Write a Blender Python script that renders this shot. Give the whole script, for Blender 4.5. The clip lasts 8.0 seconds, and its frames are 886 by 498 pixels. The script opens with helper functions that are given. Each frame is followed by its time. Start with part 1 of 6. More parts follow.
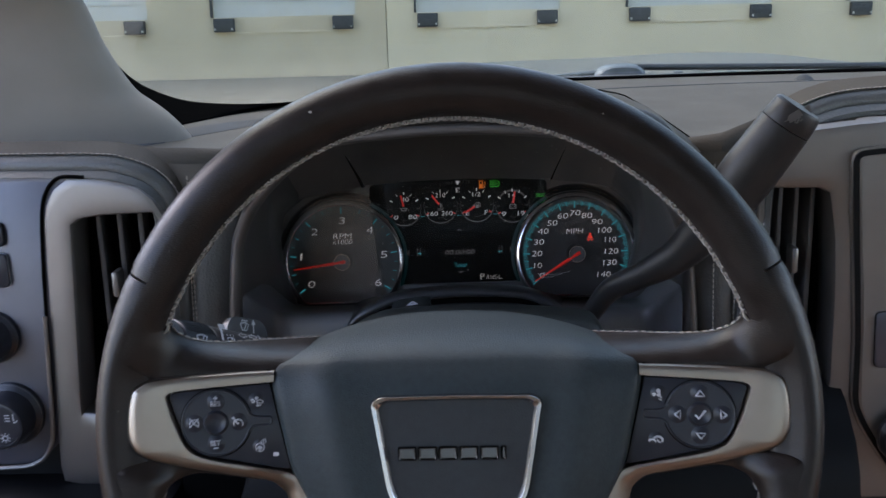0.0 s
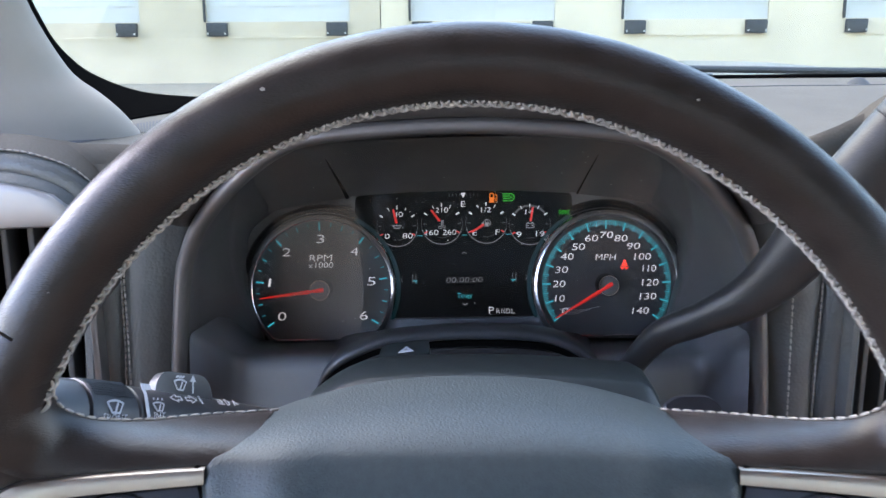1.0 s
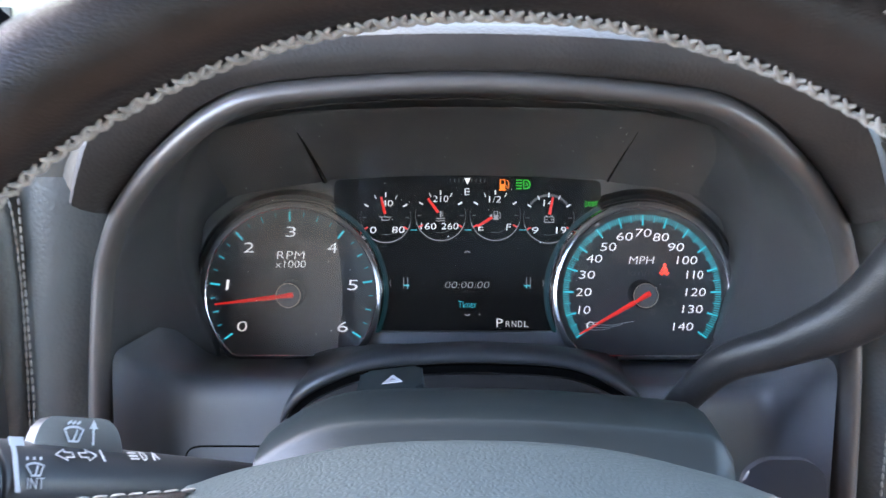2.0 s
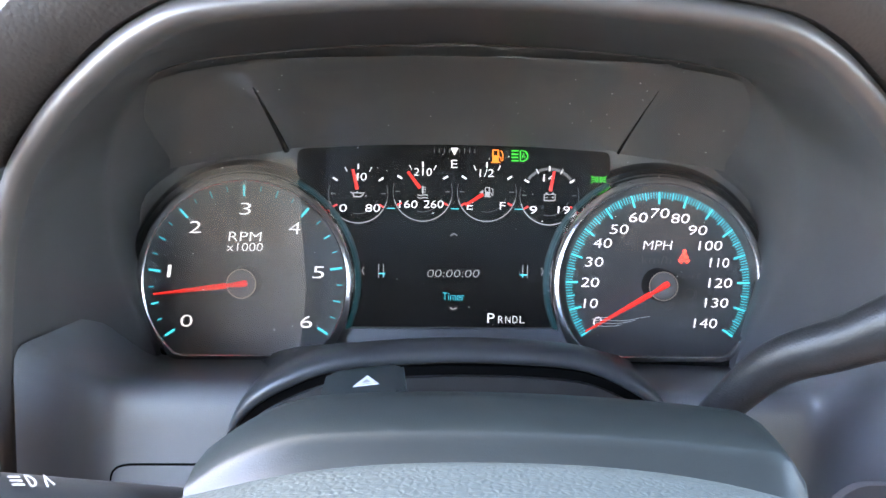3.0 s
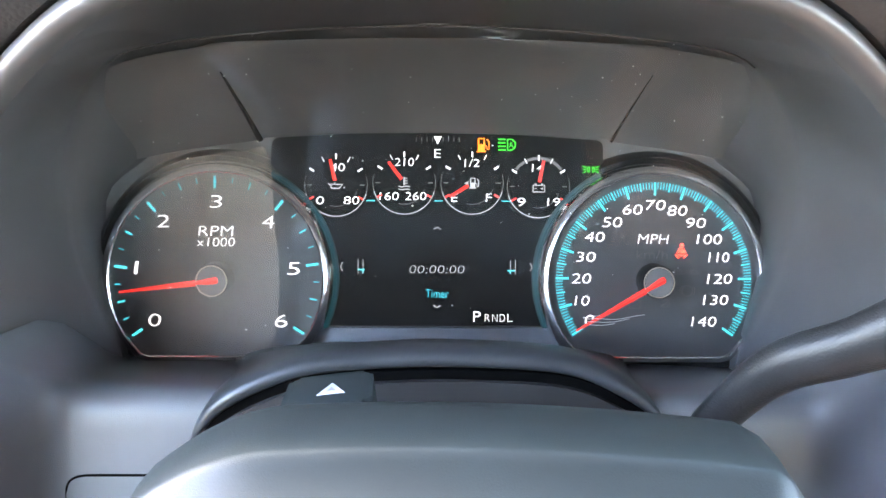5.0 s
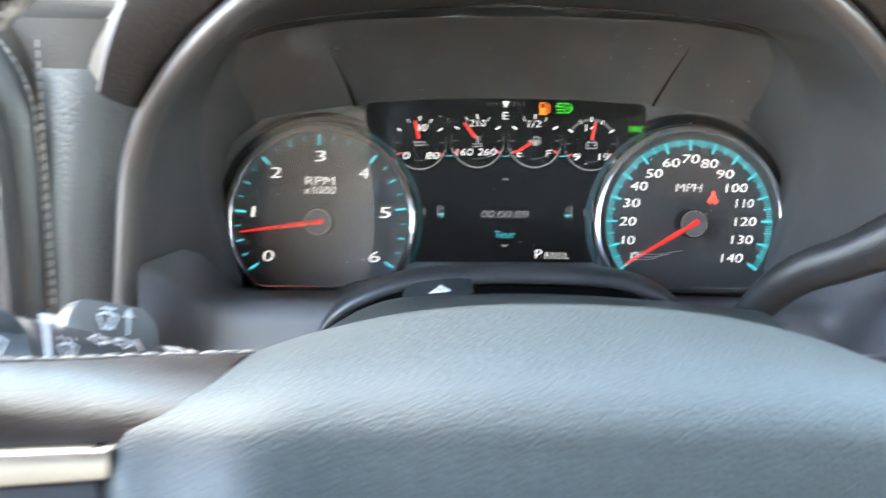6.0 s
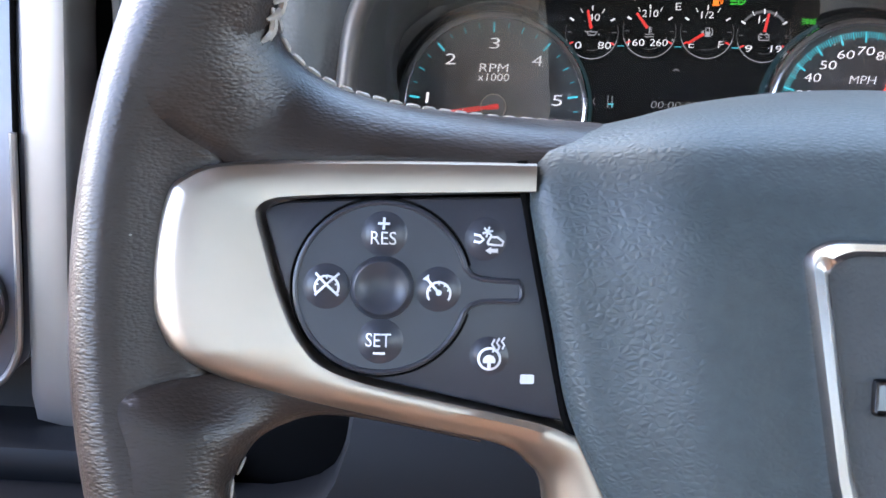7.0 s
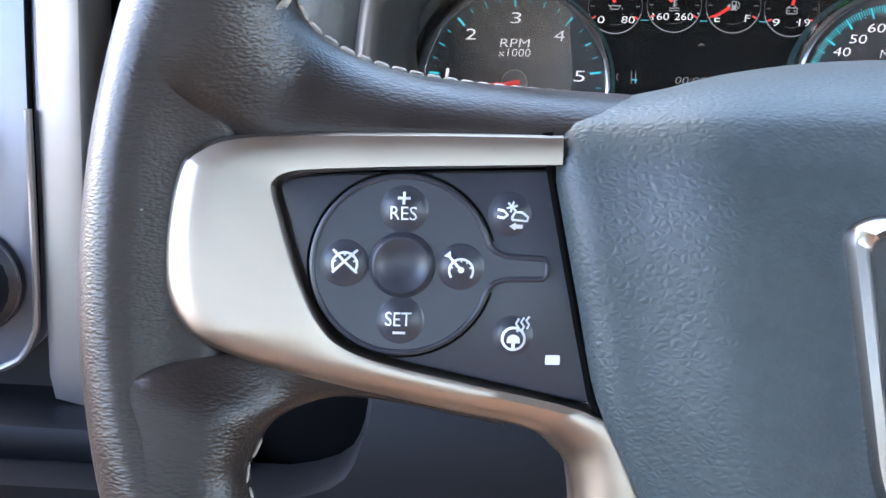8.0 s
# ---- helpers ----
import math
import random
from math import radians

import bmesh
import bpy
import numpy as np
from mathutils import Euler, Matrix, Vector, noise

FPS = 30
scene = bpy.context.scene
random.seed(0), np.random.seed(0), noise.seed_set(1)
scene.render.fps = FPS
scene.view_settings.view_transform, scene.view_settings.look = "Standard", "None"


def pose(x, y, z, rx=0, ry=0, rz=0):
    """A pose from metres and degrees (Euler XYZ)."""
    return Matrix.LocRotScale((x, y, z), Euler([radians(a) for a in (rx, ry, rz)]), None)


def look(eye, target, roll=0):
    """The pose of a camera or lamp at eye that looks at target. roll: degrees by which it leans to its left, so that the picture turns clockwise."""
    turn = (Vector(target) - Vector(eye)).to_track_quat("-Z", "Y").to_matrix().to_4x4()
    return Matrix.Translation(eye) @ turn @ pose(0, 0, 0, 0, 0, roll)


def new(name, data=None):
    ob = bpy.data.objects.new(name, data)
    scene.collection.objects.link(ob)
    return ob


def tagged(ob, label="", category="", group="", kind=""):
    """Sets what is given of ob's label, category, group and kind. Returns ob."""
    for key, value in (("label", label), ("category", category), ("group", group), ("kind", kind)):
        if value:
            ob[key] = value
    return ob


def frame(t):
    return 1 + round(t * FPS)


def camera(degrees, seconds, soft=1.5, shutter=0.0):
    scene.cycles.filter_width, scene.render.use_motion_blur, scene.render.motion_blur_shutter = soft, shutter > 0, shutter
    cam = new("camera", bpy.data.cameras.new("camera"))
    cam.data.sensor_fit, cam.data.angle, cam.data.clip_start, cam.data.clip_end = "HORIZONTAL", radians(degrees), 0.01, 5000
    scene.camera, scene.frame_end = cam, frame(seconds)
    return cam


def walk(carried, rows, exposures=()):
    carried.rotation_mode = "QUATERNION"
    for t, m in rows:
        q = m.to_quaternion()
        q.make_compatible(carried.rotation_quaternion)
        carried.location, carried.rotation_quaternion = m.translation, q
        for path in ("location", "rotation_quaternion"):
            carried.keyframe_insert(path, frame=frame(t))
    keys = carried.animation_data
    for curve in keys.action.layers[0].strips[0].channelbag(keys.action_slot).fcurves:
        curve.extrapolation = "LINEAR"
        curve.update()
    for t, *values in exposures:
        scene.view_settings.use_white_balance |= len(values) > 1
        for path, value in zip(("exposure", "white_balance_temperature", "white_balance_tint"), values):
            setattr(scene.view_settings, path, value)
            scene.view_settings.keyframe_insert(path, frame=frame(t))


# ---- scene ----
cam = camera(48.0, 8.0, shutter=0.4)
PATH = [
    (0, (0.016, 0.075, 1.56), (-0.033, 2.009, 1.056), -1.6),
    (0.2, (0.014, 0.108, 1.553), (-0.029, 2.048, 1.054), -1.34),
    (0.5, (0.011, 0.154, 1.55), (-0.027, 2.093, 1.062), -0.9),
    (1, (0.004, 0.238, 1.531), (-0.025, 2.177, 1.045), -0.4),
    (1.5, (-0.001, 0.306, 1.517), (-0.031, 2.246, 1.029), -0.1),
    (1.7, (-0.001, 0.334, 1.511), (-0.027, 2.27, 1.011), 0.4),
    (2.8, (0.0, 0.443, 1.469), (0.008, 2.383, 0.982), 1.1),
    (3, (-0.008, 0.455, 1.463), (0.037, 2.398, 0.987), 1.5),
    (3.5, (0.007, 0.48, 1.46), (0.015, 2.417, 0.962), 1.3),
    (4, (-0.003, 0.485, 1.458), (0.055, 2.423, 0.966), 1.6),
    (5.5, (0.007, 0.477, 1.459), (0.027, 2.414, 0.962), 1.1),
    (5.8, (-0.008, 0.426, 1.451), (0.012, 2.368, 0.974), 1.0),
    (6, (-0.023, 0.39, 1.455), (-0.034, 2.324, 0.945), 1.0),
    (6.2, (-0.047, 0.367, 1.444), (-0.075, 2.3, 0.933), 0.9),
    (6.5, (-0.078, 0.353, 1.426), (-0.131, 2.281, 0.895), 1.1),
    (7, (-0.097, 0.365, 1.408), (-0.183, 2.282, 0.844), 1.6),
    (7.5, (-0.097, 0.371, 1.406), (-0.205, 2.279, 0.815), 1.5),
    (8, (-0.098, 0.372, 1.405), (-0.22, 2.275, 0.802), 1.3),
]
EV = 3.75
# seconds, stops over EV, white balance in kelvin, tint
GAIN = [(0.0, -1.1, 6700, 20), (0.2, -0.35, 6700, 20), (0.5, 0.2, 6550, 22), (1.2, 0.25, 6400, 19), (1.7, 0.65, 6250, 17), (2.8, 1.5, 6500, 17), (3.5, 1.95, 6600, 15), (5.5, 2.05, 6700, 14), (5.8, 1.8, 6900, 13), (6.0, 1.55, 7000, 12), (6.5, 1.05, 6650, 20), (7.0, 0.95, 6500, 20), (8.0, 1.0, 6350, 18)]
FADE = [(t, EV + g, k, tint) for t, g, k, tint in GAIN]
walk(cam, [(t, look(eye, target, roll)) for t, eye, target, roll in PATH], FADE)

# ---- world, sun, exposure ----
world = bpy.data.worlds.new("sky")
scene.world = world
world.use_nodes = True
wn = world.node_tree.nodes
sky = wn.new("ShaderNodeTexSky")
sky.sky_type, sky.sun_disc = "NISHITA", False
sky.sun_elevation, sky.sun_rotation = radians(49), radians(297)
wn["Background"].inputs["Strength"].default_value = 0.15
world.node_tree.links.new(sky.outputs["Color"], wn["Background"].inputs["Color"])

sun = new("sun", bpy.data.lights.new("sun", "SUN"))
sun.data.energy, sun.data.angle, sun.data.color = 0.47, radians(60), (1.0, 0.92, 0.82)
sun.matrix_world = look((-8.2, 4.2, 10.6), (0, 0, 0))


# ---- materials ----
LAMP = 0.16  # brightness of the lit gauges beside daylight

def material(name, color, rough=0.5, metal=0.0, bump=None, vary=0.0, vary_scale=40.0, emit=None, spec=0.5, rough_vary=0.0, stretch=(1, 1, 1)):
    """bump: (kind, scale, strength, metres) with kind noise, pebble, brush or crease."""
    m = bpy.data.materials.new(name)
    m.use_nodes = True
    nt = m.node_tree
    b = nt.nodes["Principled BSDF"]
    b.inputs["Base Color"].default_value = (*color, 1)
    b.inputs["Roughness"].default_value, b.inputs["Metallic"].default_value = rough, metal
    b.inputs["Specular IOR Level"].default_value = spec
    tc = nt.nodes.new("ShaderNodeTexCoord")
    out = tc.outputs["Object"]
    if vary or rough_vary:
        n1 = nt.nodes.new("ShaderNodeTexNoise")
        n1.inputs["Scale"].default_value, n1.inputs["Detail"].default_value = vary_scale, 6.0
        nt.links.new(out, n1.inputs["Vector"])
        if vary:
            r = nt.nodes.new("ShaderNodeMapRange")
            r.inputs["From Min"].default_value, r.inputs["From Max"].default_value = 0.3, 0.7
            r.inputs["To Min"].default_value, r.inputs["To Max"].default_value = 1 - vary, 1 + vary
            nt.links.new(n1.outputs["Fac"], r.inputs["Value"])
            mul = nt.nodes.new("ShaderNodeVectorMath")
            mul.operation = "SCALE"
            mul.inputs[0].default_value = color
            nt.links.new(r.outputs["Result"], mul.inputs["Scale"])
            nt.links.new(mul.outputs["Vector"], b.inputs["Base Color"])
        if rough_vary:
            r2 = nt.nodes.new("ShaderNodeMapRange")
            r2.inputs["From Min"].default_value, r2.inputs["From Max"].default_value = 0.3, 0.7
            r2.inputs["To Min"].default_value, r2.inputs["To Max"].default_value = rough - rough_vary, rough + rough_vary
            nt.links.new(n1.outputs["Fac"], r2.inputs["Value"])
            nt.links.new(r2.outputs["Result"], b.inputs["Roughness"])
    if bump:
        kind, scale, strength, depth = bump
        bn = nt.nodes.new("ShaderNodeBump")
        bn.inputs["Strength"].default_value, bn.inputs["Distance"].default_value = strength, depth
        if kind == "pebble" or kind == "crease":
            warp = nt.nodes.new("ShaderNodeTexNoise")
            warp.inputs["Scale"].default_value, warp.inputs["Detail"].default_value = scale * 0.35, 3.0
            nt.links.new(out, warp.inputs["Vector"])
            add = nt.nodes.new("ShaderNodeVectorMath")
            add.operation = "MULTIPLY_ADD"
            nt.links.new(warp.outputs["Color"], add.inputs[0])
            add.inputs[1].default_value = (0.9 / scale,) * 3
            grain = nt.nodes.new("ShaderNodeMapping")
            grain.inputs["Scale"].default_value = stretch
            nt.links.new(out, grain.inputs["Vector"])
            nt.links.new(grain.outputs["Vector"], add.inputs[2])
            tex = nt.nodes.new("ShaderNodeTexVoronoi")
            tex.feature = "SMOOTH_F1" if kind == "pebble" else "DISTANCE_TO_EDGE"
            tex.inputs["Scale"].default_value = scale
            if kind == "pebble":
                tex.inputs["Smoothness"].default_value = 0.4
            nt.links.new(add.outputs["Vector"], tex.inputs["Vector"])
            bn.invert = kind == "pebble"
            if kind == "crease":
                rr = nt.nodes.new("ShaderNodeMapRange")
                rr.inputs["From Max"].default_value = 0.42
                rr.interpolation_type = "SMOOTHSTEP"
                nt.links.new(tex.outputs["Distance"], rr.inputs["Value"])
                nt.links.new(rr.outputs["Result"], bn.inputs["Height"])
            else:
                nt.links.new(tex.outputs["Distance"], bn.inputs["Height"])
        else:
            tex = nt.nodes.new("ShaderNodeTexNoise")
            tex.inputs["Scale"].default_value, tex.inputs["Detail"].default_value = scale, 4.0
            if kind == "brush":
                mp = nt.nodes.new("ShaderNodeMapping")
                mp.inputs["Scale"].default_value = (1.0, 0.03, 1.0)
                nt.links.new(out, mp.inputs["Vector"])
                nt.links.new(mp.outputs["Vector"], tex.inputs["Vector"])
            else:
                nt.links.new(out, tex.inputs["Vector"])
            nt.links.new(tex.outputs["Fac"], bn.inputs["Height"])
        nt.links.new(bn.outputs["Normal"], b.inputs["Normal"])
    if emit:
        b.inputs["Emission Color"].default_value = (*emit[0], 1)
        b.inputs["Emission Strength"].default_value = emit[1] * LAMP
    return m


def clear(name, tint, ior=1.45, rough=0.0, dusty=0.0, dust=(0.62, 0.58, 0.54)):
    """Thin clear pane: lets light straight through, mirrors by Fresnel."""
    m = bpy.data.materials.new(name)
    m.use_nodes = True
    nt = m.node_tree
    nt.nodes.remove(nt.nodes["Principled BSDF"])
    tr, gl = nt.nodes.new("ShaderNodeBsdfTransparent"), nt.nodes.new("ShaderNodeBsdfGlossy")
    tr.inputs["Color"].default_value = (*tint, 1)
    gl.inputs["Roughness"].default_value = rough
    fr, mix = nt.nodes.new("ShaderNodeLayerWeight"), nt.nodes.new("ShaderNodeMixShader")
    fr.inputs["Blend"].default_value = 0.5
    power, lift = nt.nodes.new("ShaderNodeMath"), nt.nodes.new("ShaderNodeMapRange")
    power.operation = "POWER"
    power.inputs[1].default_value = 5.0
    lift.inputs["To Min"].default_value = ((ior - 1) / (ior + 1)) ** 2
    nt.links.new(fr.outputs["Facing"], power.inputs[0])
    nt.links.new(power.outputs[0], lift.inputs["Value"])
    nt.links.new(lift.outputs["Result"], mix.inputs[0])
    nt.links.new(tr.outputs[0], mix.inputs[1])
    nt.links.new(gl.outputs[0], mix.inputs[2])
    last = mix.outputs[0]
    if dusty:
        df, veil = nt.nodes.new("ShaderNodeBsdfDiffuse"), nt.nodes.new("ShaderNodeMixShader")
        df.inputs["Color"].default_value = (*dust, 1)
        tc, nz, rng = nt.nodes.new("ShaderNodeTexCoord"), nt.nodes.new("ShaderNodeTexNoise"), nt.nodes.new("ShaderNodeMapRange")
        nz.inputs["Scale"].default_value, nz.inputs["Detail"].default_value = 14.0, 5.0
        nt.links.new(tc.outputs["Object"], nz.inputs["Vector"])
        nt.links.new(nz.outputs["Fac"], rng.inputs["Value"])
        rng.inputs["To Min"].default_value, rng.inputs["To Max"].default_value = dusty * 0.6, dusty * 1.4
        nt.links.new(rng.outputs["Result"], veil.inputs[0])
        nt.links.new(last, veil.inputs[1])
        nt.links.new(df.outputs[0], veil.inputs[2])
        last = veil.outputs[0]
    nt.links.new(last, nt.nodes["Material Output"].inputs["Surface"])
    return m


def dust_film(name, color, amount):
    """A film that paints reflected light, thinning out along x and towards its lower end."""
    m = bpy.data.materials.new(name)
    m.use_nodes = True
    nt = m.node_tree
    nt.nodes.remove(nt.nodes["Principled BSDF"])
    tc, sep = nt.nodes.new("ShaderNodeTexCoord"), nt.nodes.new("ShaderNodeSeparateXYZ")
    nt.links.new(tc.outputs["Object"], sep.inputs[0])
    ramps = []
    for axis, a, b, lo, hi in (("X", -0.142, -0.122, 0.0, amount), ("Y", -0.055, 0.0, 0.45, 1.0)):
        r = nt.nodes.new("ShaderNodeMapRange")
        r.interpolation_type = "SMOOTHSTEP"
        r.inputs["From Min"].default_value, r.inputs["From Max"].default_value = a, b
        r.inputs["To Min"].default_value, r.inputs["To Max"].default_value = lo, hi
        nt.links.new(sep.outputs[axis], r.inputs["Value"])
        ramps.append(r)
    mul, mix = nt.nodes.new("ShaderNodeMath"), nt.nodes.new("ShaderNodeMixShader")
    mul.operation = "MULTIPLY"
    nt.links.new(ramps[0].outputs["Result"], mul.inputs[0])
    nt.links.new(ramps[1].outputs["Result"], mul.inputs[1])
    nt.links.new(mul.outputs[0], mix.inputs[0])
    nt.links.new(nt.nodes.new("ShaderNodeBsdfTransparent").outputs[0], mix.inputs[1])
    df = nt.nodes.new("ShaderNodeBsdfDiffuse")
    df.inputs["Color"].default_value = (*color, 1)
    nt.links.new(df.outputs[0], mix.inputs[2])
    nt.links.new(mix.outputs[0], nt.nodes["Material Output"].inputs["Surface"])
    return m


RIM_LEATHER = material("rim_leather", (0.0178, 0.0133, 0.0114), 0.36, bump=("pebble", 1250, 0.26, 0.0004), vary=0.20, vary_scale=90, rough_vary=0.07, spec=0.30, stretch=(0.55, 1.5, 1.0))
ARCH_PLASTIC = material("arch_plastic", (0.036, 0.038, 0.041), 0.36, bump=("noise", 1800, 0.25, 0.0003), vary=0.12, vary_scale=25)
PAD_LEATHER = material("pad_leather", (0.0268, 0.0362, 0.0392), 0.48, bump=("crease", 640, 0.24, 0.0005), vary=0.10, vary_scale=300, spec=0.33, stretch=(0.85, 1.2, 1.0))
DASH_LEATHER = material("dash_leather", (0.070, 0.073, 0.071), 0.40, bump=("pebble", 500, 0.4, 0.0006), vary=0.15, vary_scale=30, spec=0.6)
# Dark brown holds the low light and warm reflection on the hood's front
HOOD_LEATHER = material("hood_leather", (0.026, 0.021, 0.018), 0.55, bump=("pebble", 600, 0.35, 0.0005), vary=0.2, vary_scale=40)
ENAMEL = material("badge_enamel", (0.020, 0.023, 0.026), 0.42, bump=("crease", 700, 0.25, 0.0003), vary=0.1, vary_scale=200)
DASH_TOP = material("dash_top", (0.074, 0.067, 0.056), 0.7, spec=0.1, bump=("pebble", 500, 0.3, 0.0006), vary=0.12, vary_scale=15)
BLACK = material("black_plastic", (0.026, 0.0255, 0.026), 0.42, bump=("noise", 1500, 0.15, 0.0003), vary=0.15, vary_scale=50)
# Brown cast carries the warm reflection of the lens in front
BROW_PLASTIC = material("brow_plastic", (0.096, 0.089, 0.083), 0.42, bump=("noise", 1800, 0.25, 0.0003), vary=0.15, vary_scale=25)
# One charcoal plastic twice: darkened inside the hood, lightened where light falls
SHROUD_SHADED = material("shroud_shaded", (0.062, 0.060, 0.060), 0.40, bump=("noise", 1800, 0.25, 0.0003), vary=0.12, vary_scale=25)
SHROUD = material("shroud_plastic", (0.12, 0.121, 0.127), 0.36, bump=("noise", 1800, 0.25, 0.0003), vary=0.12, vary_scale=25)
COLUMN = material("column_plastic", (0.0155, 0.0215, 0.0225), 0.46, bump=("noise", 1800, 0.25, 0.0003), vary=0.12, vary_scale=25)
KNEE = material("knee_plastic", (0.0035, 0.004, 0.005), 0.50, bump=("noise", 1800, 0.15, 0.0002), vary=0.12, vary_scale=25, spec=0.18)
LEVER = material("lever_plastic", (0.022, 0.0215, 0.0218), 0.38, bump=("pebble", 1100, 0.35, 0.0003), vary=0.15, vary_scale=60, spec=0.28)
SWITCH = material("switch_plastic", (0.0185, 0.0205, 0.027), 0.36, bump=("noise", 2500, 0.12, 0.0002), vary=0.1, vary_scale=80, spec=0.45)
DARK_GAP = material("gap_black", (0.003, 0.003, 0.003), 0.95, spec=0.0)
GLOSS = material("gloss_blue_black", (0.10, 0.105, 0.13), 0.34, 0.6, vary=0.10, vary_scale=20)
SATIN = material("satin_nickel", (0.365, 0.310, 0.262), 0.36, 1.0, bump=("brush", 900, 0.06, 0.0002), vary=0.05, vary_scale=60, rough_vary=0.04)
SATIN_DASH = material("satin_dash_paint", (0.232, 0.218, 0.208), 0.46, 0.9, vary=0.05, vary_scale=30)
STRIP = material("bezel_strip", (0.125, 0.112, 0.104), 0.42, 0.5, vary=0.06, vary_scale=30)
BADGE_METAL = material("dark_chrome", (0.075, 0.075, 0.08), 0.20, 1.0)
CHROME = material("chrome", (0.46, 0.435, 0.43), 0.20, 1.0)
RING = material("polished_ring", (0.90, 0.90, 0.92), 0.22, 1.0)
THREAD = material("grey_thread", (0.25, 0.23, 0.205), 0.85, bump=("noise", 3000, 0.4, 0.0003), vary=0.3, vary_scale=400)
LEGEND = material("white_legend", (0.50, 0.51, 0.53), 0.5)
DIM_LEGEND = material("grey_legend", (0.28, 0.28, 0.28), 0.5)
DUST = material("dust", (0.62, 0.60, 0.57), 0.9)
DIAL = material("dial_face", (0.046, 0.043, 0.043), 0.45, vary=0.1, vary_scale=60)
SCREEN = material("display_screen", (0.004, 0.004, 0.004), 0.25, spec=0.08)
NUMERAL = material("lit_numeral", (0.6, 0.6, 0.6), 0.5, emit=((1.0, 0.97, 0.92), 0.23))
DIM = material("unlit_symbol", (0.075, 0.066, 0.06), 0.5)
CYAN = material("lit_cyan", (0.02, 0.2, 0.22), 0.5, emit=((0.04, 0.60, 0.68), 0.29))
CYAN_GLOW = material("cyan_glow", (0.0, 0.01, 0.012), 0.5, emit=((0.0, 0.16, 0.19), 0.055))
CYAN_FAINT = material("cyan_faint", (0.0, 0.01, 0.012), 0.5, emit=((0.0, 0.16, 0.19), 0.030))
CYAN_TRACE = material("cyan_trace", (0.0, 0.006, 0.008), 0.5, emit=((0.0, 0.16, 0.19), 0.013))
HUB = material("hub_plastic", (0.105, 0.102, 0.10), 0.35, vary=0.08, vary_scale=80)
NEEDLE = material("red_needle", (0.75, 0.03, 0.02), 0.35, emit=((1.0, 0.03, 0.015), 0.11))
RED = material("lit_red", (0.3, 0.02, 0.01), 0.5, emit=((1.0, 0.07, 0.04), 0.7))
ORANGE = material("lit_orange", (0.3, 0.1, 0.0), 0.5, emit=((1.0, 0.21, 0.006), 0.36))
GREEN = material("lit_green", (0.0, 0.2, 0.0), 0.5, emit=((0.025, 0.62, 0.025), 0.34))
GREY_LINE = material("screen_grey", (0.1, 0.1, 0.1), 0.5, emit=((0.6, 0.62, 0.64), 0.15))
FAINT_LINE = material("screen_faint", (0.05, 0.05, 0.05), 0.5, emit=((0.6, 0.62, 0.64), 0.045))
# Thin lens dust, its brown also standing for haze reflected there
LENS = clear("cluster_lens", (0.97, 0.97, 0.97), 1.42, 0.02, 0.014, (0.66, 0.57, 0.49))
# Warm film that paints glare over the tachometer
GLARE = dust_film("dust_film", (0.74, 0.59, 0.47), 0.115)
# Tint of the unseen rear windows, set by the fill light needed
PRIVACY = clear("privacy_glass", (0.58, 0.61, 0.63), 1.45)
GLASS = clear("windscreen_glass", (0.765, 0.80, 0.745), 1.35)
HEADLINER = material("headliner_cloth", (0.20, 0.19, 0.18), 0.9, vary=0.1, vary_scale=50)
PILLAR = material("pillar_trim", (0.195, 0.170, 0.136), 0.8, bump=("noise", 900, 0.2, 0.0004), vary=0.06, vary_scale=20)
# Tan for the unseen walls and floor, chosen to bounce warm light
TAN = material("tan_bounce", (0.42, 0.27, 0.17), 0.9, vary=0.2, vary_scale=60)
DOCK_WALL = material("painted_concrete", (0.42, 0.34, 0.24), 0.8, vary=0.07, vary_scale=1.3)
DOCK_WALL_B = material("painted_concrete_white", (0.51, 0.42, 0.30), 0.8, vary=0.05, vary_scale=1.1)
DOCK_DOOR = material("door_panel_white", (0.42, 0.40, 0.37), 0.6, vary=0.05, vary_scale=2.0)
RUBBER = material("black_rubber", (0.03, 0.03, 0.032), 0.7, vary=0.3, vary_scale=12)
ASPHALT = material("asphalt", (0.185, 0.165, 0.128), 0.9, vary=0.2, vary_scale=3.0, bump=("noise", 60, 0.4, 0.01))
PAINT = material("truck_paint", (0.30, 0.30, 0.27), 0.65, 0.0, vary=0.03, vary_scale=3, spec=0.15)
WIPER = material("wiper_plastic", (0.13, 0.145, 0.155), 0.55, vary=0.15, vary_scale=60)
COWL = material("cowl_plastic", (0.05, 0.054, 0.058), 0.8, vary=0.2, vary_scale=30, spec=0.2)


# ---- mesh helpers ----
def part(name, bm, mat, parent=None, label="", sharp=38):
    me = bpy.data.meshes.new(name)
    bmesh.ops.recalc_face_normals(bm, faces=bm.faces)
    bm.to_mesh(me)
    bm.free()
    me.materials.append(mat)
    me.shade_smooth()
    me.set_sharp_from_angle(angle=radians(sharp))
    ob = new(name, me)
    if parent:
        ob.parent = parent
    return tagged(ob, label)


def thing(name, m, label, category, group="", kind=""):
    ob = new(name)
    ob.empty_display_size = 0.02
    ob.matrix_world = m
    return tagged(ob, label, category, group, kind)


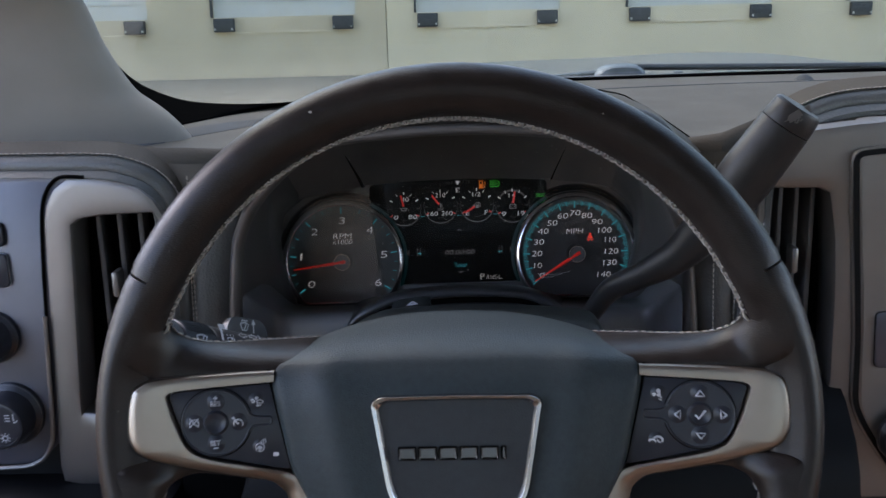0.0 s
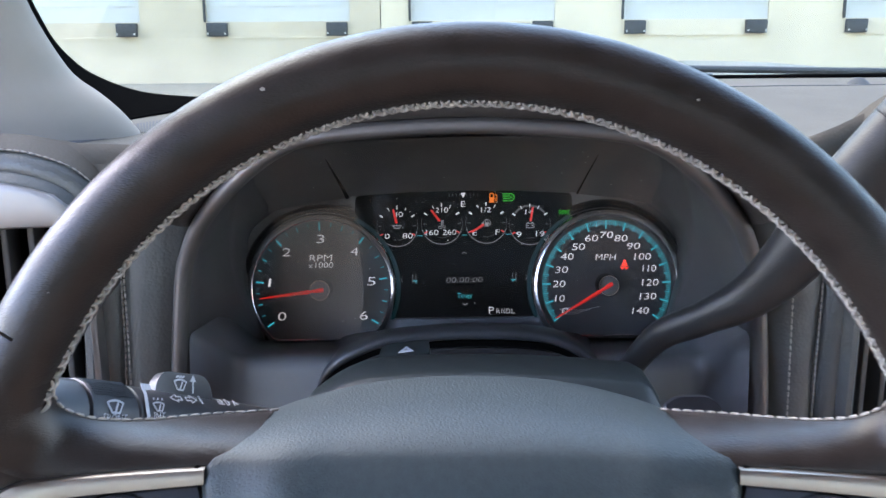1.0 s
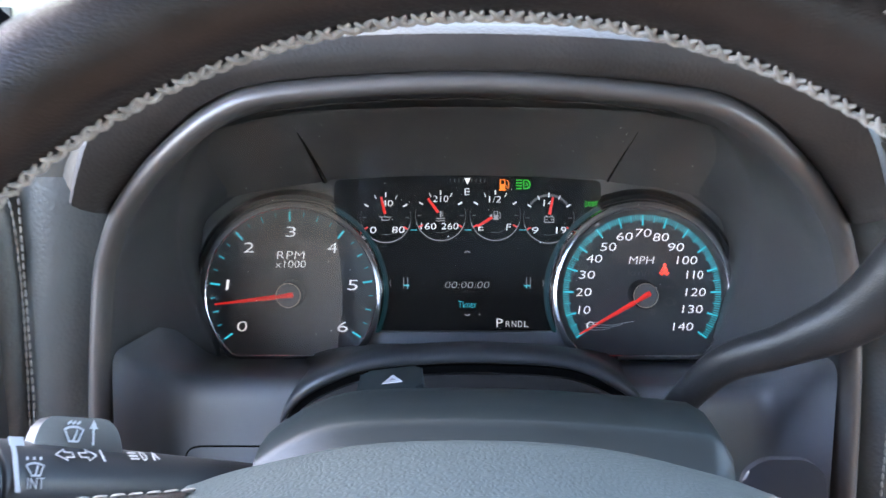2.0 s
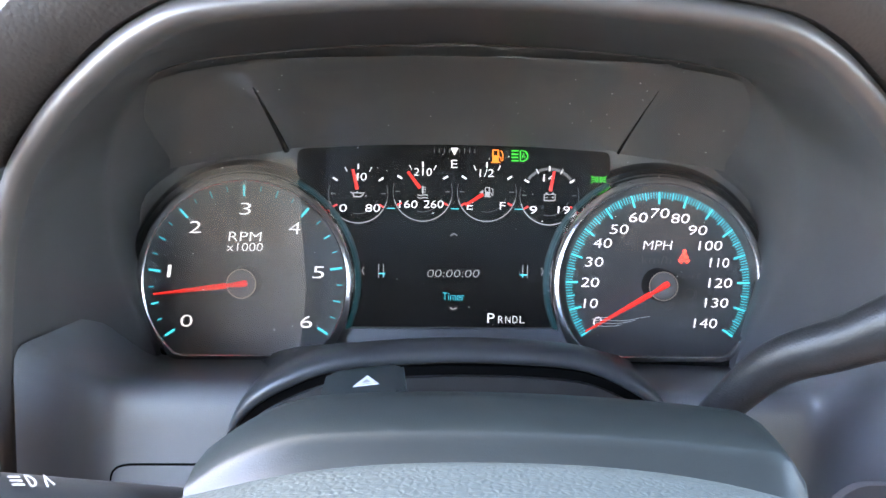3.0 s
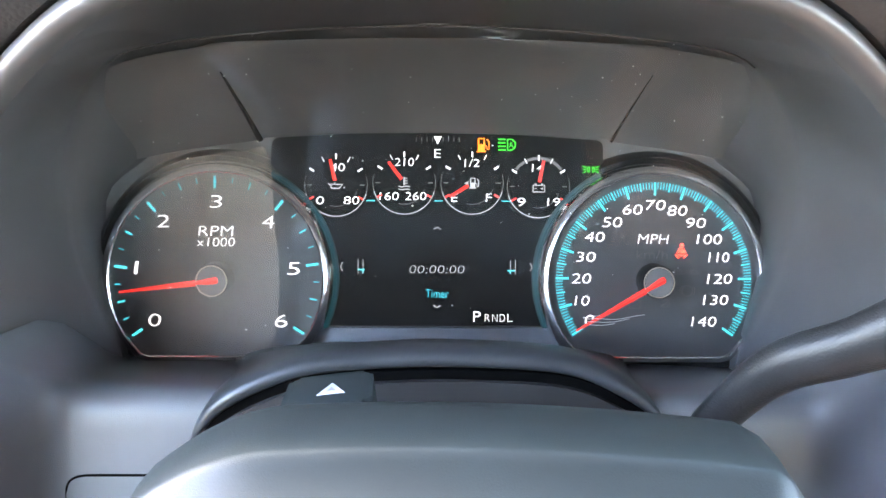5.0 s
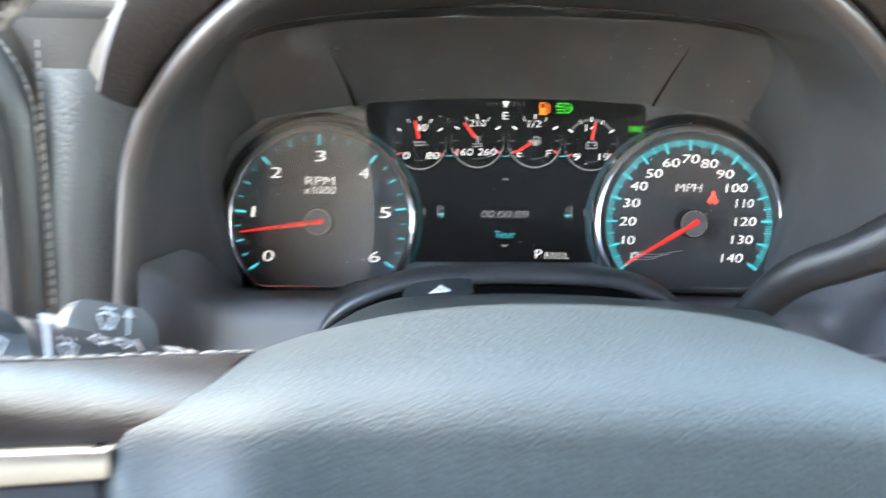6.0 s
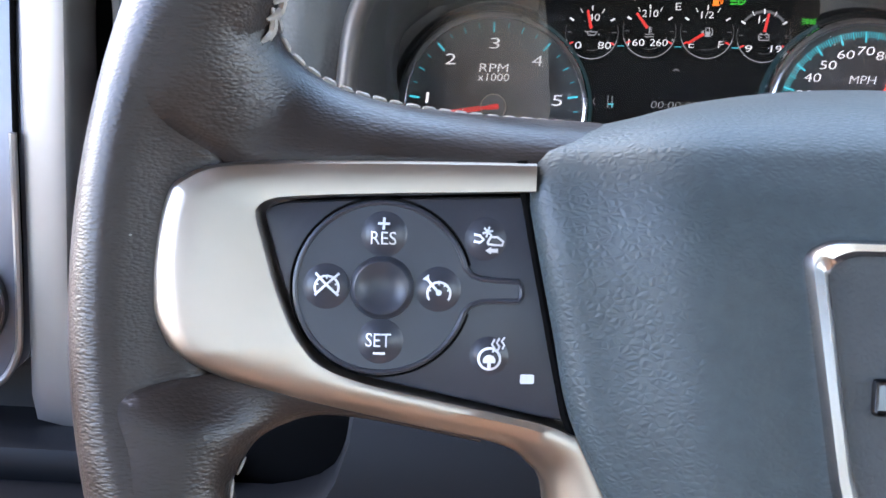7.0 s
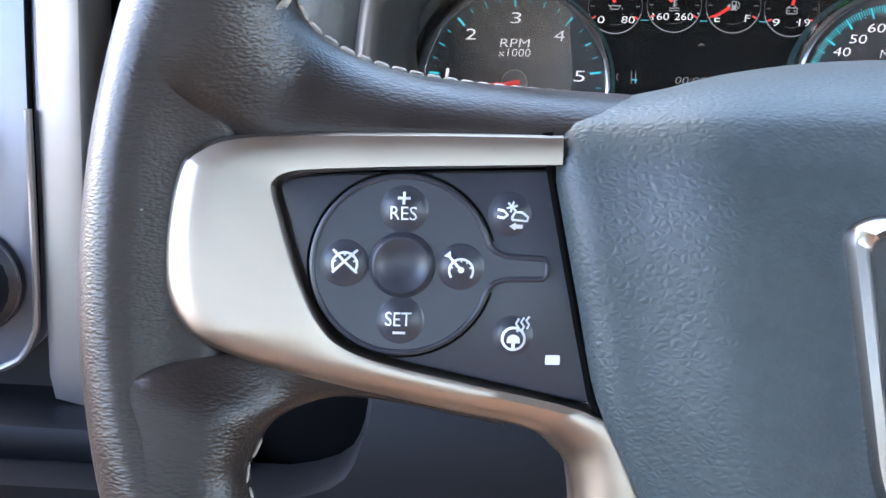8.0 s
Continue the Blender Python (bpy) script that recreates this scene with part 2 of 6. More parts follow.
def catmull(pts, n=6, closed=False):
    pts = [Vector(p) for p in pts]
    out, k = [], len(pts)
    for i in range(k if closed else k - 1):
        if closed:
            a, b, c, d = pts[i - 1], pts[i], pts[(i + 1) % k], pts[(i + 2) % k]
        else:
            b, c = pts[i], pts[i + 1]
            a = pts[i - 1] if i else b * 2 - c
            d = pts[i + 2] if i + 2 < k else c * 2 - b
        for j in range(n):
            t = j / n
            out.append(0.5 * (2 * b + (c - a) * t + (2 * a - 5 * b + 4 * c - d) * t * t + (3 * b - a - 3 * c + d) * t ** 3))
    if not closed:
        out.append(pts[-1].copy())
    return out


def interp(x, rows):
    """Piecewise smooth table: rows of (x, value)."""
    if x <= rows[0][0]:
        return rows[0][1]
    for (a, p), (b, q) in zip(rows, rows[1:]):
        if x <= b:
            t = (x - a) / (b - a)
            return p + (q - p) * t
    return rows[-1][1]


def grid(bm, rows, close_u=False, close_v=False):
    """Quads over rows of points."""
    vs = [[bm.verts.new(p) for p in r] for r in rows]
    nu, nv = len(vs), len(vs[0])
    for i in range(nu if close_u else nu - 1):
        for j in range(nv if close_v else nv - 1):
            q = (vs[i][j], vs[(i + 1) % nu][j], vs[(i + 1) % nu][(j + 1) % nv], vs[i][(j + 1) % nv])
            bm.faces.new(q)
    return vs


def loft(rings, cap=True, bm=None):
    bm = bm or bmesh.new()
    vs = grid(bm, rings, close_v=True)
    if cap:
        bm.faces.new(vs[0][::-1])
        bm.faces.new(vs[-1])
    return bm


def sweep(path, radius, n=12, bm=None, flat=1.0, up=(0, 0, 1), cap=True):
    """A round or flattened section along a path. radius: number or function of 0..1; flat scales the section along up."""
    path = [Vector(p) for p in path]
    rings = []
    for i, p in enumerate(path):
        d = (path[min(i + 1, len(path) - 1)] - path[max(i - 1, 0)]).normalized()
        side = d.cross(Vector(up))
        if side.length < 1e-6:
            side = d.cross(Vector((0, 1, 0)))
        side.normalize()
        top = side.cross(d)
        r = radius(i / (len(path) - 1)) if callable(radius) else radius
        rings.append([p + side * (r * math.cos(a)) + top * (r * flat * math.sin(a)) for a in (2 * math.pi * k / n for k in range(n))])
    return loft(rings, cap, bm)


def prism(pts, z0, z1, bevel=0.0, bm=None, seg=2):
    """A flat outline (x, y) between heights z0 and z1, top edge rounded."""
    bm = bm or bmesh.new()
    lo = [bm.verts.new((p[0], p[1], z0)) for p in pts]
    hi = [bm.verts.new((p[0], p[1], z1)) for p in pts]
    k = len(pts)
    bm.faces.new(lo[::-1])
    bm.faces.new(hi)
    for i in range(k):
        bm.faces.new((lo[i], lo[(i + 1) % k], hi[(i + 1) % k], hi[i]))
    if bevel:
        tops = set(hi)
        edges = [e for e in bm.edges if e.verts[0] in tops and e.verts[1] in tops]
        bmesh.ops.bevel(bm, geom=edges, offset=bevel, segments=seg, affect="EDGES", profile=0.5)
    return bm


def rounded(corners, r, n=5):
    """Outline with its corners rounded."""
    out, k = [], len(corners)
    cs = [Vector((c[0], c[1], 0)) for c in corners]
    for i in range(k):
        p, a, b = cs[i], cs[i - 1] - cs[i], cs[(i + 1) % k] - cs[i]
        rr = min(r, a.length * 0.45, b.length * 0.45)
        s, e = p + a.normalized() * rr, p + b.normalized() * rr
        for j in range(n + 1):
            t = j / n
            out.append(s * (1 - t) ** 2 + p * (2 * t * (1 - t)) + e * t * t)
    return out


def inset(pts, d):
    """A closed outline drawn in by d."""
    k, out = len(pts), []
    for i, p in enumerate(pts):
        t = (pts[(i + 1) % k] - pts[i - 1]).normalized()
        out.append(p + Vector((-t.y, t.x, 0)) * d)
    return out


def box(x0, x1, y0, y1, z0, z1, bevel=0.0, bm=None):
    bm = bm or bmesh.new()
    b2 = bmesh.new()
    bmesh.ops.create_cube(b2, size=1)
    for v in b2.verts:
        v.co = ((x0 + x1) / 2 + v.co.x * (x1 - x0), (y0 + y1) / 2 + v.co.y * (y1 - y0), (z0 + z1) / 2 + v.co.z * (z1 - z0))
    if bevel:
        bmesh.ops.bevel(b2, geom=b2.edges[:], offset=bevel, segments=2, affect="EDGES", profile=0.5)
    me = bpy.data.meshes.new("tmp")
    b2.to_mesh(me)
    b2.free()
    bm.from_mesh(me)
    bpy.data.meshes.remove(me)
    return bm


def stroke(bm, pts, w, z=0.0, h=0.00015):
    """A drawn line: flat band with mitred joints and a little height."""
    pts = [Vector((p[0], p[1], 0)) for p in pts]
    ring = []
    for i, p in enumerate(pts):
        a = (p - pts[i - 1]).normalized() if i else None
        b = (pts[i + 1] - p).normalized() if i + 1 < len(pts) else None
        d = (a + b).normalized() if a and b and (a + b).length > 1e-5 else (a or b)
        nrm = Vector((-d.y, d.x, 0)) * (w / 2)
        ring.append([Vector((*(p + nrm).xy, z)), Vector((*(p - nrm).xy, z)), Vector((*(p - nrm).xy, z + h)), Vector((*(p + nrm).xy, z + h))])
    return loft(ring, True, bm)


def arc(cx, cy, r, a0, a1, n=24):
    return [(cx + r * math.cos(radians(a0 + (a1 - a0) * k / n)), cy + r * math.sin(radians(a0 + (a1 - a0) * k / n))) for k in range(n + 1)]


def disc(bm, cx, cy, r, z0, z1, n=28, bevel=0.0):
    return prism(arc(cx, cy, r, 0, 360 * (n - 1) / n, n - 1), z0, z1, bevel, bm)


def dome(bm, cx, cy, r, z, h, n=24, rings=5):
    """Low rounded button; h below zero makes a dish."""
    rows = []
    for i in range(rings):
        f = 1 - i / rings
        zz = z + h * (1 - f * f) ** 1.0
        rows.append([Vector((cx + r * f * math.cos(2 * math.pi * k / n), cy + r * f * math.sin(2 * math.pi * k / n), zz)) for k in range(n)])
    vs = grid(bm, rows, close_v=True)
    bm.faces.new(vs[-1])
    return bm


def lettering(name, text, x, y, z, mat, parent, size, label="", lean=0.0, thick=0.0001, thin=0.012):
    """Built-in font, laid in its parent's plane: middle at x, y; size is its width and height."""
    cu = bpy.data.curves.new("t", "FONT")
    cu.body, cu.size = text, 1.0
    cu.extrude, cu.resolution_u = thick, 4
    cu.offset = -thin
    cu.shear = lean
    ob = bpy.data.objects.new("t", cu)
    scene.collection.objects.link(ob)
    me = bpy.data.meshes.new_from_object(ob.evaluated_get(bpy.context.evaluated_depsgraph_get()))
    bpy.data.objects.remove(ob)
    bpy.data.curves.remove(cu)
    xs, ys = [v.co.x for v in me.vertices], [v.co.y for v in me.vertices]
    fx, fy = size[0] / (max(xs) - min(xs)), size[1] / (max(ys) - min(ys))
    me.transform(Matrix.Translation((x - fx * (max(xs) + min(xs)) / 2, y - fy * (max(ys) + min(ys)) / 2, z)) @ Matrix.Diagonal((fx, fy, 1, 1)))
    me.materials.clear()
    me.materials.append(mat)
    me.name = name
    res = new(name, me)
    res.parent = parent
    return tagged(res, label)


# ---- outside: ground, loading docks, truck nose ----
GROUND = -0.195
bm = bmesh.new()
grid(bm, [[Vector((x, y, GROUND)) for y in (-400, -20, 0, 10, 20, 40, 400)] for x in (-400, -30, -10, 0, 10, 30, 400)])
tagged(part("ground", bm, ASPHALT), "pale worn asphalt yard", "ground", kind="structure")

WALL_Y = 22.0
dock = thing("warehouse", pose(0, WALL_Y, GROUND), "cream painted concrete warehouse with loading docks", "building")
DOOR_X = (-14.2, -9.85, -5.35, -0.97, 3.55, 8.22, 12.8)
DOOR_W, SILL, HEAD = 3.07, 1.295, 4.3


def wall_piece(x0, x1, z0, z1, mat):
    part("wall", box(x0, x1, 0, 0.3, z0, z1), mat, dock)


SEAM = -1.62
edges = [-60.0]
for x in DOOR_X:
    edges += [x, x + DOOR_W]
edges.append(60.0)
for i in range(0, len(edges), 2):
    a, b = edges[i], edges[i + 1]
    if a < SEAM < b:
        wall_piece(a, SEAM - 0.01, SILL, HEAD, DOCK_WALL)
        wall_piece(SEAM + 0.01, b, SILL, HEAD, DOCK_WALL_B)
    else:
        wall_piece(a, b, SILL, HEAD, DOCK_WALL if b < SEAM else DOCK_WALL_B)
for z0, z1 in ((0, SILL), (HEAD, 7.5)):
    wall_piece(-60, SEAM - 0.01, z0, z1, DOCK_WALL)
    wall_piece(SEAM + 0.01, 60, z0, z1, DOCK_WALL_B)
part("roof", box(-60, 60, 0.3, 30, 7.3, 7.6), DOCK_WALL, dock)
for x in DOOR_X:
    door = part("dock_door", box(x, x + DOOR_W, 0.06, 0.12, SILL - 0.2 + 0.004, HEAD), DOCK_DOOR, dock, "white sectional dock door")
    bm = bmesh.new()
    for k in range(1, 6):
        box(x + 0.01, x + DOOR_W - 0.01, 0.035, 0.058, SILL - 0.2 + k * 0.53, SILL - 0.2 + k * 0.53 + 0.03, bm=bm)
    part("panel_rib", bm, DOCK_DOOR, door)
    part("door_track", box(x - 0.05, x + 0.0, -0.06, -0.002, SILL, HEAD), RUBBER, dock, "dark door seal")
    part("sill_plate", box(x + 0.02, x + DOOR_W - 0.02, -0.03, -0.002, SILL - 0.34, SILL - 0.31), DOCK_WALL_B, dock)
    for bx in (x + 0.02, x + DOOR_W - 0.49):
        bump = part("dock_bumper", box(bx, bx + 0.44, -0.16, -0.002, SILL - 0.30, SILL - 0.015, 0.02), RUBBER, dock, "black rubber dock bumper")
        for ax in (bx + 0.035, bx + 0.405):
            part("bolt", box(ax - 0.018, ax + 0.018, -0.18, -0.16, SILL - 0.26, SILL - 0.22), DOCK_DOOR, bump)

nose = thing("truck_hood", pose(0.45, 1.75, 0), "pale painted pickup truck hood", "hood")
rows = []
for i in range(17):
    y = 0.06 + 1.25 * i / 16
    rows.append([Vector((x, y, 1.375 - 0.02 * (y / 1.25) ** 2 - 0.10 * abs(x / 1.0) ** 3.2 + 0.010 * math.exp(-((x - 0.30) / 0.26) ** 4))) for x in (-0.74 + 1.74 * k / 24 for k in range(25))])
bm = bmesh.new()
grid(bm, rows)
bmesh.ops.solidify(bm, geom=bm.faces[:], thickness=0.02)
part("panel", bm, PAINT, nose)
cowl = thing("cowl", pose(0.45, 1.62, 1.40), "black plastic windscreen cowl", "cowl")
part("cover", box(-0.34, 0.95, -0.16, 0.18, -0.03, 0.0, 0.01), COWL, cowl)
wiper = thing("windscreen_wiper", pose(0.241, 1.545, 1.428), "grey windscreen wiper arm lying on the cowl", "wiper")
COVER = [(-0.036, 0.004), (-0.0335, 0.0095), (-0.0255, 0.0165), (-0.018, 0.0190), (-0.011, 0.0202), (0.007, 0.0210), (0.018, 0.0204), (0.0257, 0.0186), (0.0325, 0.013), (0.0357, 0.006), (0.036, 0.0), (0.020, -0.001), (-0.024, -0.001)]
rings = []
for y, f in ((-0.030, 0.86), (-0.028, 0.94), (-0.023, 1.0), (0.010, 1.0), (0.026, 0.93), (0.034, 0.80)):
    rings.append([Vector((x * f, y, z * f)) for x, z in COVER])
part("arm_cover", loft(rings), WIPER, wiper, "rounded grey pivot cover")
part("pivot", box(-0.002, 0.012, -0.030, -0.016, -0.006, 0.001, 0.001), DARK_GAP, wiper)
part("arm", sweep([(-0.10, 0.02, 0.002), (-0.05, 0.012, 0.007), (-0.025, 0.0, 0.010)], 0.0035, 8), WIPER, wiper)
part("blade", sweep([(0.03, 0.055, 0.0115), (0.07, 0.055, 0.0105), (0.41, 0.055, 0.004), (0.9, 0.06, -0.004)], 0.0048, 8), BLACK, wiper)
for x in (0.088, 0.165):
    part("clip", box(x - 0.006, x + 0.006, 0.0, 0.012, -0.002, 0.008 - 0.02 * (x - 0.088), 0.001), WIPER, wiper)

# ---- cab shell ----
CAB = (-0.47, 1.37, -1.55, 1.62, 0.62, 1.90)
x0, x1, y0, y1, z0, z1 = CAB
# Unseen shell behind the wheel; its openings and tint set the fill light
tagged(part("floor", box(x0, x1, y0, 1.5, z0 - 0.03, z0), TAN), "unseen tan cab floor that bounces warm light", "floor", kind="structure")
tagged(part("ceiling", box(x0, x1, y0, 0.72, z1 - 0.03, z1, 0.01), HEADLINER), "beige cloth headliner", "headliner", kind="structure")
for name, xa, xb in (("wall_left", x0 - 0.06, x0), ("wall_right", x1, x1 + 0.06)):
    bm = bmesh.new()
    sill = 1.25 if xa < 0 else 1.18
    box(xa, xb, y0, 1.5, z0, sill, bm=bm)
    box(xa, xb, y0, -1.30, sill, z1, bm=bm)
    box(xa, xb, -0.46, -0.34, sill, z1, bm=bm)
    box(xa, xb, -1.30, -0.46, z1 - 0.07, z1, bm=bm)
    box(xa, xb, -0.34, 0.72, z1 - 0.07, z1, bm=bm)
    tagged(part("rear_side_window", box((xa + xb) / 2 - 0.002, (xa + xb) / 2 + 0.002, -1.30, -0.46, sill, z1 - 0.07), PRIVACY), "unseen dark rear-door glass that admits fill light", "window", kind="structure")
    tagged(part(name, bm, TAN), "unseen tan door wall that bounces light, front window open", "door wall", kind="structure")
bm = bmesh.new()
box(x0, x1, y0 - 0.06, y0, z0, 1.30, bm=bm)
box(x0, x1, y0 - 0.06, y0, z1 - 0.10, z1, bm=bm)
for xa, xb in ((x0, x0 + 0.2), (x1 - 0.2, x1)):
    box(xa, xb, y0 - 0.06, y0, 1.30, z1 - 0.10, bm=bm)
tagged(part("rear_window", box(x0 + 0.2, x1 - 0.2, y0 - 0.034, y0 - 0.030, 1.30, z1 - 0.10), PRIVACY), "unseen dark glass behind the cab that admits fill light", "window", kind="structure")
tagged(part("wall_back", bm, TAN), "unseen tan rear cab wall that bounces warm light", "cab wall", kind="structure")
tagged(part("firewall", box(x0, x1, 1.5, 1.53, z0, 1.38), BLACK), "dark firewall under the windscreen", "firewall", kind="structure")
screen = tagged(part("windscreen", loft([[Vector((-0.62, 1.64, 1.370)), Vector((1.50, 1.64, 1.370)), Vector((1.50, 1.645, 1.372)), Vector((-0.62, 1.645, 1.372))], [Vector((-0.56, 0.72, 1.885)), Vector((1.44, 0.72, 1.885)), Vector((1.44, 0.725, 1.887)), Vector((-0.56, 0.725, 1.887))]]), GLASS), "clear windscreen", "windscreen", kind="structure")
screen.visible_shadow = False

# A-pillar
pil = thing("a_pillar_trim", pose(0, 0, 0), "grey fabric-covered A-pillar trim beside the windscreen", "pillar trim", kind="structure")
secs = [((-0.312, 1.0, 1.425), 0.078), ((-0.320, 1.0, 1.445), 0.070), ((-0.330, 1.0, 1.457), 0.068), ((-0.337, 1.0, 1.465), 0.065), ((-0.349, 1.0, 1.478), 0.060), ((-0.362, 1.0, 1.501), 0.058), ((-0.372, 1.0, 1.525), 0.056), ((-0.385, 0.99, 1.559), 0.060), ((-0.405, 0.93, 1.65), 0.060), ((-0.435, 0.72, 1.86), 0.058)]
rings = []
for (cx, cy, cz), hw in secs:
    rings.append([Vector((cx + hw * math.cos(a) * (1.25 if math.cos(a) < 0 else 1.0), cy + (0.035 * math.sin(a) if math.cos(a) > 0 else (0.035 if math.sin(a) > 0 else -0.035 + 0.012 * math.cos(a))), cz)) for a in (2 * math.pi * k / 24 for k in range(24))])
rings = [list(r) for r in zip(*[catmull(c, 4) for c in zip(*rings)])]
part("cover", loft(rings), PILLAR, pil)
ob = part("door_frame", prism([(-0.37, 1.30), (-0.37, 1.44), (-0.40, 1.497), (-0.43, 1.58), (-0.46, 1.70), (-0.70, 1.70), (-0.70, 1.30)], -0.03, 0.0), DARK_GAP, pil, "dark door frame")
ob.matrix_basis = pose(0, 1.05, 0, 90)
edge = catmull([(-0.40, 1.15, 1.60), (-0.382, 1.15, 1.545), (-0.372, 1.15, 1.520), (-0.362, 1.15, 1.500), (-0.348, 1.15, 1.483), (-0.330, 1.15, 1.469), (-0.298, 1.155, 1.4545), (-0.262, 1.16, 1.4475), (-0.200, 1.17, 1.4445), (-0.10, 1.24, 1.4425), (-0.02, 1.32, 1.4415)], 6)
bm = bmesh.new()
foot = catmull([(-0.44, 1.11, 1.58), (-0.43, 1.10, 1.53), (-0.42, 1.09, 1.50), (-0.40, 1.08, 1.47), (-0.37, 1.07, 1.444), (-0.33, 1.062, 1.4355), (-0.283, 1.066, 1.4352), (-0.262, 1.096, 1.4362), (-0.228, 1.150, 1.4378), (-0.14, 1.262, 1.4408), (-0.05, 1.335, 1.4415)], 6)
grid(bm, [[p + Vector((0, 0.006, -0.001)) for p in edge], [p for p in edge], [p.lerp(q, 0.15) + Vector((0, 0, -0.001)) for p, q in zip(edge, foot)], [p.lerp(q, 0.6) for p, q in zip(edge, foot)], foot, [q + Vector((0, -0.002, -0.02)) for q in foot]])
part("windscreen_gasket", bm, DARK_GAP, pil)

# ---- dashboard ----
dash = thing("dashboard", pose(0, 0, 0), "charcoal leather-wrapped pickup dashboard with satin silver trim", "dashboard", kind="structure")
CX = 0.0105


def hood_half(z):
    return interp(z, ((1.15, 0.190), (1.30, 0.182), (1.353, 0.177), (1.378, 0.1735), (1.390, 0.1690), (1.400, 0.1640), (1.411, 0.1570), (1.429, 0.1415), (1.440, 0.1300), (1.450, 0.1175), (1.4585, 0.1040), (1.464, 0.088), (1.467, 0.065), (1.4695, 0.035), (1.4705, 0.0)))


def hood_y(z):
    return 0.805 - 0.50 * max(0.0, z - 1.384)


HOOD = catmull([(CX + s * hood_half(z), hood_y(z), z) for s, z in [(-1, 1.16), (-1, 1.25), (-1, 1.31), (-1, 1.353), (-1, 1.378), (-1, 1.390), (-1, 1.400), (-1, 1.411), (-1, 1.429), (-1, 1.445), (-1, 1.4565), (-1, 1.464), (-1, 1.4685), (-1, 1.4705), (1, 1.4685), (1, 1.464), (1, 1.4565), (1, 1.445), (1, 1.429), (1, 1.411), (1, 1.400), (1, 1.390), (1, 1.378), (1, 1.353), (1, 1.31), (1, 1.25), (1, 1.16)]], 4)


def shrink(p, f, y, dz=0.0):
    return Vector((CX + (p.x - CX) * f, y, 1.30 + (p.z - 1.30) * f + dz))


# bezel strip round the cluster, funnel behind it
rows = [[p + Vector((0, 0.004, 0.001)) for p in HOOD],
        HOOD,
        [shrink(p, 0.993, p.y - 0.0035) for p in HOOD],
        [shrink(p, 0.984, p.y - 0.0056) for p in HOOD],
        [shrink(p, 0.972, p.y - 0.0060) for p in HOOD],
        [shrink(p, 0.961, p.y - 0.0044) for p in HOOD],
        [shrink(p, 0.953, p.y - 0.0010) for p in HOOD],
        [shrink(p, 0.95, p.y + 0.004) for p in HOOD]]
bm = bmesh.new()
grid(bm, rows)
part("cluster_bezel_strip", bm, STRIP, dash, "satin grey edge strip", 75)
# the wall runs from the strip back to the outline of the lens
CLM = pose(0.0085, 0.943, 1.334, 90 - 11) @ pose(0, 0, 0, 0, 0, 0.8)
LENS_HALF = [(145, -120, 0), (145, -70, 2), (152.5, -32, 9.3), (161.5, 5, 24), (160.5, 36, 36), (157, 53, 42), (153, 64, 46), (146, 76, 51), (131, 90, 56.2), (110, 95.5, 58.3), (88, 98, 59), (67, 100, 60), (33, 102, 61)]
LENS_RIM = catmull([(-0.002 - u / 1000, v / 1000, w / 1000) for u, v, w in LENS_HALF] + [(-0.002, 0.1026, 0.0612)] + [(-0.002 + u / 1000, v / 1000, w / 1000) for u, v, w in reversed(LENS_HALF)], 4)


def lens_loop(f, back):
    """The lens outline in the room, drawn in by f and pushed back along the gauges' axis."""
    return [CLM @ Vector((p.x * f, (p.y - 0.02) * f + 0.02, (p.z if back is None else back))) for p in LENS_RIM]


lip, rim = [shrink(p, 0.95, p.y + 0.004) for p in HOOD], lens_loop(1.0, None)
rows = [lip] + [[a.lerp(b, f) + Vector(((a.x - CX) * 0.04, 0, 0.004 if a.z > 1.44 else 0.0)) * math.sin(math.pi * f) for a, b in zip(lip, rim)] for f in (0.06, 0.2, 0.4, 0.6, 0.8, 0.94)]
def housing(f_low, f_high, back):
    """Inside of the housing: upright beside the gauges, sloping above them."""
    out = []
    for p in LENS_RIM:
        k = min(1.0, max(0.0, (p.y - 0.030) / 0.030))
        k = f_low + (f_high - f_low) * k * k * (3 - 2 * k)
        out.append(CLM @ Vector((p.x * k, (p.y - 0.02) * k + 0.02, back)))
    return out


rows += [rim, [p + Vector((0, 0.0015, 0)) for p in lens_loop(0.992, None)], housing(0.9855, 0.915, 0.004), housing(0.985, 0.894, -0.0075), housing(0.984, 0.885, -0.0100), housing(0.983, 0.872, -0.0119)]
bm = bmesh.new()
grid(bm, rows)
part("cluster_shroud", bm, SHROUD_SHADED, dash, "matt charcoal shroud round the gauges", 60)


# dash top pad
DASH_FRONT = ((0.20, 0.814), (0.24, 0.838), (0.26, 0.852), (0.29, 0.859), (0.33, 0.864), (0.5, 0.866))
DASH_BACK = ((-0.46, 1.062), (-0.30, 1.066), (-0.262, 1.10), (-0.228, 1.155), (-0.14, 1.268), (-0.05, 1.345), (0.08, 1.385), (0.15, 1.392), (0.30, 1.407), (0.45, 1.418))
DASH_LIP = ((-0.25, 1.4565), (-0.21, 1.448), (0.20, 1.448), (0.24, 1.457), (0.26, 1.466), (0.29, 1.478), (0.33, 1.484), (0.5, 1.486))


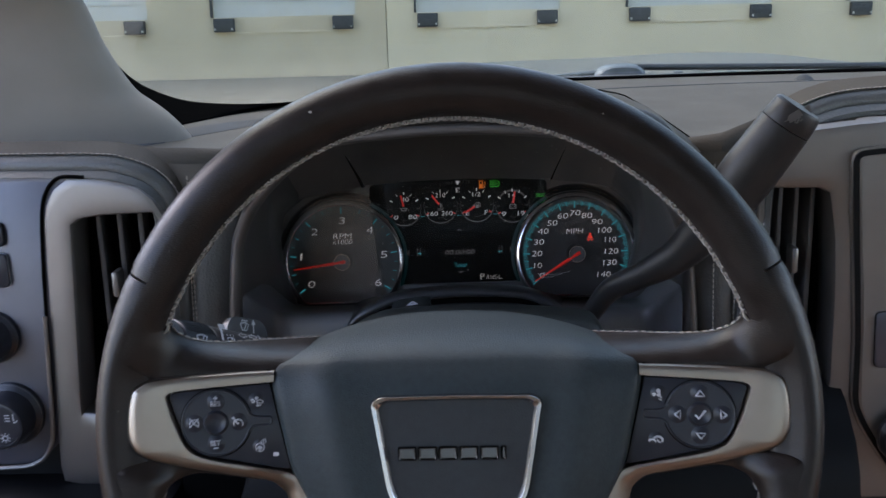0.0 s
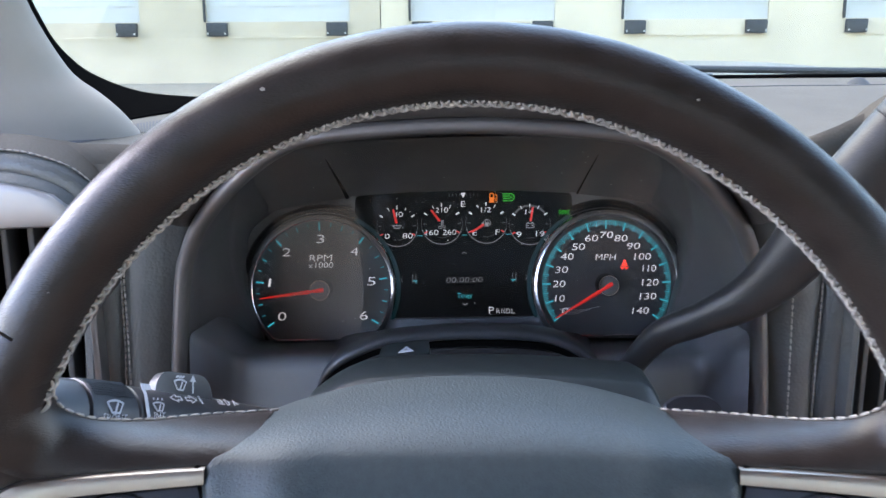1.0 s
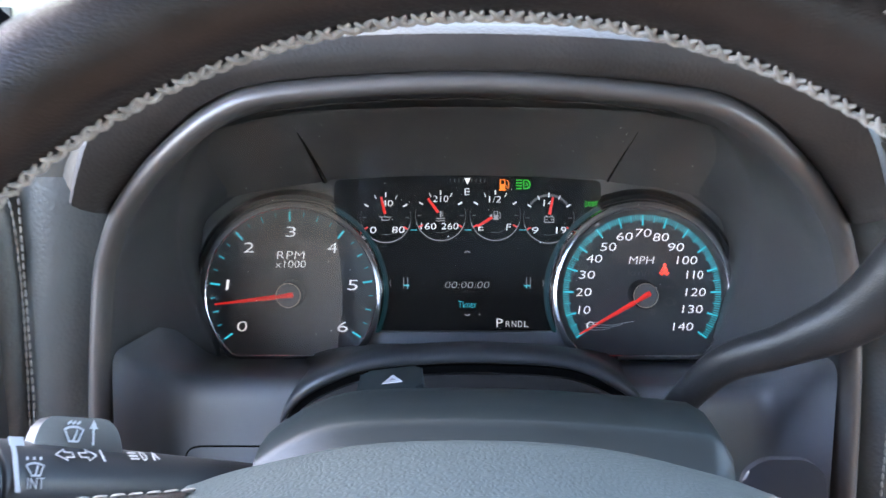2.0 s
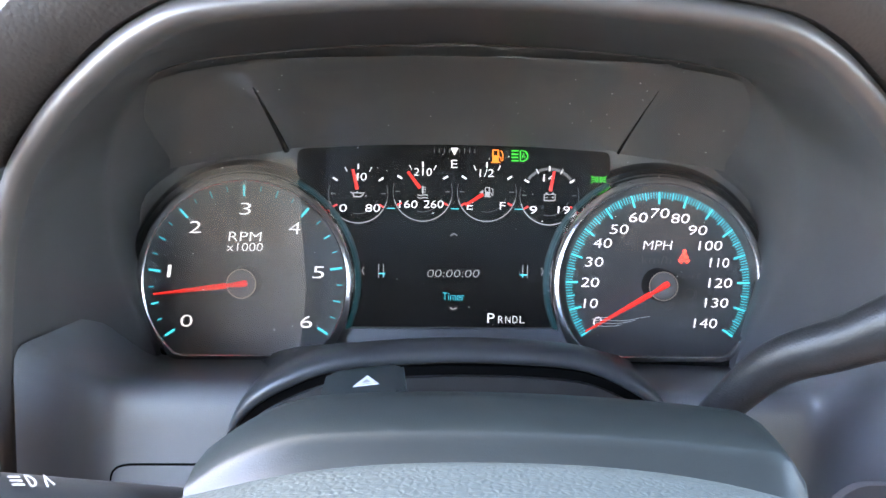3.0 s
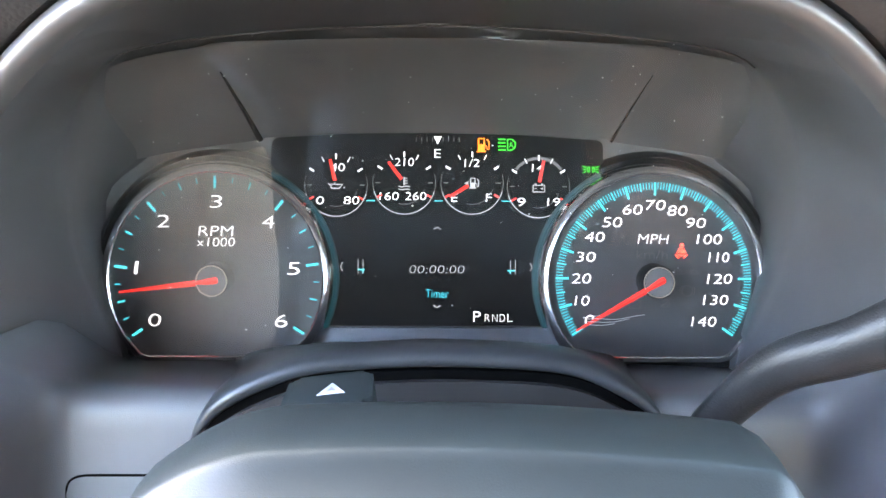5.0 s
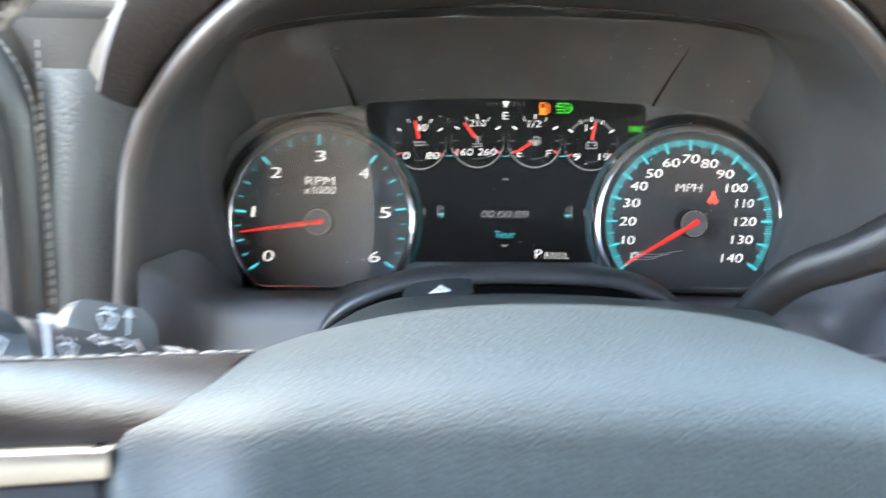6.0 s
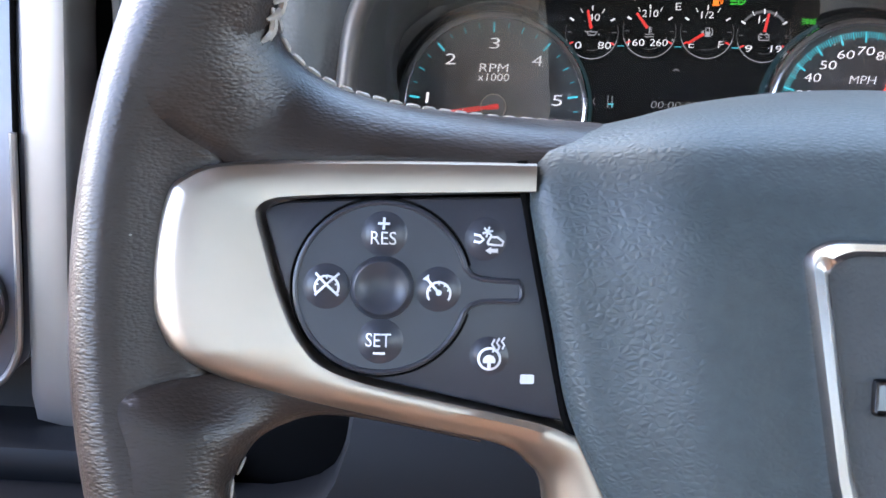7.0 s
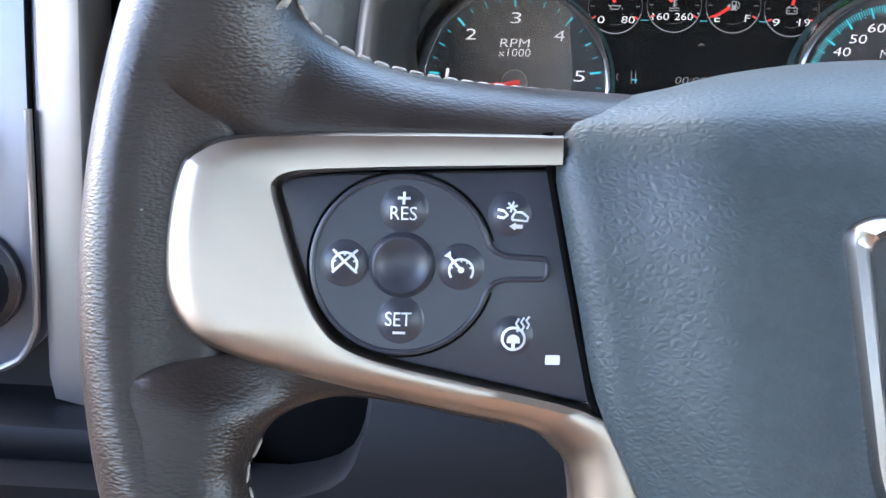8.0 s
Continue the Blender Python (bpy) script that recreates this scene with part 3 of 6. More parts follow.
def dash_z(x, y):
    base = 1.428 + 0.012 * min(1, max(0, (y - 0.85) / 0.45))
    m = math.exp(-(abs((x - CX) / 0.165) ** 3.5))
    fall = 1 - min(1, max(0, (y - 0.84) / 0.42))
    near = 1 - min(1, max(0, (y - interp(x, DASH_FRONT)) / 0.16))
    base += (interp(x, DASH_LIP) - 1.428) * near * near * (1 - math.exp(-(abs((x - CX) / 0.185) ** 8)))
    return base + 0.038 * m * (fall * fall * (3 - 2 * fall))


inner = [p for p in HOOD if p.z > 1.404]
BROW = catmull([(CX + f * h, 0.772 - 0.12 * (z - 1.415), z) for f, h, z in [(-1, 0.1705, 1.4150), (-1, 0.165, 1.434), (-1, 0.157, 1.453), (-1, 0.145, 1.467), (-1, 0.126, 1.477), (-1, 0.09, 1.484), (-1, 0.045, 1.4875), (1, 0.0, 1.4885), (1, 0.045, 1.4875), (1, 0.09, 1.484), (1, 0.126, 1.477), (1, 0.145, 1.467), (1, 0.157, 1.453), (1, 0.165, 1.434), (1, 0.1705, 1.4150)]], 8)
outer = [BROW[round(k * (len(BROW) - 1) / (len(inner) - 1))] for k in range(len(inner))]


def over(a, b, f, dy):
    return a.lerp(b, f) + Vector((0, dy, 0))


def behind(p, grow, y, drop):
    x = CX + (p.x - CX) * grow
    return Vector((x, y, max(dash_z(x, y) - 0.003, p.z - drop)))


bm = bmesh.new()
grid(bm, [[p + Vector((0, 0.006, 0)) for p in inner], [over(a, b, 0.05, -0.001) for a, b in zip(inner, outer)], [over(a, b, 0.25, -0.004) for a, b in zip(inner, outer)], [over(a, b, 0.55, -0.005) for a, b in zip(inner, outer)],
          [over(a, b, 0.82, -0.003) for a, b in zip(inner, outer)], [over(a, b, 0.96, 0.002) for a, b in zip(inner, outer)], [over(a, b, 1.0, 0.009) for a, b in zip(inner, outer)]])
part("hood_cover", bm, HOOD_LEATHER, dash, "leather-wrapped gauge hood, shade and warm reflection in its brown")
FLARE = ((1.410, 0.204), (1.428, 0.199), (1.4383, 0.187), (1.4526, 0.167), (1.468, 0.145), (1.480, 0.124), (1.486, 0.094), (1.4895, 0.047), (1.4905, 0.0))


def flared(p):
    """The back edge of the hood, wider at its foot than the lip."""
    z = p.z + 0.002
    return Vector((CX + math.copysign(interp(z, FLARE), p.x - CX), 0.83, max(z, 1.428)))


seam = [flared(b) for b in outer]
bm = bmesh.new()
grid(bm, [[over(a, b, 1.0, 0.009) for a, b in zip(inner, outer)], [a.lerp(b, 0.5) + Vector((0, 0.006, 0.0015)) for a, b in zip(outer, seam)], seam, [p + Vector((0, 0.0015, -0.002)) for p in seam],
          [behind(p, 1.0, 0.86, 0.012) for p in seam], [behind(p, 1.02, 0.90, 0.030) for p in seam], [behind(p, 1.04, 0.95, 0.06) for p in seam]])
part("hood_top", bm, DASH_TOP, dash, "soft charcoal back of the gauge hood")
part("hood_seam", sweep(seam, 0.0011, 6), DARK_GAP, dash)
rows = []
for i in range(61):
    x = -0.46 + 1.80 * i / 60 if i > 36 else -0.46 + 1.0 * i / 36 * 0.80
    ya, yb = interp(x, DASH_FRONT), interp(x, DASH_BACK)
    under = math.exp(-(abs((x - CX) / 0.180) ** 12))
    ya += 0.022 * under
    zf = dash_z(x, ya)
    top = [Vector((x, ya - d, zf - h * (1 - under))) for d, h in ((0.0070, 0.016), (0.0066, 0.010), (0.0050, 0.005), (0.0026, 0.0018))] + [Vector((x, y, dash_z(x, y))) for y in (ya + (yb - ya) * j / 30 for j in range(31))]
    rows.append(top + [p + Vector((0, 0.001, -0.003)) for p in reversed(top[4:])])
rows.sort(key=lambda r: r[0].x)
bm = bmesh.new()
grid(bm, rows)
part("top_pad", bm, DASH_TOP, dash, "soft charcoal dash top")
part("defroster_strip", box(0.05, 1.3, 1.400, 1.511, 1.405, 1.4365, 0.002), COWL, dash, "blue-grey strip at the foot of the windscreen")
part("windscreen_seal", sweep(catmull([(-0.02, 1.366, 1.4412), (0.08, 1.3875, 1.4412), (0.15, 1.3945, 1.4412), (0.30, 1.4095, 1.4412), (0.45, 1.4205, 1.4412), (0.8, 1.4205, 1.4412), (1.3, 1.4205, 1.4412)], 6), 0.0030, 10), DARK_GAP, dash, "black rubber seal along the windscreen")
part("defroster_seam", sweep(catmull([(x, y, dash_z(x, y) - 0.0004) for x, y in ((0.150, 1.268), (0.198, 1.2836), (0.275, 1.2955), (0.345, 1.3035), (0.4125, 1.3065), (0.50, 1.3143), (0.8, 1.32))], 6), 0.0014, 6), COWL, dash, "dark joint in the dash top")

# leather side pads with rolled, stitched edge, and rolls over the vents
LROLL = catmull([(-0.46, 0.795, 1.4405), (-0.35, 0.795, 1.4405), (-0.262, 0.795, 1.4395), (-0.236, 0.795, 1.436), (-0.217, 0.796, 1.427), (-0.207, 0.797, 1.411), (-0.205, 0.798, 1.385), (-0.2065, 0.80, 1.34), (-0.210, 0.80, 1.26), (-0.212, 0.80, 1.21)], 8)
RROLL = catmull([(0.75, 0.85, 1.470), (0.40, 0.85, 1.4685), (0.330, 0.848, 1.4675), (0.295, 0.843, 1.464), (0.268, 0.835, 1.454), (0.247, 0.825, 1.437), (0.236, 0.815, 1.415), (0.231, 0.805, 1.385), (0.229, 0.80, 1.34), (0.229, 0.80, 1.26), (0.229, 0.80, 1.16)], 8)
ROLL = ((0.018, 0.016), (0.0125, 0.004), (0.0112, 0.001), (0.0100, 0.0025), (0.0085, -0.0005), (0.0055, -0.0035), (0.001, -0.0045), (-0.0005, -0.0040), (-0.002, -0.0065), (-0.005, -0.0095), (-0.0085, -0.0095), (-0.0105, -0.006), (-0.0110, 0.010))


def roll_rows(path, sign):
    """The wrapped edge: a sloping stitched band over a padded lip, swept along path."""
    rows = []
    for o, d in ROLL:
        row = []
        for i, p in enumerate(path):
            t = path[min(i + 1, len(path) - 1)] - path[max(i - 1, 0)]
            n = Vector((-t.z, 0, t.x)).normalized() * sign
            row.append(p + n * o + Vector((0, d, 0)))
        rows.append(row)
    return rows


for roll, s in ((LROLL, -1), (RROLL, 1)):
    bm = bmesh.new()
    rr = roll_rows(roll, -s)
    grid(bm, rr[:3])
    part("pad_edge", bm, DASH_TOP, dash, "soft charcoal edge of the dash top")
    bm = bmesh.new()
    grid(bm, rr[2:])
    part("stitched_roll", bm, DASH_LEATHER, dash, "grained leather roll")
    for name, mat, zs in (("pad_brow", DASH_TOP, (1.440, 1.434, 1.427, 1.420)), ("side_pad", DASH_LEATHER, (1.42, 1.40, 1.36, 1.30, 1.24, 1.16 if s > 0 else 1.205))):
        rows = []
        for z in zs:
            xa = CX + s * hood_half(z)
            xb = interp(z, ((1.16, -0.214), (1.24, -0.211), (1.30, -0.207), (1.36, -0.205), (1.40, -0.206), (1.42, -0.213), (1.44, -0.222), (1.455, -0.235))) if s < 0 else interp(z, ((1.16, 0.228), (1.24, 0.227), (1.30, 0.226), (1.36, 0.227), (1.40, 0.230), (1.42, 0.236), (1.44, 0.246), (1.455, 0.262)))
            rows.append([Vector((xa + (xb - xa) * f, 0.811 - 0.012 * math.sin(math.pi * f) + 0.002 * max(0.0, (z - 1.405) / 0.043) ** 2, z)) for f in (0, 0.2, 0.4, 0.6, 0.8, 1.0)])
        bm = bmesh.new()
        grid(bm, rows)
        part(name, bm, mat, dash, "grained leather pad beside the gauges")


def stitches(bm, path, step, length, r, lift, slant=0.0, side=None):
    """Short thread stitches along a path."""
    path = [Vector(p) for p in path]
    acc, nxt = 0.0, 0.0
    for a, b in zip(path, path[1:]):
        d = b - a
        seg = d.length
        if seg < 1e-7:
            continue
        d.normalize()
        while nxt <= acc + seg:
            p = a + d * (nxt - acc) + Vector(lift)
            sd = Vector(side) if side else d.cross(Vector((0, 1, 0))).normalized()
            q = (d + sd * slant).normalized() * (length / 2)
            sweep([p - q, p - q * 0.6 + Vector(lift) * 0.02, p + q * 0.6, p + q], lambda t: r * (0.5 if t in (0, 1) else 1.0), 5, bm)
            nxt += step
        acc += seg


bm = bmesh.new()
stitches(bm, [Vector((-0.1915 - 0.004 * (1.40 - z) / 0.2, 0.7985, z)) for z in (1.43, 1.36, 1.28, 1.21)], 0.0042, 0.0032, 0.0006, (0, 0, 0))
stitches(bm, [Vector((0.199 + 0.006 * (1.40 - z) / 0.2, 0.7985, z)) for z in (1.43, 1.36, 1.28, 1.18)], 0.0042, 0.0032, 0.0006, (0, 0, 0))
stitches(bm, [p + Vector((0, -0.0006, 0)) for p in roll_rows(LROLL, 1)[2]], 0.0042, 0.0032, 0.0006, (0, 0, 0))
stitches(bm, [p + Vector((0, -0.0006, 0)) for p in roll_rows(RROLL, -1)[2]], 0.0042, 0.0032, 0.0006, (0, 0, 0))
tagged(part("stitching", bm, THREAD, dash, "pale grey stitching"), kind="stuff")


def plate(name, pts, y, depth, mat, parent, label="", bevel=0.003, lean=0.0):
    """Upright panel facing the driver: outline in x, z at depth y."""
    ob = part(name, prism(pts, -depth, 0, bevel), mat, parent, label)
    ob.matrix_basis = pose(0, y, 0, 90 - lean)
    return ob


# satin silver vent surrounds as frames with an opening
def vent_panel(name, outer, inner, y):
    n = 48

    def resample(pts):
        pts = [Vector((p[0], p[1], 0)) for p in pts]
        pts.append(pts[0])
        tot = sum((b - a).length for a, b in zip(pts, pts[1:]))
        out, acc, i = [], 0.0, 0
        for k in range(n):
            want = tot * k / n
            while acc + (pts[i + 1] - pts[i]).length < want:
                acc += (pts[i + 1] - pts[i]).length
                i += 1
            t = (want - acc) / (pts[i + 1] - pts[i]).length
            out.append(pts[i].lerp(pts[i + 1], t))
        return out

    o, q = resample(outer), resample(inner)
    rows = []
    for f, d in ((0, 0.02), (0, -0.0012), (0.03, -0.0018), (0.2, -0.0024), (0.5, -0.0030), (0.8, -0.0034), (0.94, -0.0028), (0.985, -0.0010), (1, 0.003), (1, 0.03)):
        rows.append([Vector((a.x + (b.x - a.x) * f, y + d, a.y + (b.y - a.y) * f)) for a, b in zip(o, q)])
    bm = bmesh.new()
    grid(bm, rows, close_v=True)
    return part(name, bm, SATIN_DASH, dash, "satin silver vent surround")


vent_panel("vent_surround", rounded([(-0.2945, 1.412), (-0.2800, 1.4345), (-0.246, 1.4325), (-0.218, 1.425), (-0.2045, 1.402), (-0.2055, 1.216), (-0.226, 1.190), (-0.308, 1.190)], 0.010), rounded([(-0.2745, 1.4035), (-0.249, 1.4062), (-0.2085, 1.4078), (-0.2085, 1.25), (-0.2845, 1.25)], 0.0035), 0.785)
vent_panel("vent_surround", rounded([(0.232, 1.440), (0.250, 1.452), (0.306, 1.4585), (0.42, 1.461), (0.42, 1.16), (0.232, 1.16)], 0.012), rounded([(0.236, 1.4118), (0.2825, 1.4112), (0.2880, 1.3738), (0.2912, 1.3296), (0.2925, 1.25), (0.236, 1.25)], 0.006), 0.80)


def vent(xa, xb, y, xs, tabx, tabz):
    v = part("air_vent", box(xa - 0.03, xb + 0.012, y + 0.034, y + 0.055, 1.20, 1.43), DARK_GAP, dash, "black air vent with vertical slats")
    for x in xs:
        bm = prism(rounded([(-0.0018, 0.0), (0.0018, 0.0), (0.0025, 0.03), (-0.0025, 0.03)], 0.001), 1.245, 1.415)
        sl = part("slat", bm, SHROUD_SHADED, v)
        sl.matrix_basis = pose(x, y + 0.012, 0, 0, 0, 8)
    part("tab", box(tabx - 0.0025, tabx + 0.0025, y - 0.004, y + 0.012, tabz - 0.010, tabz + 0.010, 0.002), SATIN_DASH, v, "silver slat tab")


vent(-0.28, -0.206, 0.79, (-0.262, -0.246, -0.230, -0.215), -0.249, 1.352)
vent(0.234, 0.294, 0.80, (0.240, 0.252, 0.264, 0.276), 0.2605, 1.357)

# headlamp switch panel and lower trims, driver's door side
plate("switch_panel", rounded([(-0.46, 1.4345), (-0.272, 1.4345), (-0.284, 1.39), (-0.302, 1.30), (-0.306, 1.225), (-0.325, 1.208), (-0.46, 1.205)], 0.006), 0.785, 0.02, GLOSS, dash, "glossy blue-black switch panel")
rail = catmull([(-0.262, 0.7835, 1.4352), (-0.280, 0.7835, 1.4352), (-0.2908, 0.7835, 1.4250), (-0.2962, 0.7835, 1.408), (-0.2998, 0.7835, 1.374), (-0.3036, 0.7835, 1.319), (-0.3062, 0.7835, 1.2728), (-0.3100, 0.7835, 1.232)], 6)
part("panel_joint", sweep(rail, 0.0014, 8, up=(0, 1, 0)), DARK_GAP, dash, "dark joint beside the vent surround")
rail = catmull([(-0.3030, 0.781, 1.33), (-0.3052, 0.781, 1.29), (-0.3085, 0.781, 1.240), (-0.312, 0.781, 1.224), (-0.323, 0.781, 1.211), (-0.35, 0.781, 1.206), (-0.46, 0.781, 1.205)], 6)
part("panel_edge", sweep(rail, 0.0018, 8, up=(0, 1, 0)), SATIN_DASH, dash, "bright edge line")
plate("lower_panel", rounded([(-0.46, 1.235), (-0.19, 1.235), (-0.19, 1.186), (-0.46, 1.186)], 0.004), 0.802, 0.02, BLACK, dash)
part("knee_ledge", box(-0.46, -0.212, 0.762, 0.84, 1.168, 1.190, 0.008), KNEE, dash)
# A black block fills the knee cut-out in place of its shade
part("recess_shade", box(-0.213, -0.14, 0.782, 0.80, 1.10, 1.222, 0.004), DARK_GAP, dash)
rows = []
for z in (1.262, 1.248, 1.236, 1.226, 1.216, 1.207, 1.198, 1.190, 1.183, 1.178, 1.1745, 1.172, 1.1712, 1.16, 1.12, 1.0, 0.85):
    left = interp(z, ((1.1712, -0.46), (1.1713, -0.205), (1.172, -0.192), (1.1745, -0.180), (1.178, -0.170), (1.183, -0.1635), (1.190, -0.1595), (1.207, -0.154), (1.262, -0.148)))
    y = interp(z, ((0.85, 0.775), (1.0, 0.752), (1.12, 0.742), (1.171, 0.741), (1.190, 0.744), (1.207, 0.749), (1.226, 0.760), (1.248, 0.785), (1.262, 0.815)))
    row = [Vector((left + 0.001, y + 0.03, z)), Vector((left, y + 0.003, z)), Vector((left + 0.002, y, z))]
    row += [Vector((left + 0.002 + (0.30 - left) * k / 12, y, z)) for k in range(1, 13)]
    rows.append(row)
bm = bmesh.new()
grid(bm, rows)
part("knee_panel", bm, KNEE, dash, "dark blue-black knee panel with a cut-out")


def knob(name, x, z, r, label):
    k = thing(name, pose(x, 0.785, z, 90), label, "knob")
    rows = []
    for f, h in ((1.22, 0.0), (1.22, 0.004), (1.08, 0.006), (1.0, 0.007), (0.96, 0.022), (0.88, 0.026), (0.80, 0.0265), (0.78, 0.0245), (0.0001, 0.0245)):
        n = 48
        rows.append([Vector((r * f * (1 + (0.018 * (i % 2) if 0.9 < f < 1.01 else 0)) * math.cos(2 * math.pi * i / n), r * f * (1 + (0.018 * (i % 2) if 0.9 < f < 1.01 else 0)) * math.sin(2 * math.pi * i / n), h)) for i in range(n)])
    bm = bmesh.new()
    grid(bm, rows, close_v=True)
    part("dial", bm, SWITCH, k)
    bm = bmesh.new()
    stroke(bm, arc(0, 0, r * 1.16, 0, 352, 40), r * 0.05, 0.0045)
    part("ring", bm, SATIN_DASH, k)
    return k


k = knob("headlamp_switch", -0.340, 1.251, 0.021, "black ribbed rotary headlamp switch with white symbols")
bm = bmesh.new()
stroke(bm, arc(0.012, 0.006, 0.0035, -90, 90, 10) + [(0.012, 0.0025)], 0.0008, 0.0248)
for q in range(3):
    stroke(bm, [(0.0055, 0.004 + q * 0.0022), (0.0095, 0.004 + q * 0.0022)], 0.0007, 0.0248)
stroke(bm, arc(0.004, -0.010, 0.002, 0, 350, 14), 0.0008, 0.0248)
for q in range(8):
    stroke(bm, arc(0.004, -0.010, 0.0028, q * 45, q * 45 + 0.1, 1)[:1] + arc(0.004, -0.010, 0.0042, q * 45, q * 45 + 0.1, 1)[:1], 0.0006, 0.0248)
part("symbol", bm, LEGEND, k)
knob("mirror_knob", -0.346, 1.314, 0.017, "black rotary dimmer knob on the switch panel")
for z, h in ((1.394, 0.009), (1.3665, 0.013)):
    b = thing("push_button", pose(-0.350, 0.784, z, 90), "small black push button on the switch panel", "button")
    part("cap", prism(rounded([(-0.024, -h), (0.024, -h), (0.024, h), (-0.024, h)], 0.004), 0, 0.004, 0.0015), SWITCH, b)
    bm = bmesh.new()
    stroke(bm, [(q.x, q.y) for q in rounded([(-0.024, -h), (0.024, -h), (0.024, h), (-0.024, h)], 0.004)], 0.0008, 0.0012)
    part("outline", bm, LEGEND if h > 0.01 else DARK_GAP, b)

# centre stack edge, passenger side
# The pocket is a flat plate with its shade as black colour
ob = part("console_pocket", prism(rounded([(0.2990, 1.2245), (0.2990, 1.1850), (0.3205, 1.1850), (0.3070, 1.2160)], 0.002), -0.01, 0.0), DARK_GAP, dash, "flat black plate painting the shade of a console pocket")
ob.matrix_basis = pose(0, 0.7945, 0, 90)
part("pocket_edge", sweep([(0.296, 0.7935, 1.1838), (0.316, 0.7935, 1.1838), (0.3205, 0.7935, 1.1852)], 0.0009, 6), SATIN_DASH, dash)
plate("centre_panel", rounded([(0.30, 1.459), (0.80, 1.462), (0.80, 1.16), (0.335, 1.18), (0.312, 1.24), (0.306, 1.30)], 0.02), 0.80, 0.03, SATIN_DASH, dash, "satin silver centre panel")
tv = thing("centre_display", pose(0, 0.798, 0, 90), "dark centre touch display in a black bezel", "display")
STACK = [(0.60, 1.4445), (0.3186, 1.4425), (0.2945, 1.4400), (0.2985, 1.388), (0.3030, 1.3407), (0.3068, 1.296), (0.3085, 1.2425), (0.3186, 1.2215), (0.345, 1.1815), (0.60, 1.18)]
shape = [Vector((p.x, p.y, 0)) for p in rounded(STACK, 0.013, 8)]
for name, a, h0, h1, mat, label in (("edge_line", 0.0, 0.0015, 0.0056, SATIN_DASH, "thin bright edge"), ("bezel", 0.0010, 0.0040, 0.0068, KNEE, "black moulded frame"), ("frame_lip", 0.0052, 0.0060, 0.0076, SATIN_DASH, "thin bright inner edge"), ("fascia", 0.0064, 0.0070, 0.0084, SATIN_DASH, "satin silver control fascia")):
    part(name, prism(inset(shape, a), h0, h1, 0.0006), mat, tv, label)
part("screen", prism(rounded([(0.345, 1.420), (0.59, 1.422), (0.59, 1.335), (0.345, 1.335)], 0.006), 0.008, 0.0095, 0.0006), SCREEN, tv, "black touch screen")
for d, h0, h1, mat in ((-0.0008, 0.008, 0.0090, SATIN_DASH), (0.0, 0.0086, 0.0100, KNEE), (0.0008, 0.009, 0.0112, GLOSS)):
    part("button", prism(inset([Vector((p.x, p.y, 0)) for p in rounded([(0.3215, 1.2740), (0.37, 1.2725), (0.37, 1.3200), (0.3195, 1.3185)], 0.005)], d), h0, h1, 0.0006), mat, tv)
knob("volume_knob", 0.349, 1.219, 0.018, "black rotary volume knob with a silver ring")
spk = thing("dash_sensor", pose(0.438, 1.331, 1.437), "small dark dome sensor on the dash top", "sensor")
part("dome", dome(bmesh.new(), 0, 0, 0.014, 0, 0.010), COWL, spk)
bm = bmesh.new()
back = catmull([(-0.284, 0.962, 0), (-0.270, 1.000, 0), (-0.263, 1.045, 0), (-0.238, 1.076, 0), (-0.205, 1.094, 0), (-0.15, 1.115, 0), (-0.09, 1.13, 0)], 13)
front = catmull([(-0.276, 0.955, 0), (-0.258, 0.978, 0), (-0.245, 0.998, 0), (-0.225, 1.018, 0), (-0.198, 1.040, 0), (-0.15, 1.065, 0), (-0.09, 1.08, 0)], 13)
for p, q in zip(back, front):
    za, zb = dash_z(p.x, p.y), dash_z(q.x, q.y)
    n = Vector((-(q - p).y, (q - p).x, 0)).normalized() * 0.0008
    loft([[Vector((c.x, c.y, zz - 0.001)), Vector((c.x, c.y, zz + 0.0005))] + [Vector((e.x, e.y, ze + 0.0005)), Vector((e.x, e.y, ze - 0.001))] for c, zz, e, ze in ((p - n, za, q - n, zb), (p + n, za, q + n, zb))], bm=bm)
part("speaker_grille", bm, COWL, dash, "ribbed dash speaker grille", 20)

# lower cluster surround: ledges and arch over the column
LEDGE = ((0.040, 0.845, 0), (0.07, 0.845, 0), (0.10, 0.845, 0), (0.125, 0.845, 0), (0.138, 0.845, 0), (0.144, 0.8449, 0.0003), (0.148, 0.8443, 0.0012), (0.1515, 0.8420, 0.003), (0.1545, 0.8375, 0.006), (0.157, 0.831, 0.010), (0.160, 0.823, 0.015), (0.164, 0.815, 0.021), (0.170, 0.808, 0.028))
for s in (-1, 1):
    rows = []
    for a, y, rise in LEDGE:
        # the face leans back by about nine degrees and rolls over into the ledge
        prof = [(y - 0.026, 1.12), (y - 0.014, 1.20), (y - 0.004, 1.27), (y - 0.0008, 1.290), (y + 0.0004, 1.2975), (y + 0.0022, 1.3020), (y + 0.0058, 1.3045), (y + 0.011, 1.3050), (0.90, 1.2945), (0.935, 1.2850), (0.965, 1.282)]
        rows.append([Vector((CX + s * a, py, pz + rise * min(1.0, max(0.0, (pz - 1.25) / 0.05)))) for py, pz in prof])
    bm = bmesh.new()
    grid(bm, rows)
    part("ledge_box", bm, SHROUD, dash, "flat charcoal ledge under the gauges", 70)
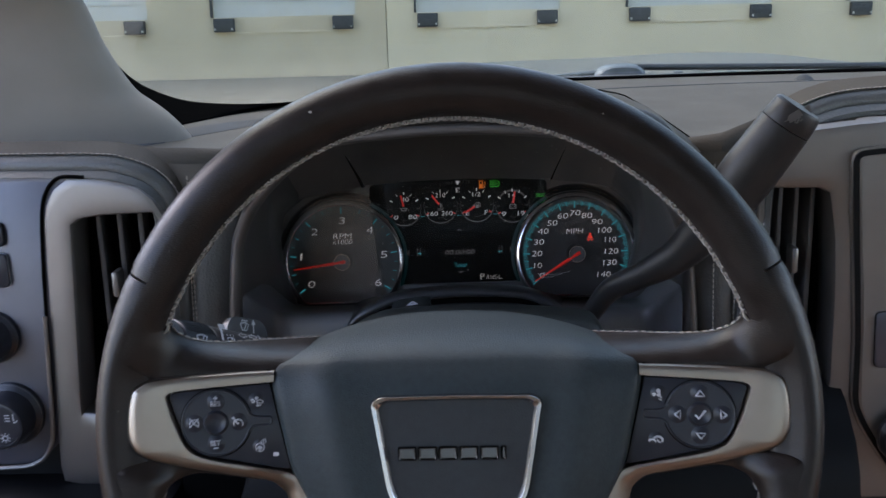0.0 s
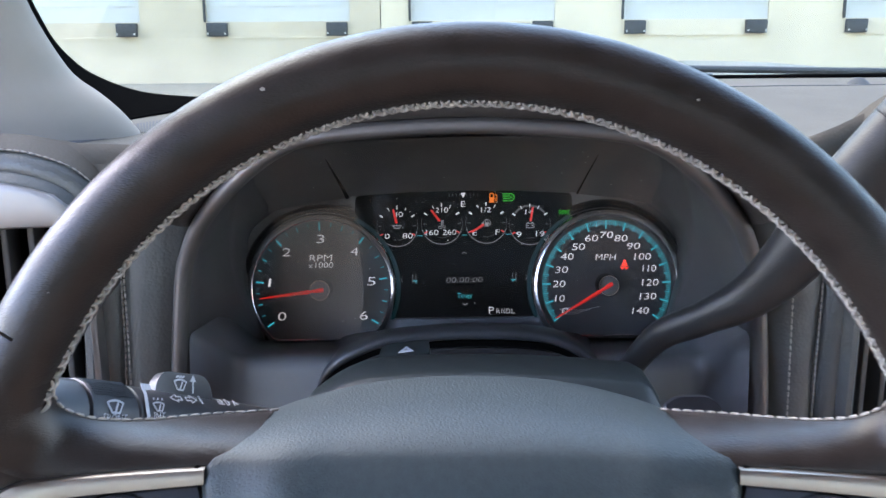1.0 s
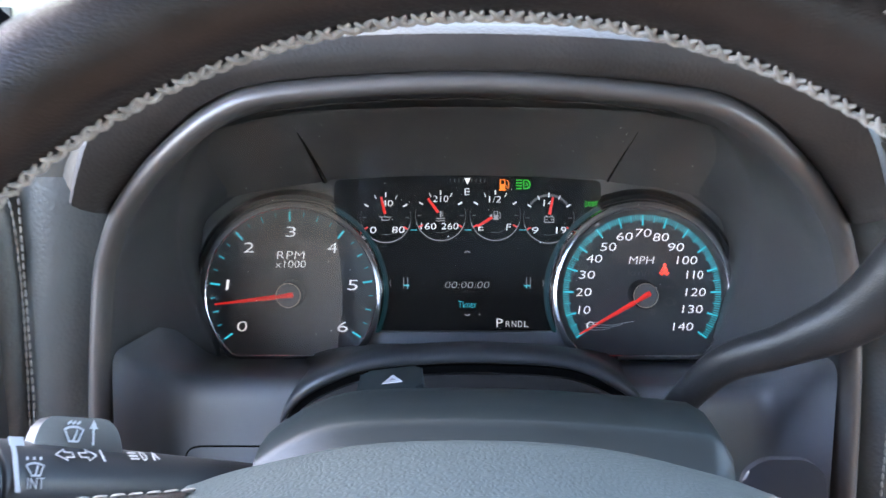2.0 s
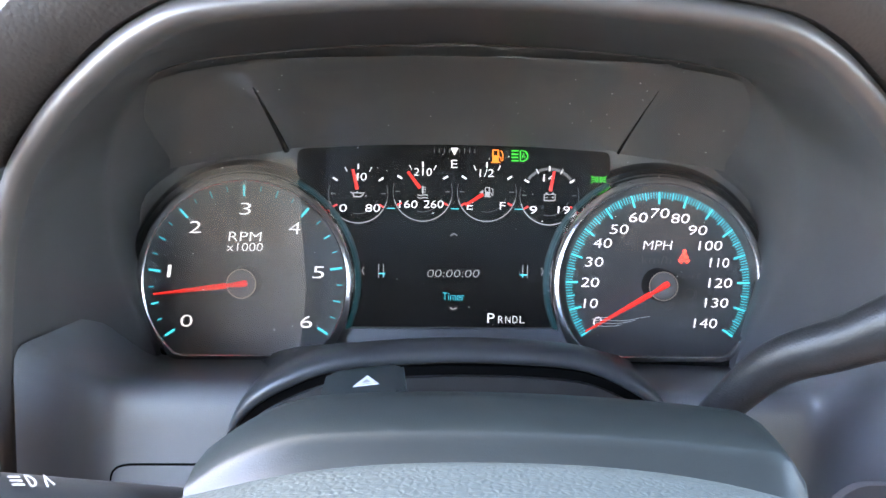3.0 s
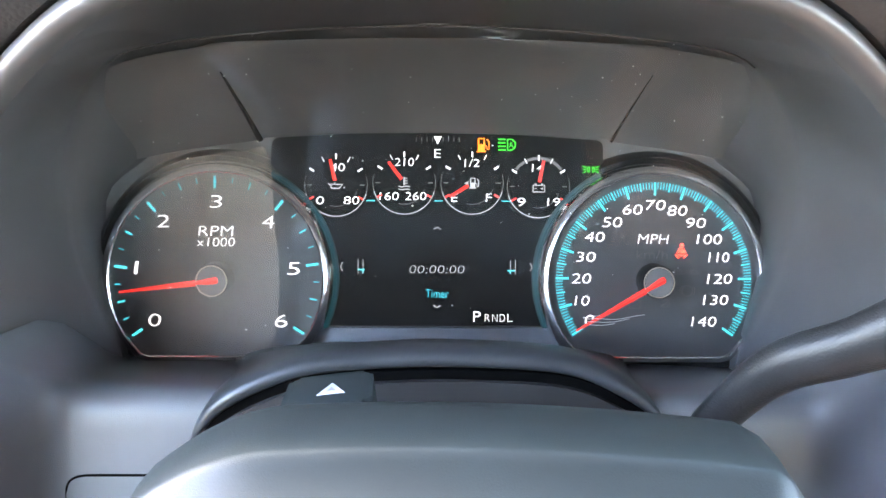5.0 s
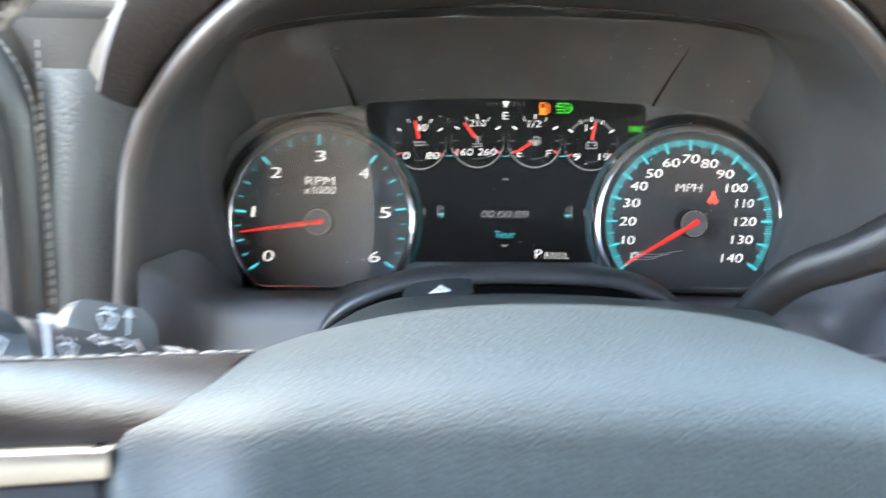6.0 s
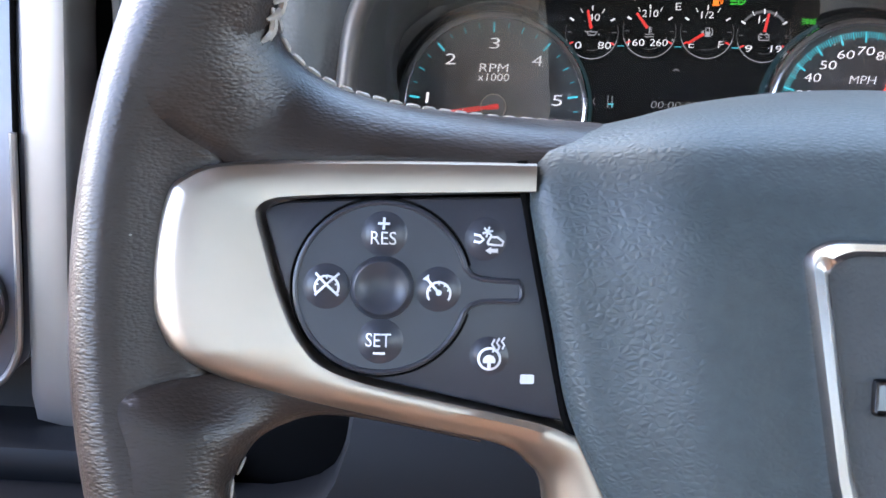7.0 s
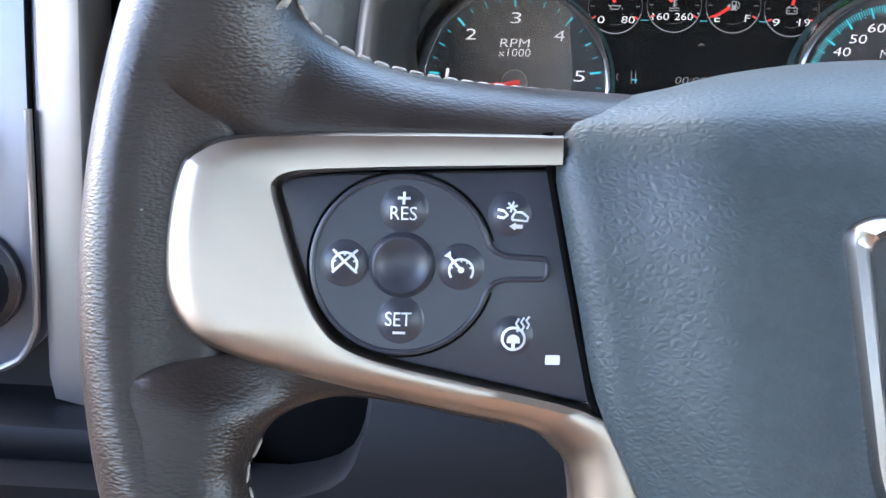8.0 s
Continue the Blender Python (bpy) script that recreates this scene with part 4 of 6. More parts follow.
ARCH = catmull([(-0.0885, 0.8425, 1.2800), (-0.0852, 0.843, 1.2871), (-0.0754, 0.843, 1.2989), (-0.0596, 0.8435, 1.3083), (-0.0397, 0.845, 1.3149), (-0.0089, 0.847, 1.3175), (0.0150, 0.847, 1.3184), (0.0483, 0.846, 1.3176), (0.066, 0.845, 1.3149), (0.082, 0.8435, 1.3077), (0.096, 0.843, 1.2982), (0.1015, 0.8425, 1.2905)], 6)
rows = []
for n, dy in ((-0.0012, 0.030), (-0.0010, 0.004), (-0.0004, 0.0005), (0.0006, -0.0018), (0.0022, -0.0030), (0.0042, -0.0030), (0.0058, -0.0016), (0.0068, 0.0008), (0.0072, 0.005), (0.0070, 0.012)):
    row = []
    for i, p in enumerate(ARCH):
        t = ARCH[min(i + 1, len(ARCH) - 1)] - ARCH[max(i - 1, 0)]
        up = Vector((-t.z, 0, t.x)).normalized()
        k = min(1.0, min(i, len(ARCH) - 1 - i) / 16.0)
        k = 0.12 + 0.88 * k * k * (3 - 2 * k)
        row.append(p + up * (n * k) + Vector((0, dy * (k if dy < 0 else 1.0) + 0.0018 * (1 - k), 0)))
    rows.append(row)
rows.append([Vector((p.x * 0.97 + 0.0003, 0.955, 1.289)) for p in ARCH])
bm = bmesh.new()
grid(bm, rows)
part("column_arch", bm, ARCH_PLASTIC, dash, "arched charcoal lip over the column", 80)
# A flat black sheet paints the gap's shade behind the dark panel
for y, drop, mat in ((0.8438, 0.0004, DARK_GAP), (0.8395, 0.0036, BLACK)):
    ob = part("column_gap", prism([(CX + (p.x - CX) * (1 - drop * 4), p.z - drop) for p in ARCH] + [(0.112, 1.15), (-0.098, 1.15)], -0.003, 0.0), mat, dash, "dark layer under the arch, its gap shade painted black")
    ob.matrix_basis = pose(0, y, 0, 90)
bm = bmesh.new()
stroke(bm, [(q[0], q[1] - 1.27) for q in catmull([(-0.1368, 1.20, 0), (-0.1366, 1.258, 0), (-0.1362, 1.2660, 0), (-0.1346, 1.2702, 0), (-0.1305, 1.2722, 0), (-0.122, 1.2727, 0), (-0.085, 1.2732, 0)], 6)], 0.0009, 0.0, 0.0004)
ob = part("access_cover_joint", bm, DARK_GAP, dash)
ob.matrix_basis = pose(0, 0.8408, 1.27, 82)

# ---- instrument cluster ----
clu = thing("instrument_cluster", CLM, "lit instrument cluster with two round gauges and a display", "instrument cluster")
part("face_panel", prism(rounded([(-0.165, -0.085), (0.162, -0.085), (0.165, 0.05), (0.13, 0.092), (-0.13, 0.092), (-0.168, 0.05)], 0.03), -0.03, -0.012, 0.0), BROW_PLASTIC, clu, "matt charcoal cluster face")
# sloping brow over the display, creased along both flanks
bm = bmesh.new()
rows = []
for f in (0.0, 0.15, 0.3, 0.5, 0.7, 0.85, 1.0):
    h, w = 0.0825 + 0.0125 * f, -0.0085 + 0.062 * f ** 1.15
    dip = 0.0045 * (1 - f) ** 0.6
    side = [(h + 0.0015, 0.0593 + 0.036 * f, w - 0.5 * dip), (h + 0.0030 + 0.0005 * f, 0.0588 + 0.0358 * f, w - dip), (h + 0.0060 + 0.0015 * f, 0.0583 + 0.0355 * f, w - 0.9 * dip), (h + 0.012 + 0.003 * f, 0.0575 + 0.0352 * f, w - 0.6 * dip),
            (h + 0.022 + 0.004 * f, 0.0562 + 0.0345 * f, w - 0.5 * dip), (h + 0.034 + 0.004 * f, 0.0545 + 0.033 * f, w - 0.001), (h + 0.048 + 0.002 * f, 0.0520 + 0.030 * f, w), (h + 0.062 - 0.004 * f, 0.0490 + 0.027 * f, w)]
    side = [Vector((x, y, max(z, -0.0119 + 0.0002 * k))) for k, (x, y, z) in enumerate(side)]
    rows.append([Vector((-p.x, p.y, p.z)) for p in reversed(side)] + [Vector((h * c, 0.0600 + 0.0025 * (1 - c * c) + 0.036 * f, w)) for c in (-1 + 2 * k / 16 for k in range(17))] + side)
grid(bm, rows)
part("display_brow", bm, BROW_PLASTIC, clu, "charcoal brow over the display", 60)
# Black tubes paint the shadow in the creases, thicker on the left
for f, r in ((-1, 0.0017), (1, 0.0008)):
    bm = sweep([Vector((f * (0.0855 + 0.0128 * t), 0.0590 + 0.036 * t, -0.0112 + 0.062 * t ** 1.15 + 0.002 * t)) for t in (0.0, 0.12, 0.28, 0.45, 0.62, 0.75)], lambda t: r * (1 - 0.8 * t), 8)
    part("crease_shade", bm, DARK_GAP, clu, "black tube painting the shadow in the brow's crease")
part("display_sill", prism(rounded([(-0.055, -0.0325), (0.055, -0.0325), (0.062, -0.042), (-0.062, -0.042)], 0.002), -0.0119, -0.0075, 0.001), SHROUD, clu, "charcoal sill under the display")
disp = part("display", prism(rounded([(-0.0795, 0.0597), (-0.04, 0.0620), (0.0, 0.0626), (0.04, 0.0618), (0.0810, 0.0592), (0.0815, 0.02), (0.055, -0.0315), (-0.055, -0.0315), (-0.0815, 0.02)], 0.004), -0.0125, -0.009), SCREEN, clu, "black driver display")
ZD = -0.0088


def gauge_outline(cx, cy, r, flat):
    a = math.degrees(math.asin(0.53))
    pts = arc(cx, cy, r, -a, 180 + a, 64)
    return pts + [(cx - r * 0.70, cy - flat * 0.97), (cx - r * 0.62, cy - flat), (cx + r * 0.62, cy - flat), (cx + r * 0.70, cy - flat * 0.97)]


def gauge(name, cx, cy, label):
    g = part(name, prism(gauge_outline(cx, cy, 0.0512, 0.0372), -0.006, 0.0), DIAL, clu, label)
    rows = []
    for r, f, z in ((0.0503, 0.0364, 0.0), (0.0506, 0.0366, 0.0030), (0.0513, 0.0372, 0.0036), (0.0526, 0.0381, 0.0032), (0.0540, 0.0391, 0.0020), (0.0550, 0.0398, -0.0004), (0.0557, 0.0403, -0.0088)):
        rows.append([Vector((*p, z)) for p in gauge_outline(cx, cy, r, f)])
    bm = bmesh.new()
    grid(bm, rows, close_v=True)
    part("bezel_ring", bm, RING, g, "polished chrome ring")
    mid = 0 if cx < 0 else 180
    # Three strokes of falling emission imitate the soft cyan glow's spread
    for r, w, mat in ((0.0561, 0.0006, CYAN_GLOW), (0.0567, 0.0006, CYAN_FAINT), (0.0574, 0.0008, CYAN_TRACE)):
        part("halo", stroke(bmesh.new(), arc(cx, cy, r, mid - 64, mid + 64, 40), w, -0.0086), mat, g, "faint cyan ring drawing the gauge's soft glow")
    ring = ((0.0558, 0.0404, 0.25), (0.0564, 0.0412, 0.8), (0.0590, 0.0430, 1.0), (0.0612, 0.0452, 0.7), (0.0624, 0.0464, 0.0))
    rows = []
    for r, f, h in ring:
        row = []
        for p in gauge_outline(cx, cy, r, f):
            away = (p[0] - cx) * (-1 if cx < 0 else 1)
            k = min(1.0, max(0.0, (away + 0.040) / 0.030))
            row.append(Vector((*p, -0.0121 + 0.0075 * h * k * k * (3 - 2 * k))))
        rows.append(row)
    bm = bmesh.new()
    grid(bm, rows, close_v=True)
    part("surround", bm, KNEE, g, "black gauge surround")
    # Black flank paints the hub's shaded side
    rows = [[Vector((cx + r * math.cos(2 * math.pi * i / 40), cy + r * math.sin(2 * math.pi * i / 40), z)) for i in range(40)] for r, z in ((0.0084, 0.0), (0.0079, 0.0116), (0.0077, 0.0121), (0.0072, 0.0125), (0.0001, 0.0125))]
    bm = bmesh.new()
    grid(bm, rows, close_v=True)
    part("hub_cap", bm, KNEE, g, "hub, its shaded side painted black, with a grey face")
    bm = bmesh.new()
    disc(bm, cx, cy, 0.0066, 0.0124, 0.01265, 36)
    part("hub_face", bm, HUB, g, "matt grey hub face")
    part("hub_edge", sweep([Vector((*p, 0.0125)) for p in arc(cx, cy, 0.0071, 0, 360, 40)], 0.00035, 6), SATIN, g, "thin bright hub edge")
    return g


def needle(g, cx, cy, deg, length):
    d = Vector((math.cos(radians(deg)), math.sin(radians(deg)), 0))
    s = Vector((-d.y, d.x, 0))
    c = Vector((cx, cy, 0.0128))
    rings = []
    for t, w, z in ((-0.07, 0.0011, 0.0), (-0.05, 0.0016, 0.0), (0.25, 0.0014, -0.001), (1.0, 0.0005, -0.006)):
        p = c + d * (length * t) + Vector((0, 0, z))
        rings.append([p + s * w, p + Vector((0, 0, w * 0.9)), p - s * w, p - Vector((0, 0, w * 0.3))])
    part("needle", loft(rings), NEEDLE, g, "red lit needle", 20)


def wide(text, digit, height):
    """Width and height of wide-set figures; a one is narrow."""
    return (sum(digit * (0.5 if c == "1" else 1.0) for c in text) + 0.13 * digit * (len(text) - 1), height)


TX, TY = -0.1047, -0.0080
tach = gauge("tachometer", TX, TY, "round black tachometer reading under one thousand")
bm = bmesh.new()
for i in range(25):
    a = radians(214.2 - i * 41.12 / 4)
    big = i % 4 == 0
    r0, r1 = (0.0432, 0.0490) if big else ((0.0462, 0.0488) if i % 2 else (0.0452, 0.0488))
    stroke(bm, [(TX + r0 * math.cos(a), TY + r0 * math.sin(a)), (TX + r1 * math.cos(a), TY + r1 * math.sin(a))], 0.0011 if big else (0.0005 if i % 2 else 0.0007), 0.0001)
part("scale_ticks", bm, CYAN, tach, "cyan scale ticks")
for i, (dx, dy) in enumerate(((-0.0298, -0.0199), (-0.0383, 0.0052), (-0.0254, 0.0275), (-0.0002, 0.0369), (0.0246, 0.0273), (0.0365, 0.0050), (0.0305, -0.0202))):
    lettering("numeral", str(i), TX + dx, TY + dy, 0.0002, NUMERAL, tach, (0.0024 if i == 1 else 0.0060, 0.0060), lean=0.06)
lettering("legend", "RPM", TX - 0.0002, TY + 0.0229, 0.0002, NUMERAL, tach, (0.0168, 0.0046), lean=0.08)
lettering("legend", "x1000", TX - 0.0004, TY + 0.0176, 0.0002, NUMERAL, tach, (0.0182, 0.0042), lean=0.08)
needle(tach, TX, TY, 187.5, 0.045)


def slip_car(bm, x, y, z):
    """Sliding-car outline with two wavy tracks."""
    stroke(bm, [(x - 0.0022, y + 0.0004), (x - 0.0014, y + 0.0020), (x + 0.0014, y + 0.0020), (x + 0.0022, y + 0.0004), (x - 0.0022, y + 0.0004)], 0.0004, z)
    for q in (-0.0012, 0.0012):
        stroke(bm, [(x + q - 0.0008, y), (x + q + 0.0006, y - 0.0008), (x + q - 0.0006, y - 0.0016), (x + q + 0.0008, y - 0.0024)], 0.0004, z)


bm = bmesh.new()
slip_car(bm, TX - 0.0152, TY + 0.0210, 0.0001)
for q in (-0.0026, 0.0, 0.0026):
    stroke(bm, arc(TX - 0.0228 + q, TY + 0.0088, 0.0011, -60, 240, 12), 0.0004, 0.0001)
stroke(bm, [(TX - 0.0268, TY + 0.0112), (TX - 0.0188, TY + 0.0112)], 0.0004, 0.0001)
stroke(bm, arc(TX - 0.0205, TY - 0.0030, 0.0034, 0, 356, 24), 0.0004, 0.0001)
for a in (140, -40):
    stroke(bm, arc(TX - 0.0205, TY - 0.0030, 0.0046, a, a + 80, 10), 0.0004, 0.0001)
slip_car(bm, TX - 0.0098, TY - 0.0105, 0.0001)
stroke(bm, [(TX - 0.0012, TY - 0.0128), (TX + 0.0040, TY - 0.0128), (TX + 0.0046, TY - 0.0098), (TX + 0.0024, TY - 0.0086), (TX - 0.0006, TY - 0.0086), (TX - 0.0018, TY - 0.0104), (TX - 0.0012, TY - 0.0128)], 0.0004, 0.0001)
part("unlit_symbols", bm, DIM, tach, "unlit warning symbols")
lettering("legend", "OFF", TX - 0.0152, TY + 0.0158, 0.0002, DIM, tach, (0.0054, 0.0024))

SX, SY = 0.1047, -0.0080
spd = gauge("speedometer", SX, SY, "round black speedometer at rest on zero")
bm = bmesh.new()
for i in range(141):
    a = radians(214.4 - i * 248.8 / 140)
    r0, w = (0.0408, 0.0010) if i % 10 == 0 else ((0.0428, 0.0006) if i % 5 == 0 else (0.0437, 0.00031))
    stroke(bm, [(SX + r0 * math.cos(a), SY + r0 * math.sin(a)), (SX + 0.0471 * math.cos(a), SY + 0.0471 * math.sin(a))], w, 0.0001)
part("scale_ticks", bm, CYAN, spd, "cyan scale ticks")
SPEEDS = ((-30.6, -19.2), (-34.3, -9.9), (-34.8, 0.8), (-32.8, 11.2), (-28.6, 20.8), (-20.3, 27.9), (-10.6, 34.0), (0.5, 36.2), (10.9, 33.6), (20.0, 27.7), (26.5, 19.9), (31.3, 11.2), (31.9, 0.8), (30.2, -9.4), (24.7, -19.9))
for i, (dx, dy) in enumerate(SPEEDS):
    lettering("numeral", str(i * 10), SX + dx / 1000, SY + dy / 1000, 0.0002, NUMERAL, spd, wide(str(i * 10), 0.0044, 0.0047), lean=0.10)
lettering("legend", "MPH", SX - 0.0004, SY + 0.0199, 0.0002, NUMERAL, spd, (0.0150, 0.0044), lean=0.14, thin=0.02)
lettering("legend", "km/h", SX - 0.0008, SY + 0.0125, 0.0002, DIM, spd, (0.0150, 0.0042))
lettering("legend", "BRAKE", SX + 0.0160, SY + 0.0040, 0.0002, DIM, spd, (0.0118, 0.0026))
needle(spd, SX, SY, 212.0, 0.0448)
bm = bmesh.new()
stroke(bm, arc(SX + 0.0165, SY - 0.0050, 0.0026, 0, 356, 20), 0.0004, 0.0001)
for a in (140, -40):
    stroke(bm, arc(SX + 0.0165, SY - 0.0050, 0.0036, a, a + 80, 8), 0.0004, 0.0001)
stroke(bm, arc(SX + 0.0062, SY - 0.0112, 0.0018, 200, 500, 14), 0.0005, 0.0001)
stroke(bm, [(SX + 0.0040, SY - 0.0128), (SX + 0.0088, SY - 0.0088)], 0.0005, 0.0001)
stroke(bm, [(SX - 0.0115, SY - 0.0136), (SX - 0.0060, SY - 0.0136), (SX - 0.0060, SY - 0.0100), (SX - 0.0115, SY - 0.0100), (SX - 0.0115, SY - 0.0136)], 0.0005, 0.0001)
part("unlit_symbols", bm, DIM, spd, "unlit warning symbols")
# seated figure with belt, drawn as plain shapes
bm = bmesh.new()
bx, by = SX + 0.0131, SY + 0.0138
disc(bm, bx + 0.0003, by + 0.0032, 0.0009, 0.0001, 0.0003, 12)
prism([(bx - 0.0008, by + 0.0020), (bx + 0.0012, by + 0.0020), (bx + 0.0024, by - 0.0006), (bx - 0.0022, by - 0.0006)], 0.0001, 0.0003, bm=bm)
stroke(bm, [(bx - 0.0028, by - 0.0012), (bx - 0.0010, by - 0.0030)], 0.0006, 0.0001)
stroke(bm, [(bx + 0.0030, by - 0.0012), (bx + 0.0012, by - 0.0030)], 0.0006, 0.0001)
stroke(bm, [(bx - 0.0012, by - 0.0016), (bx + 0.0014, by - 0.0016)], 0.0006, 0.0001)
part("belt_warning", bm, RED, spd, "red seat-belt warning light")
part("belt_stripe", stroke(bmesh.new(), [(bx - 0.0016, by - 0.0008), (bx + 0.0010, by + 0.0018)], 0.0005, 0.0003), DIAL, spd)


def small_gauge(cx, cy, texts, deg, arcs=False):
    """texts: rows of (text, dx, dy, width)."""
    g = part("auxiliary_gauge", stroke(bmesh.new(), arc(cx, cy, 0.0152, 196, 344, 30), 0.00045, ZD), GREY_LINE, disp, "small drawn auxiliary gauge")
    bm = bmesh.new()
    for a0, a1 in ((164, 196), (-16, 16)):
        stroke(bm, arc(cx, cy, 0.0152, a0, a1, 10), 0.00022, ZD)
    stroke(bm, arc(cx, cy, 0.0104, 255, 342, 16), 0.00022, ZD)
    for a0 in (180, 0):
        stroke(bm, [(cx + r * math.cos(radians(a0)), cy + 0.0) for r in (0.0116, 0.0140)], 0.00045, ZD)
    part("faint_lines", bm, FAINT_LINE, g)
    bm = bmesh.new()
    for a0, w in ((148, 0.0009), (117, 0.0004), (90, 0.0007), (63, 0.0004), (32, 0.0009)):
        a = radians(a0)
        stroke(bm, [(cx + r * math.cos(a), cy + r * math.sin(a)) for r in (0.0125, 0.0152)], w, ZD)
    part("tick_marks", bm, NUMERAL, g)
    for a0 in (208, -28):
        a = radians(a0)
        part("red_mark", stroke(bmesh.new(), [(cx + r * math.cos(a), cy + r * math.sin(a)) for r in (0.0122, 0.0148)], 0.0009, ZD), NEEDLE, g)
    if arcs:
        part("band", stroke(bmesh.new(), arc(cx, cy, 0.0137, 37, 143, 20), 0.0014, ZD - 0.00005), FAINT_LINE, g)
    for text, dx, dy, w in texts:
        lettering("value", text, cx + dx / 1000, cy + dy / 1000, ZD, NUMERAL, g, (w / 1000, 0.0038), lean=0.05)
    a = radians(deg)
    rings = []
    for r, w in ((0.0022, 0.0008), (0.0030, 0.0009), (0.0128, 0.0007)):
        p, q = Vector((cx + r * math.cos(a), cy + r * math.sin(a), ZD + 0.0003)), Vector((-math.sin(a), math.cos(a), 0)) * w
        rings.append([p + q, p + Vector((0, 0, 0.0004)), p - q])
    part("pointer", loft(rings), NEEDLE, g, "red pointer", 20)
    return g


GX, GY = (-0.0486, -0.0155, 0.0175, 0.0498), (0.0371, 0.0383, 0.0384, 0.0368)
oil = small_gauge(GX[0], GY[0], (("0", -7.7, -7.5, 3.7), ("80", 7.5, -7.4, 7.5), ("40", 0.8, 8.6, 7.0)), 103)
tmp = small_gauge(GX[1], GY[1], (("160", -7.4, -6.5, 9.4), ("260", 5.6, -6.4, 10.2), ("210", 0.0, 10.1, 9.2)), 127)
fue = small_gauge(GX[2], GY[2], (("E", -8.6, -7.2, 3.2), ("F", 8.2, -7.1, 3.0), ("1/2", -0.2, 9.7, 7.2)), 212)
bat = small_gauge(GX[3], GY[3], (("9", -8.2, -7.5, 3.8), ("19", 7.5, -7.4, 6.2), ("14", -0.3, 9.1, 6.0)), 79, True)
bm = bmesh.new()
ox, oy = GX[0] + 0.0002, GY[0] - 0.0002
stroke(bm, [(ox - 0.0026, oy - 0.0014), (ox + 0.0014, oy - 0.0014), (ox + 0.0030, oy + 0.0006), (ox + 0.0016, oy + 0.0004), (ox - 0.0026, oy + 0.0006), (ox - 0.0026, oy - 0.0014)], 0.0006, ZD)
stroke(bm, [(ox - 0.0026, oy), (ox - 0.0042, oy + 0.0010)], 0.0006, ZD)
stroke(bm, [(ox - 0.0008, oy + 0.0006), (ox - 0.0008, oy + 0.0014)], 0.0005, ZD)
disc(bm, ox + 0.0038, oy - 0.0010, 0.0004, ZD, ZD + 0.0002, 8)
part("oil_symbol", bm, GREY_LINE, oil)
bm = bmesh.new()
tx, ty = GX[1], GY[1] - 0.0004
stroke(bm, [(tx, ty + 0.0032), (tx, ty - 0.0008)], 0.0008, ZD)
for q in (0.0026, 0.0014, 0.0002):
    stroke(bm, [(tx, ty + q), (tx + 0.0016, ty + q)], 0.0004, ZD)
for q in (-0.0012, -0.0026):
    stroke(bm, [(tx - 0.0028, ty + q), (tx - 0.0012, ty + q - 0.0004), (tx + 0.0012, ty + q), (tx + 0.0028, ty + q - 0.0003)], 0.0005, ZD)
part("coolant_symbol", bm, GREY_LINE, tmp)


def pump(bm, x, y, s, z):
    """Fuel pump: square body with a window, foot and hose."""
    prism([(x - 0.0016 * s, y - 0.0024 * s), (x + 0.0010 * s, y - 0.0024 * s), (x + 0.0010 * s, y + 0.0002 * s), (x - 0.0016 * s, y + 0.0002 * s)], z, z + 0.00015, bm=bm)
    stroke(bm, [(x - 0.0014 * s, y), (x - 0.0014 * s, y + 0.0024 * s), (x + 0.0008 * s, y + 0.0024 * s), (x + 0.0008 * s, y)], 0.0006 * s, z)
    stroke(bm, [(x - 0.0021 * s, y - 0.0026 * s), (x + 0.0015 * s, y - 0.0026 * s)], 0.0005 * s, z)
    stroke(bm, [(x + 0.001 * s, y - 0.0002 * s), (x + 0.0018 * s, y - 0.0006 * s), (x + 0.0020 * s, y - 0.0018 * s), (x + 0.0027 * s, y - 0.0018 * s), (x + 0.0027 * s, y + 0.001 * s), (x + 0.0018 * s, y + 0.0022 * s)], 0.0004 * s, z)


bm = bmesh.new()
pump(bm, GX[2] + 0.0006, GY[2], 0.95, ZD)
prism([(GX[2] - 0.0040, GY[2] - 0.0002), (GX[2] - 0.0018, GY[2] + 0.0010), (GX[2] - 0.0018, GY[2] - 0.0014)], ZD, ZD + 0.0002, bm=bm)
part("fuel_symbol", bm, GREY_LINE, fue)
bm = bmesh.new()
bx, by = GX[3] + 0.0002, GY[3] - 0.0008
stroke(bm, [(bx - 0.0028, by - 0.0018), (bx + 0.0028, by - 0.0018), (bx + 0.0028, by + 0.0014), (bx - 0.0028, by + 0.0014), (bx - 0.0028, by - 0.0018)], 0.0006, ZD)
for q in (-0.0016, 0.0016):
    stroke(bm, [(bx + q, by + 0.0016), (bx + q, by + 0.0023)], 0.0010, ZD)
    stroke(bm, [(bx + q - 0.0006, by - 0.0002), (bx + q + 0.0006, by - 0.0002)], 0.0004, ZD)
stroke(bm, [(bx + 0.0016, by - 0.0008), (bx + 0.0016, by + 0.0004)], 0.0004, ZD + 0.00005)
part("battery_symbol", bm, GREY_LINE, bat)

bm = bmesh.new()
pump(bm, 0.0222, 0.0569, 1.25, ZD)
part("low_fuel_light", bm, ORANGE, disp, "amber low-fuel light")
bm = bmesh.new()
hx, hy = 0.0358, 0.0570
stroke(bm, [(hx - 0.0012, hy + 0.0026)] + arc(hx, hy, 0.0026, 90, -90, 14) + [(hx - 0.0012, hy - 0.0026), (hx - 0.0012, hy + 0.0026)], 0.0005, ZD)
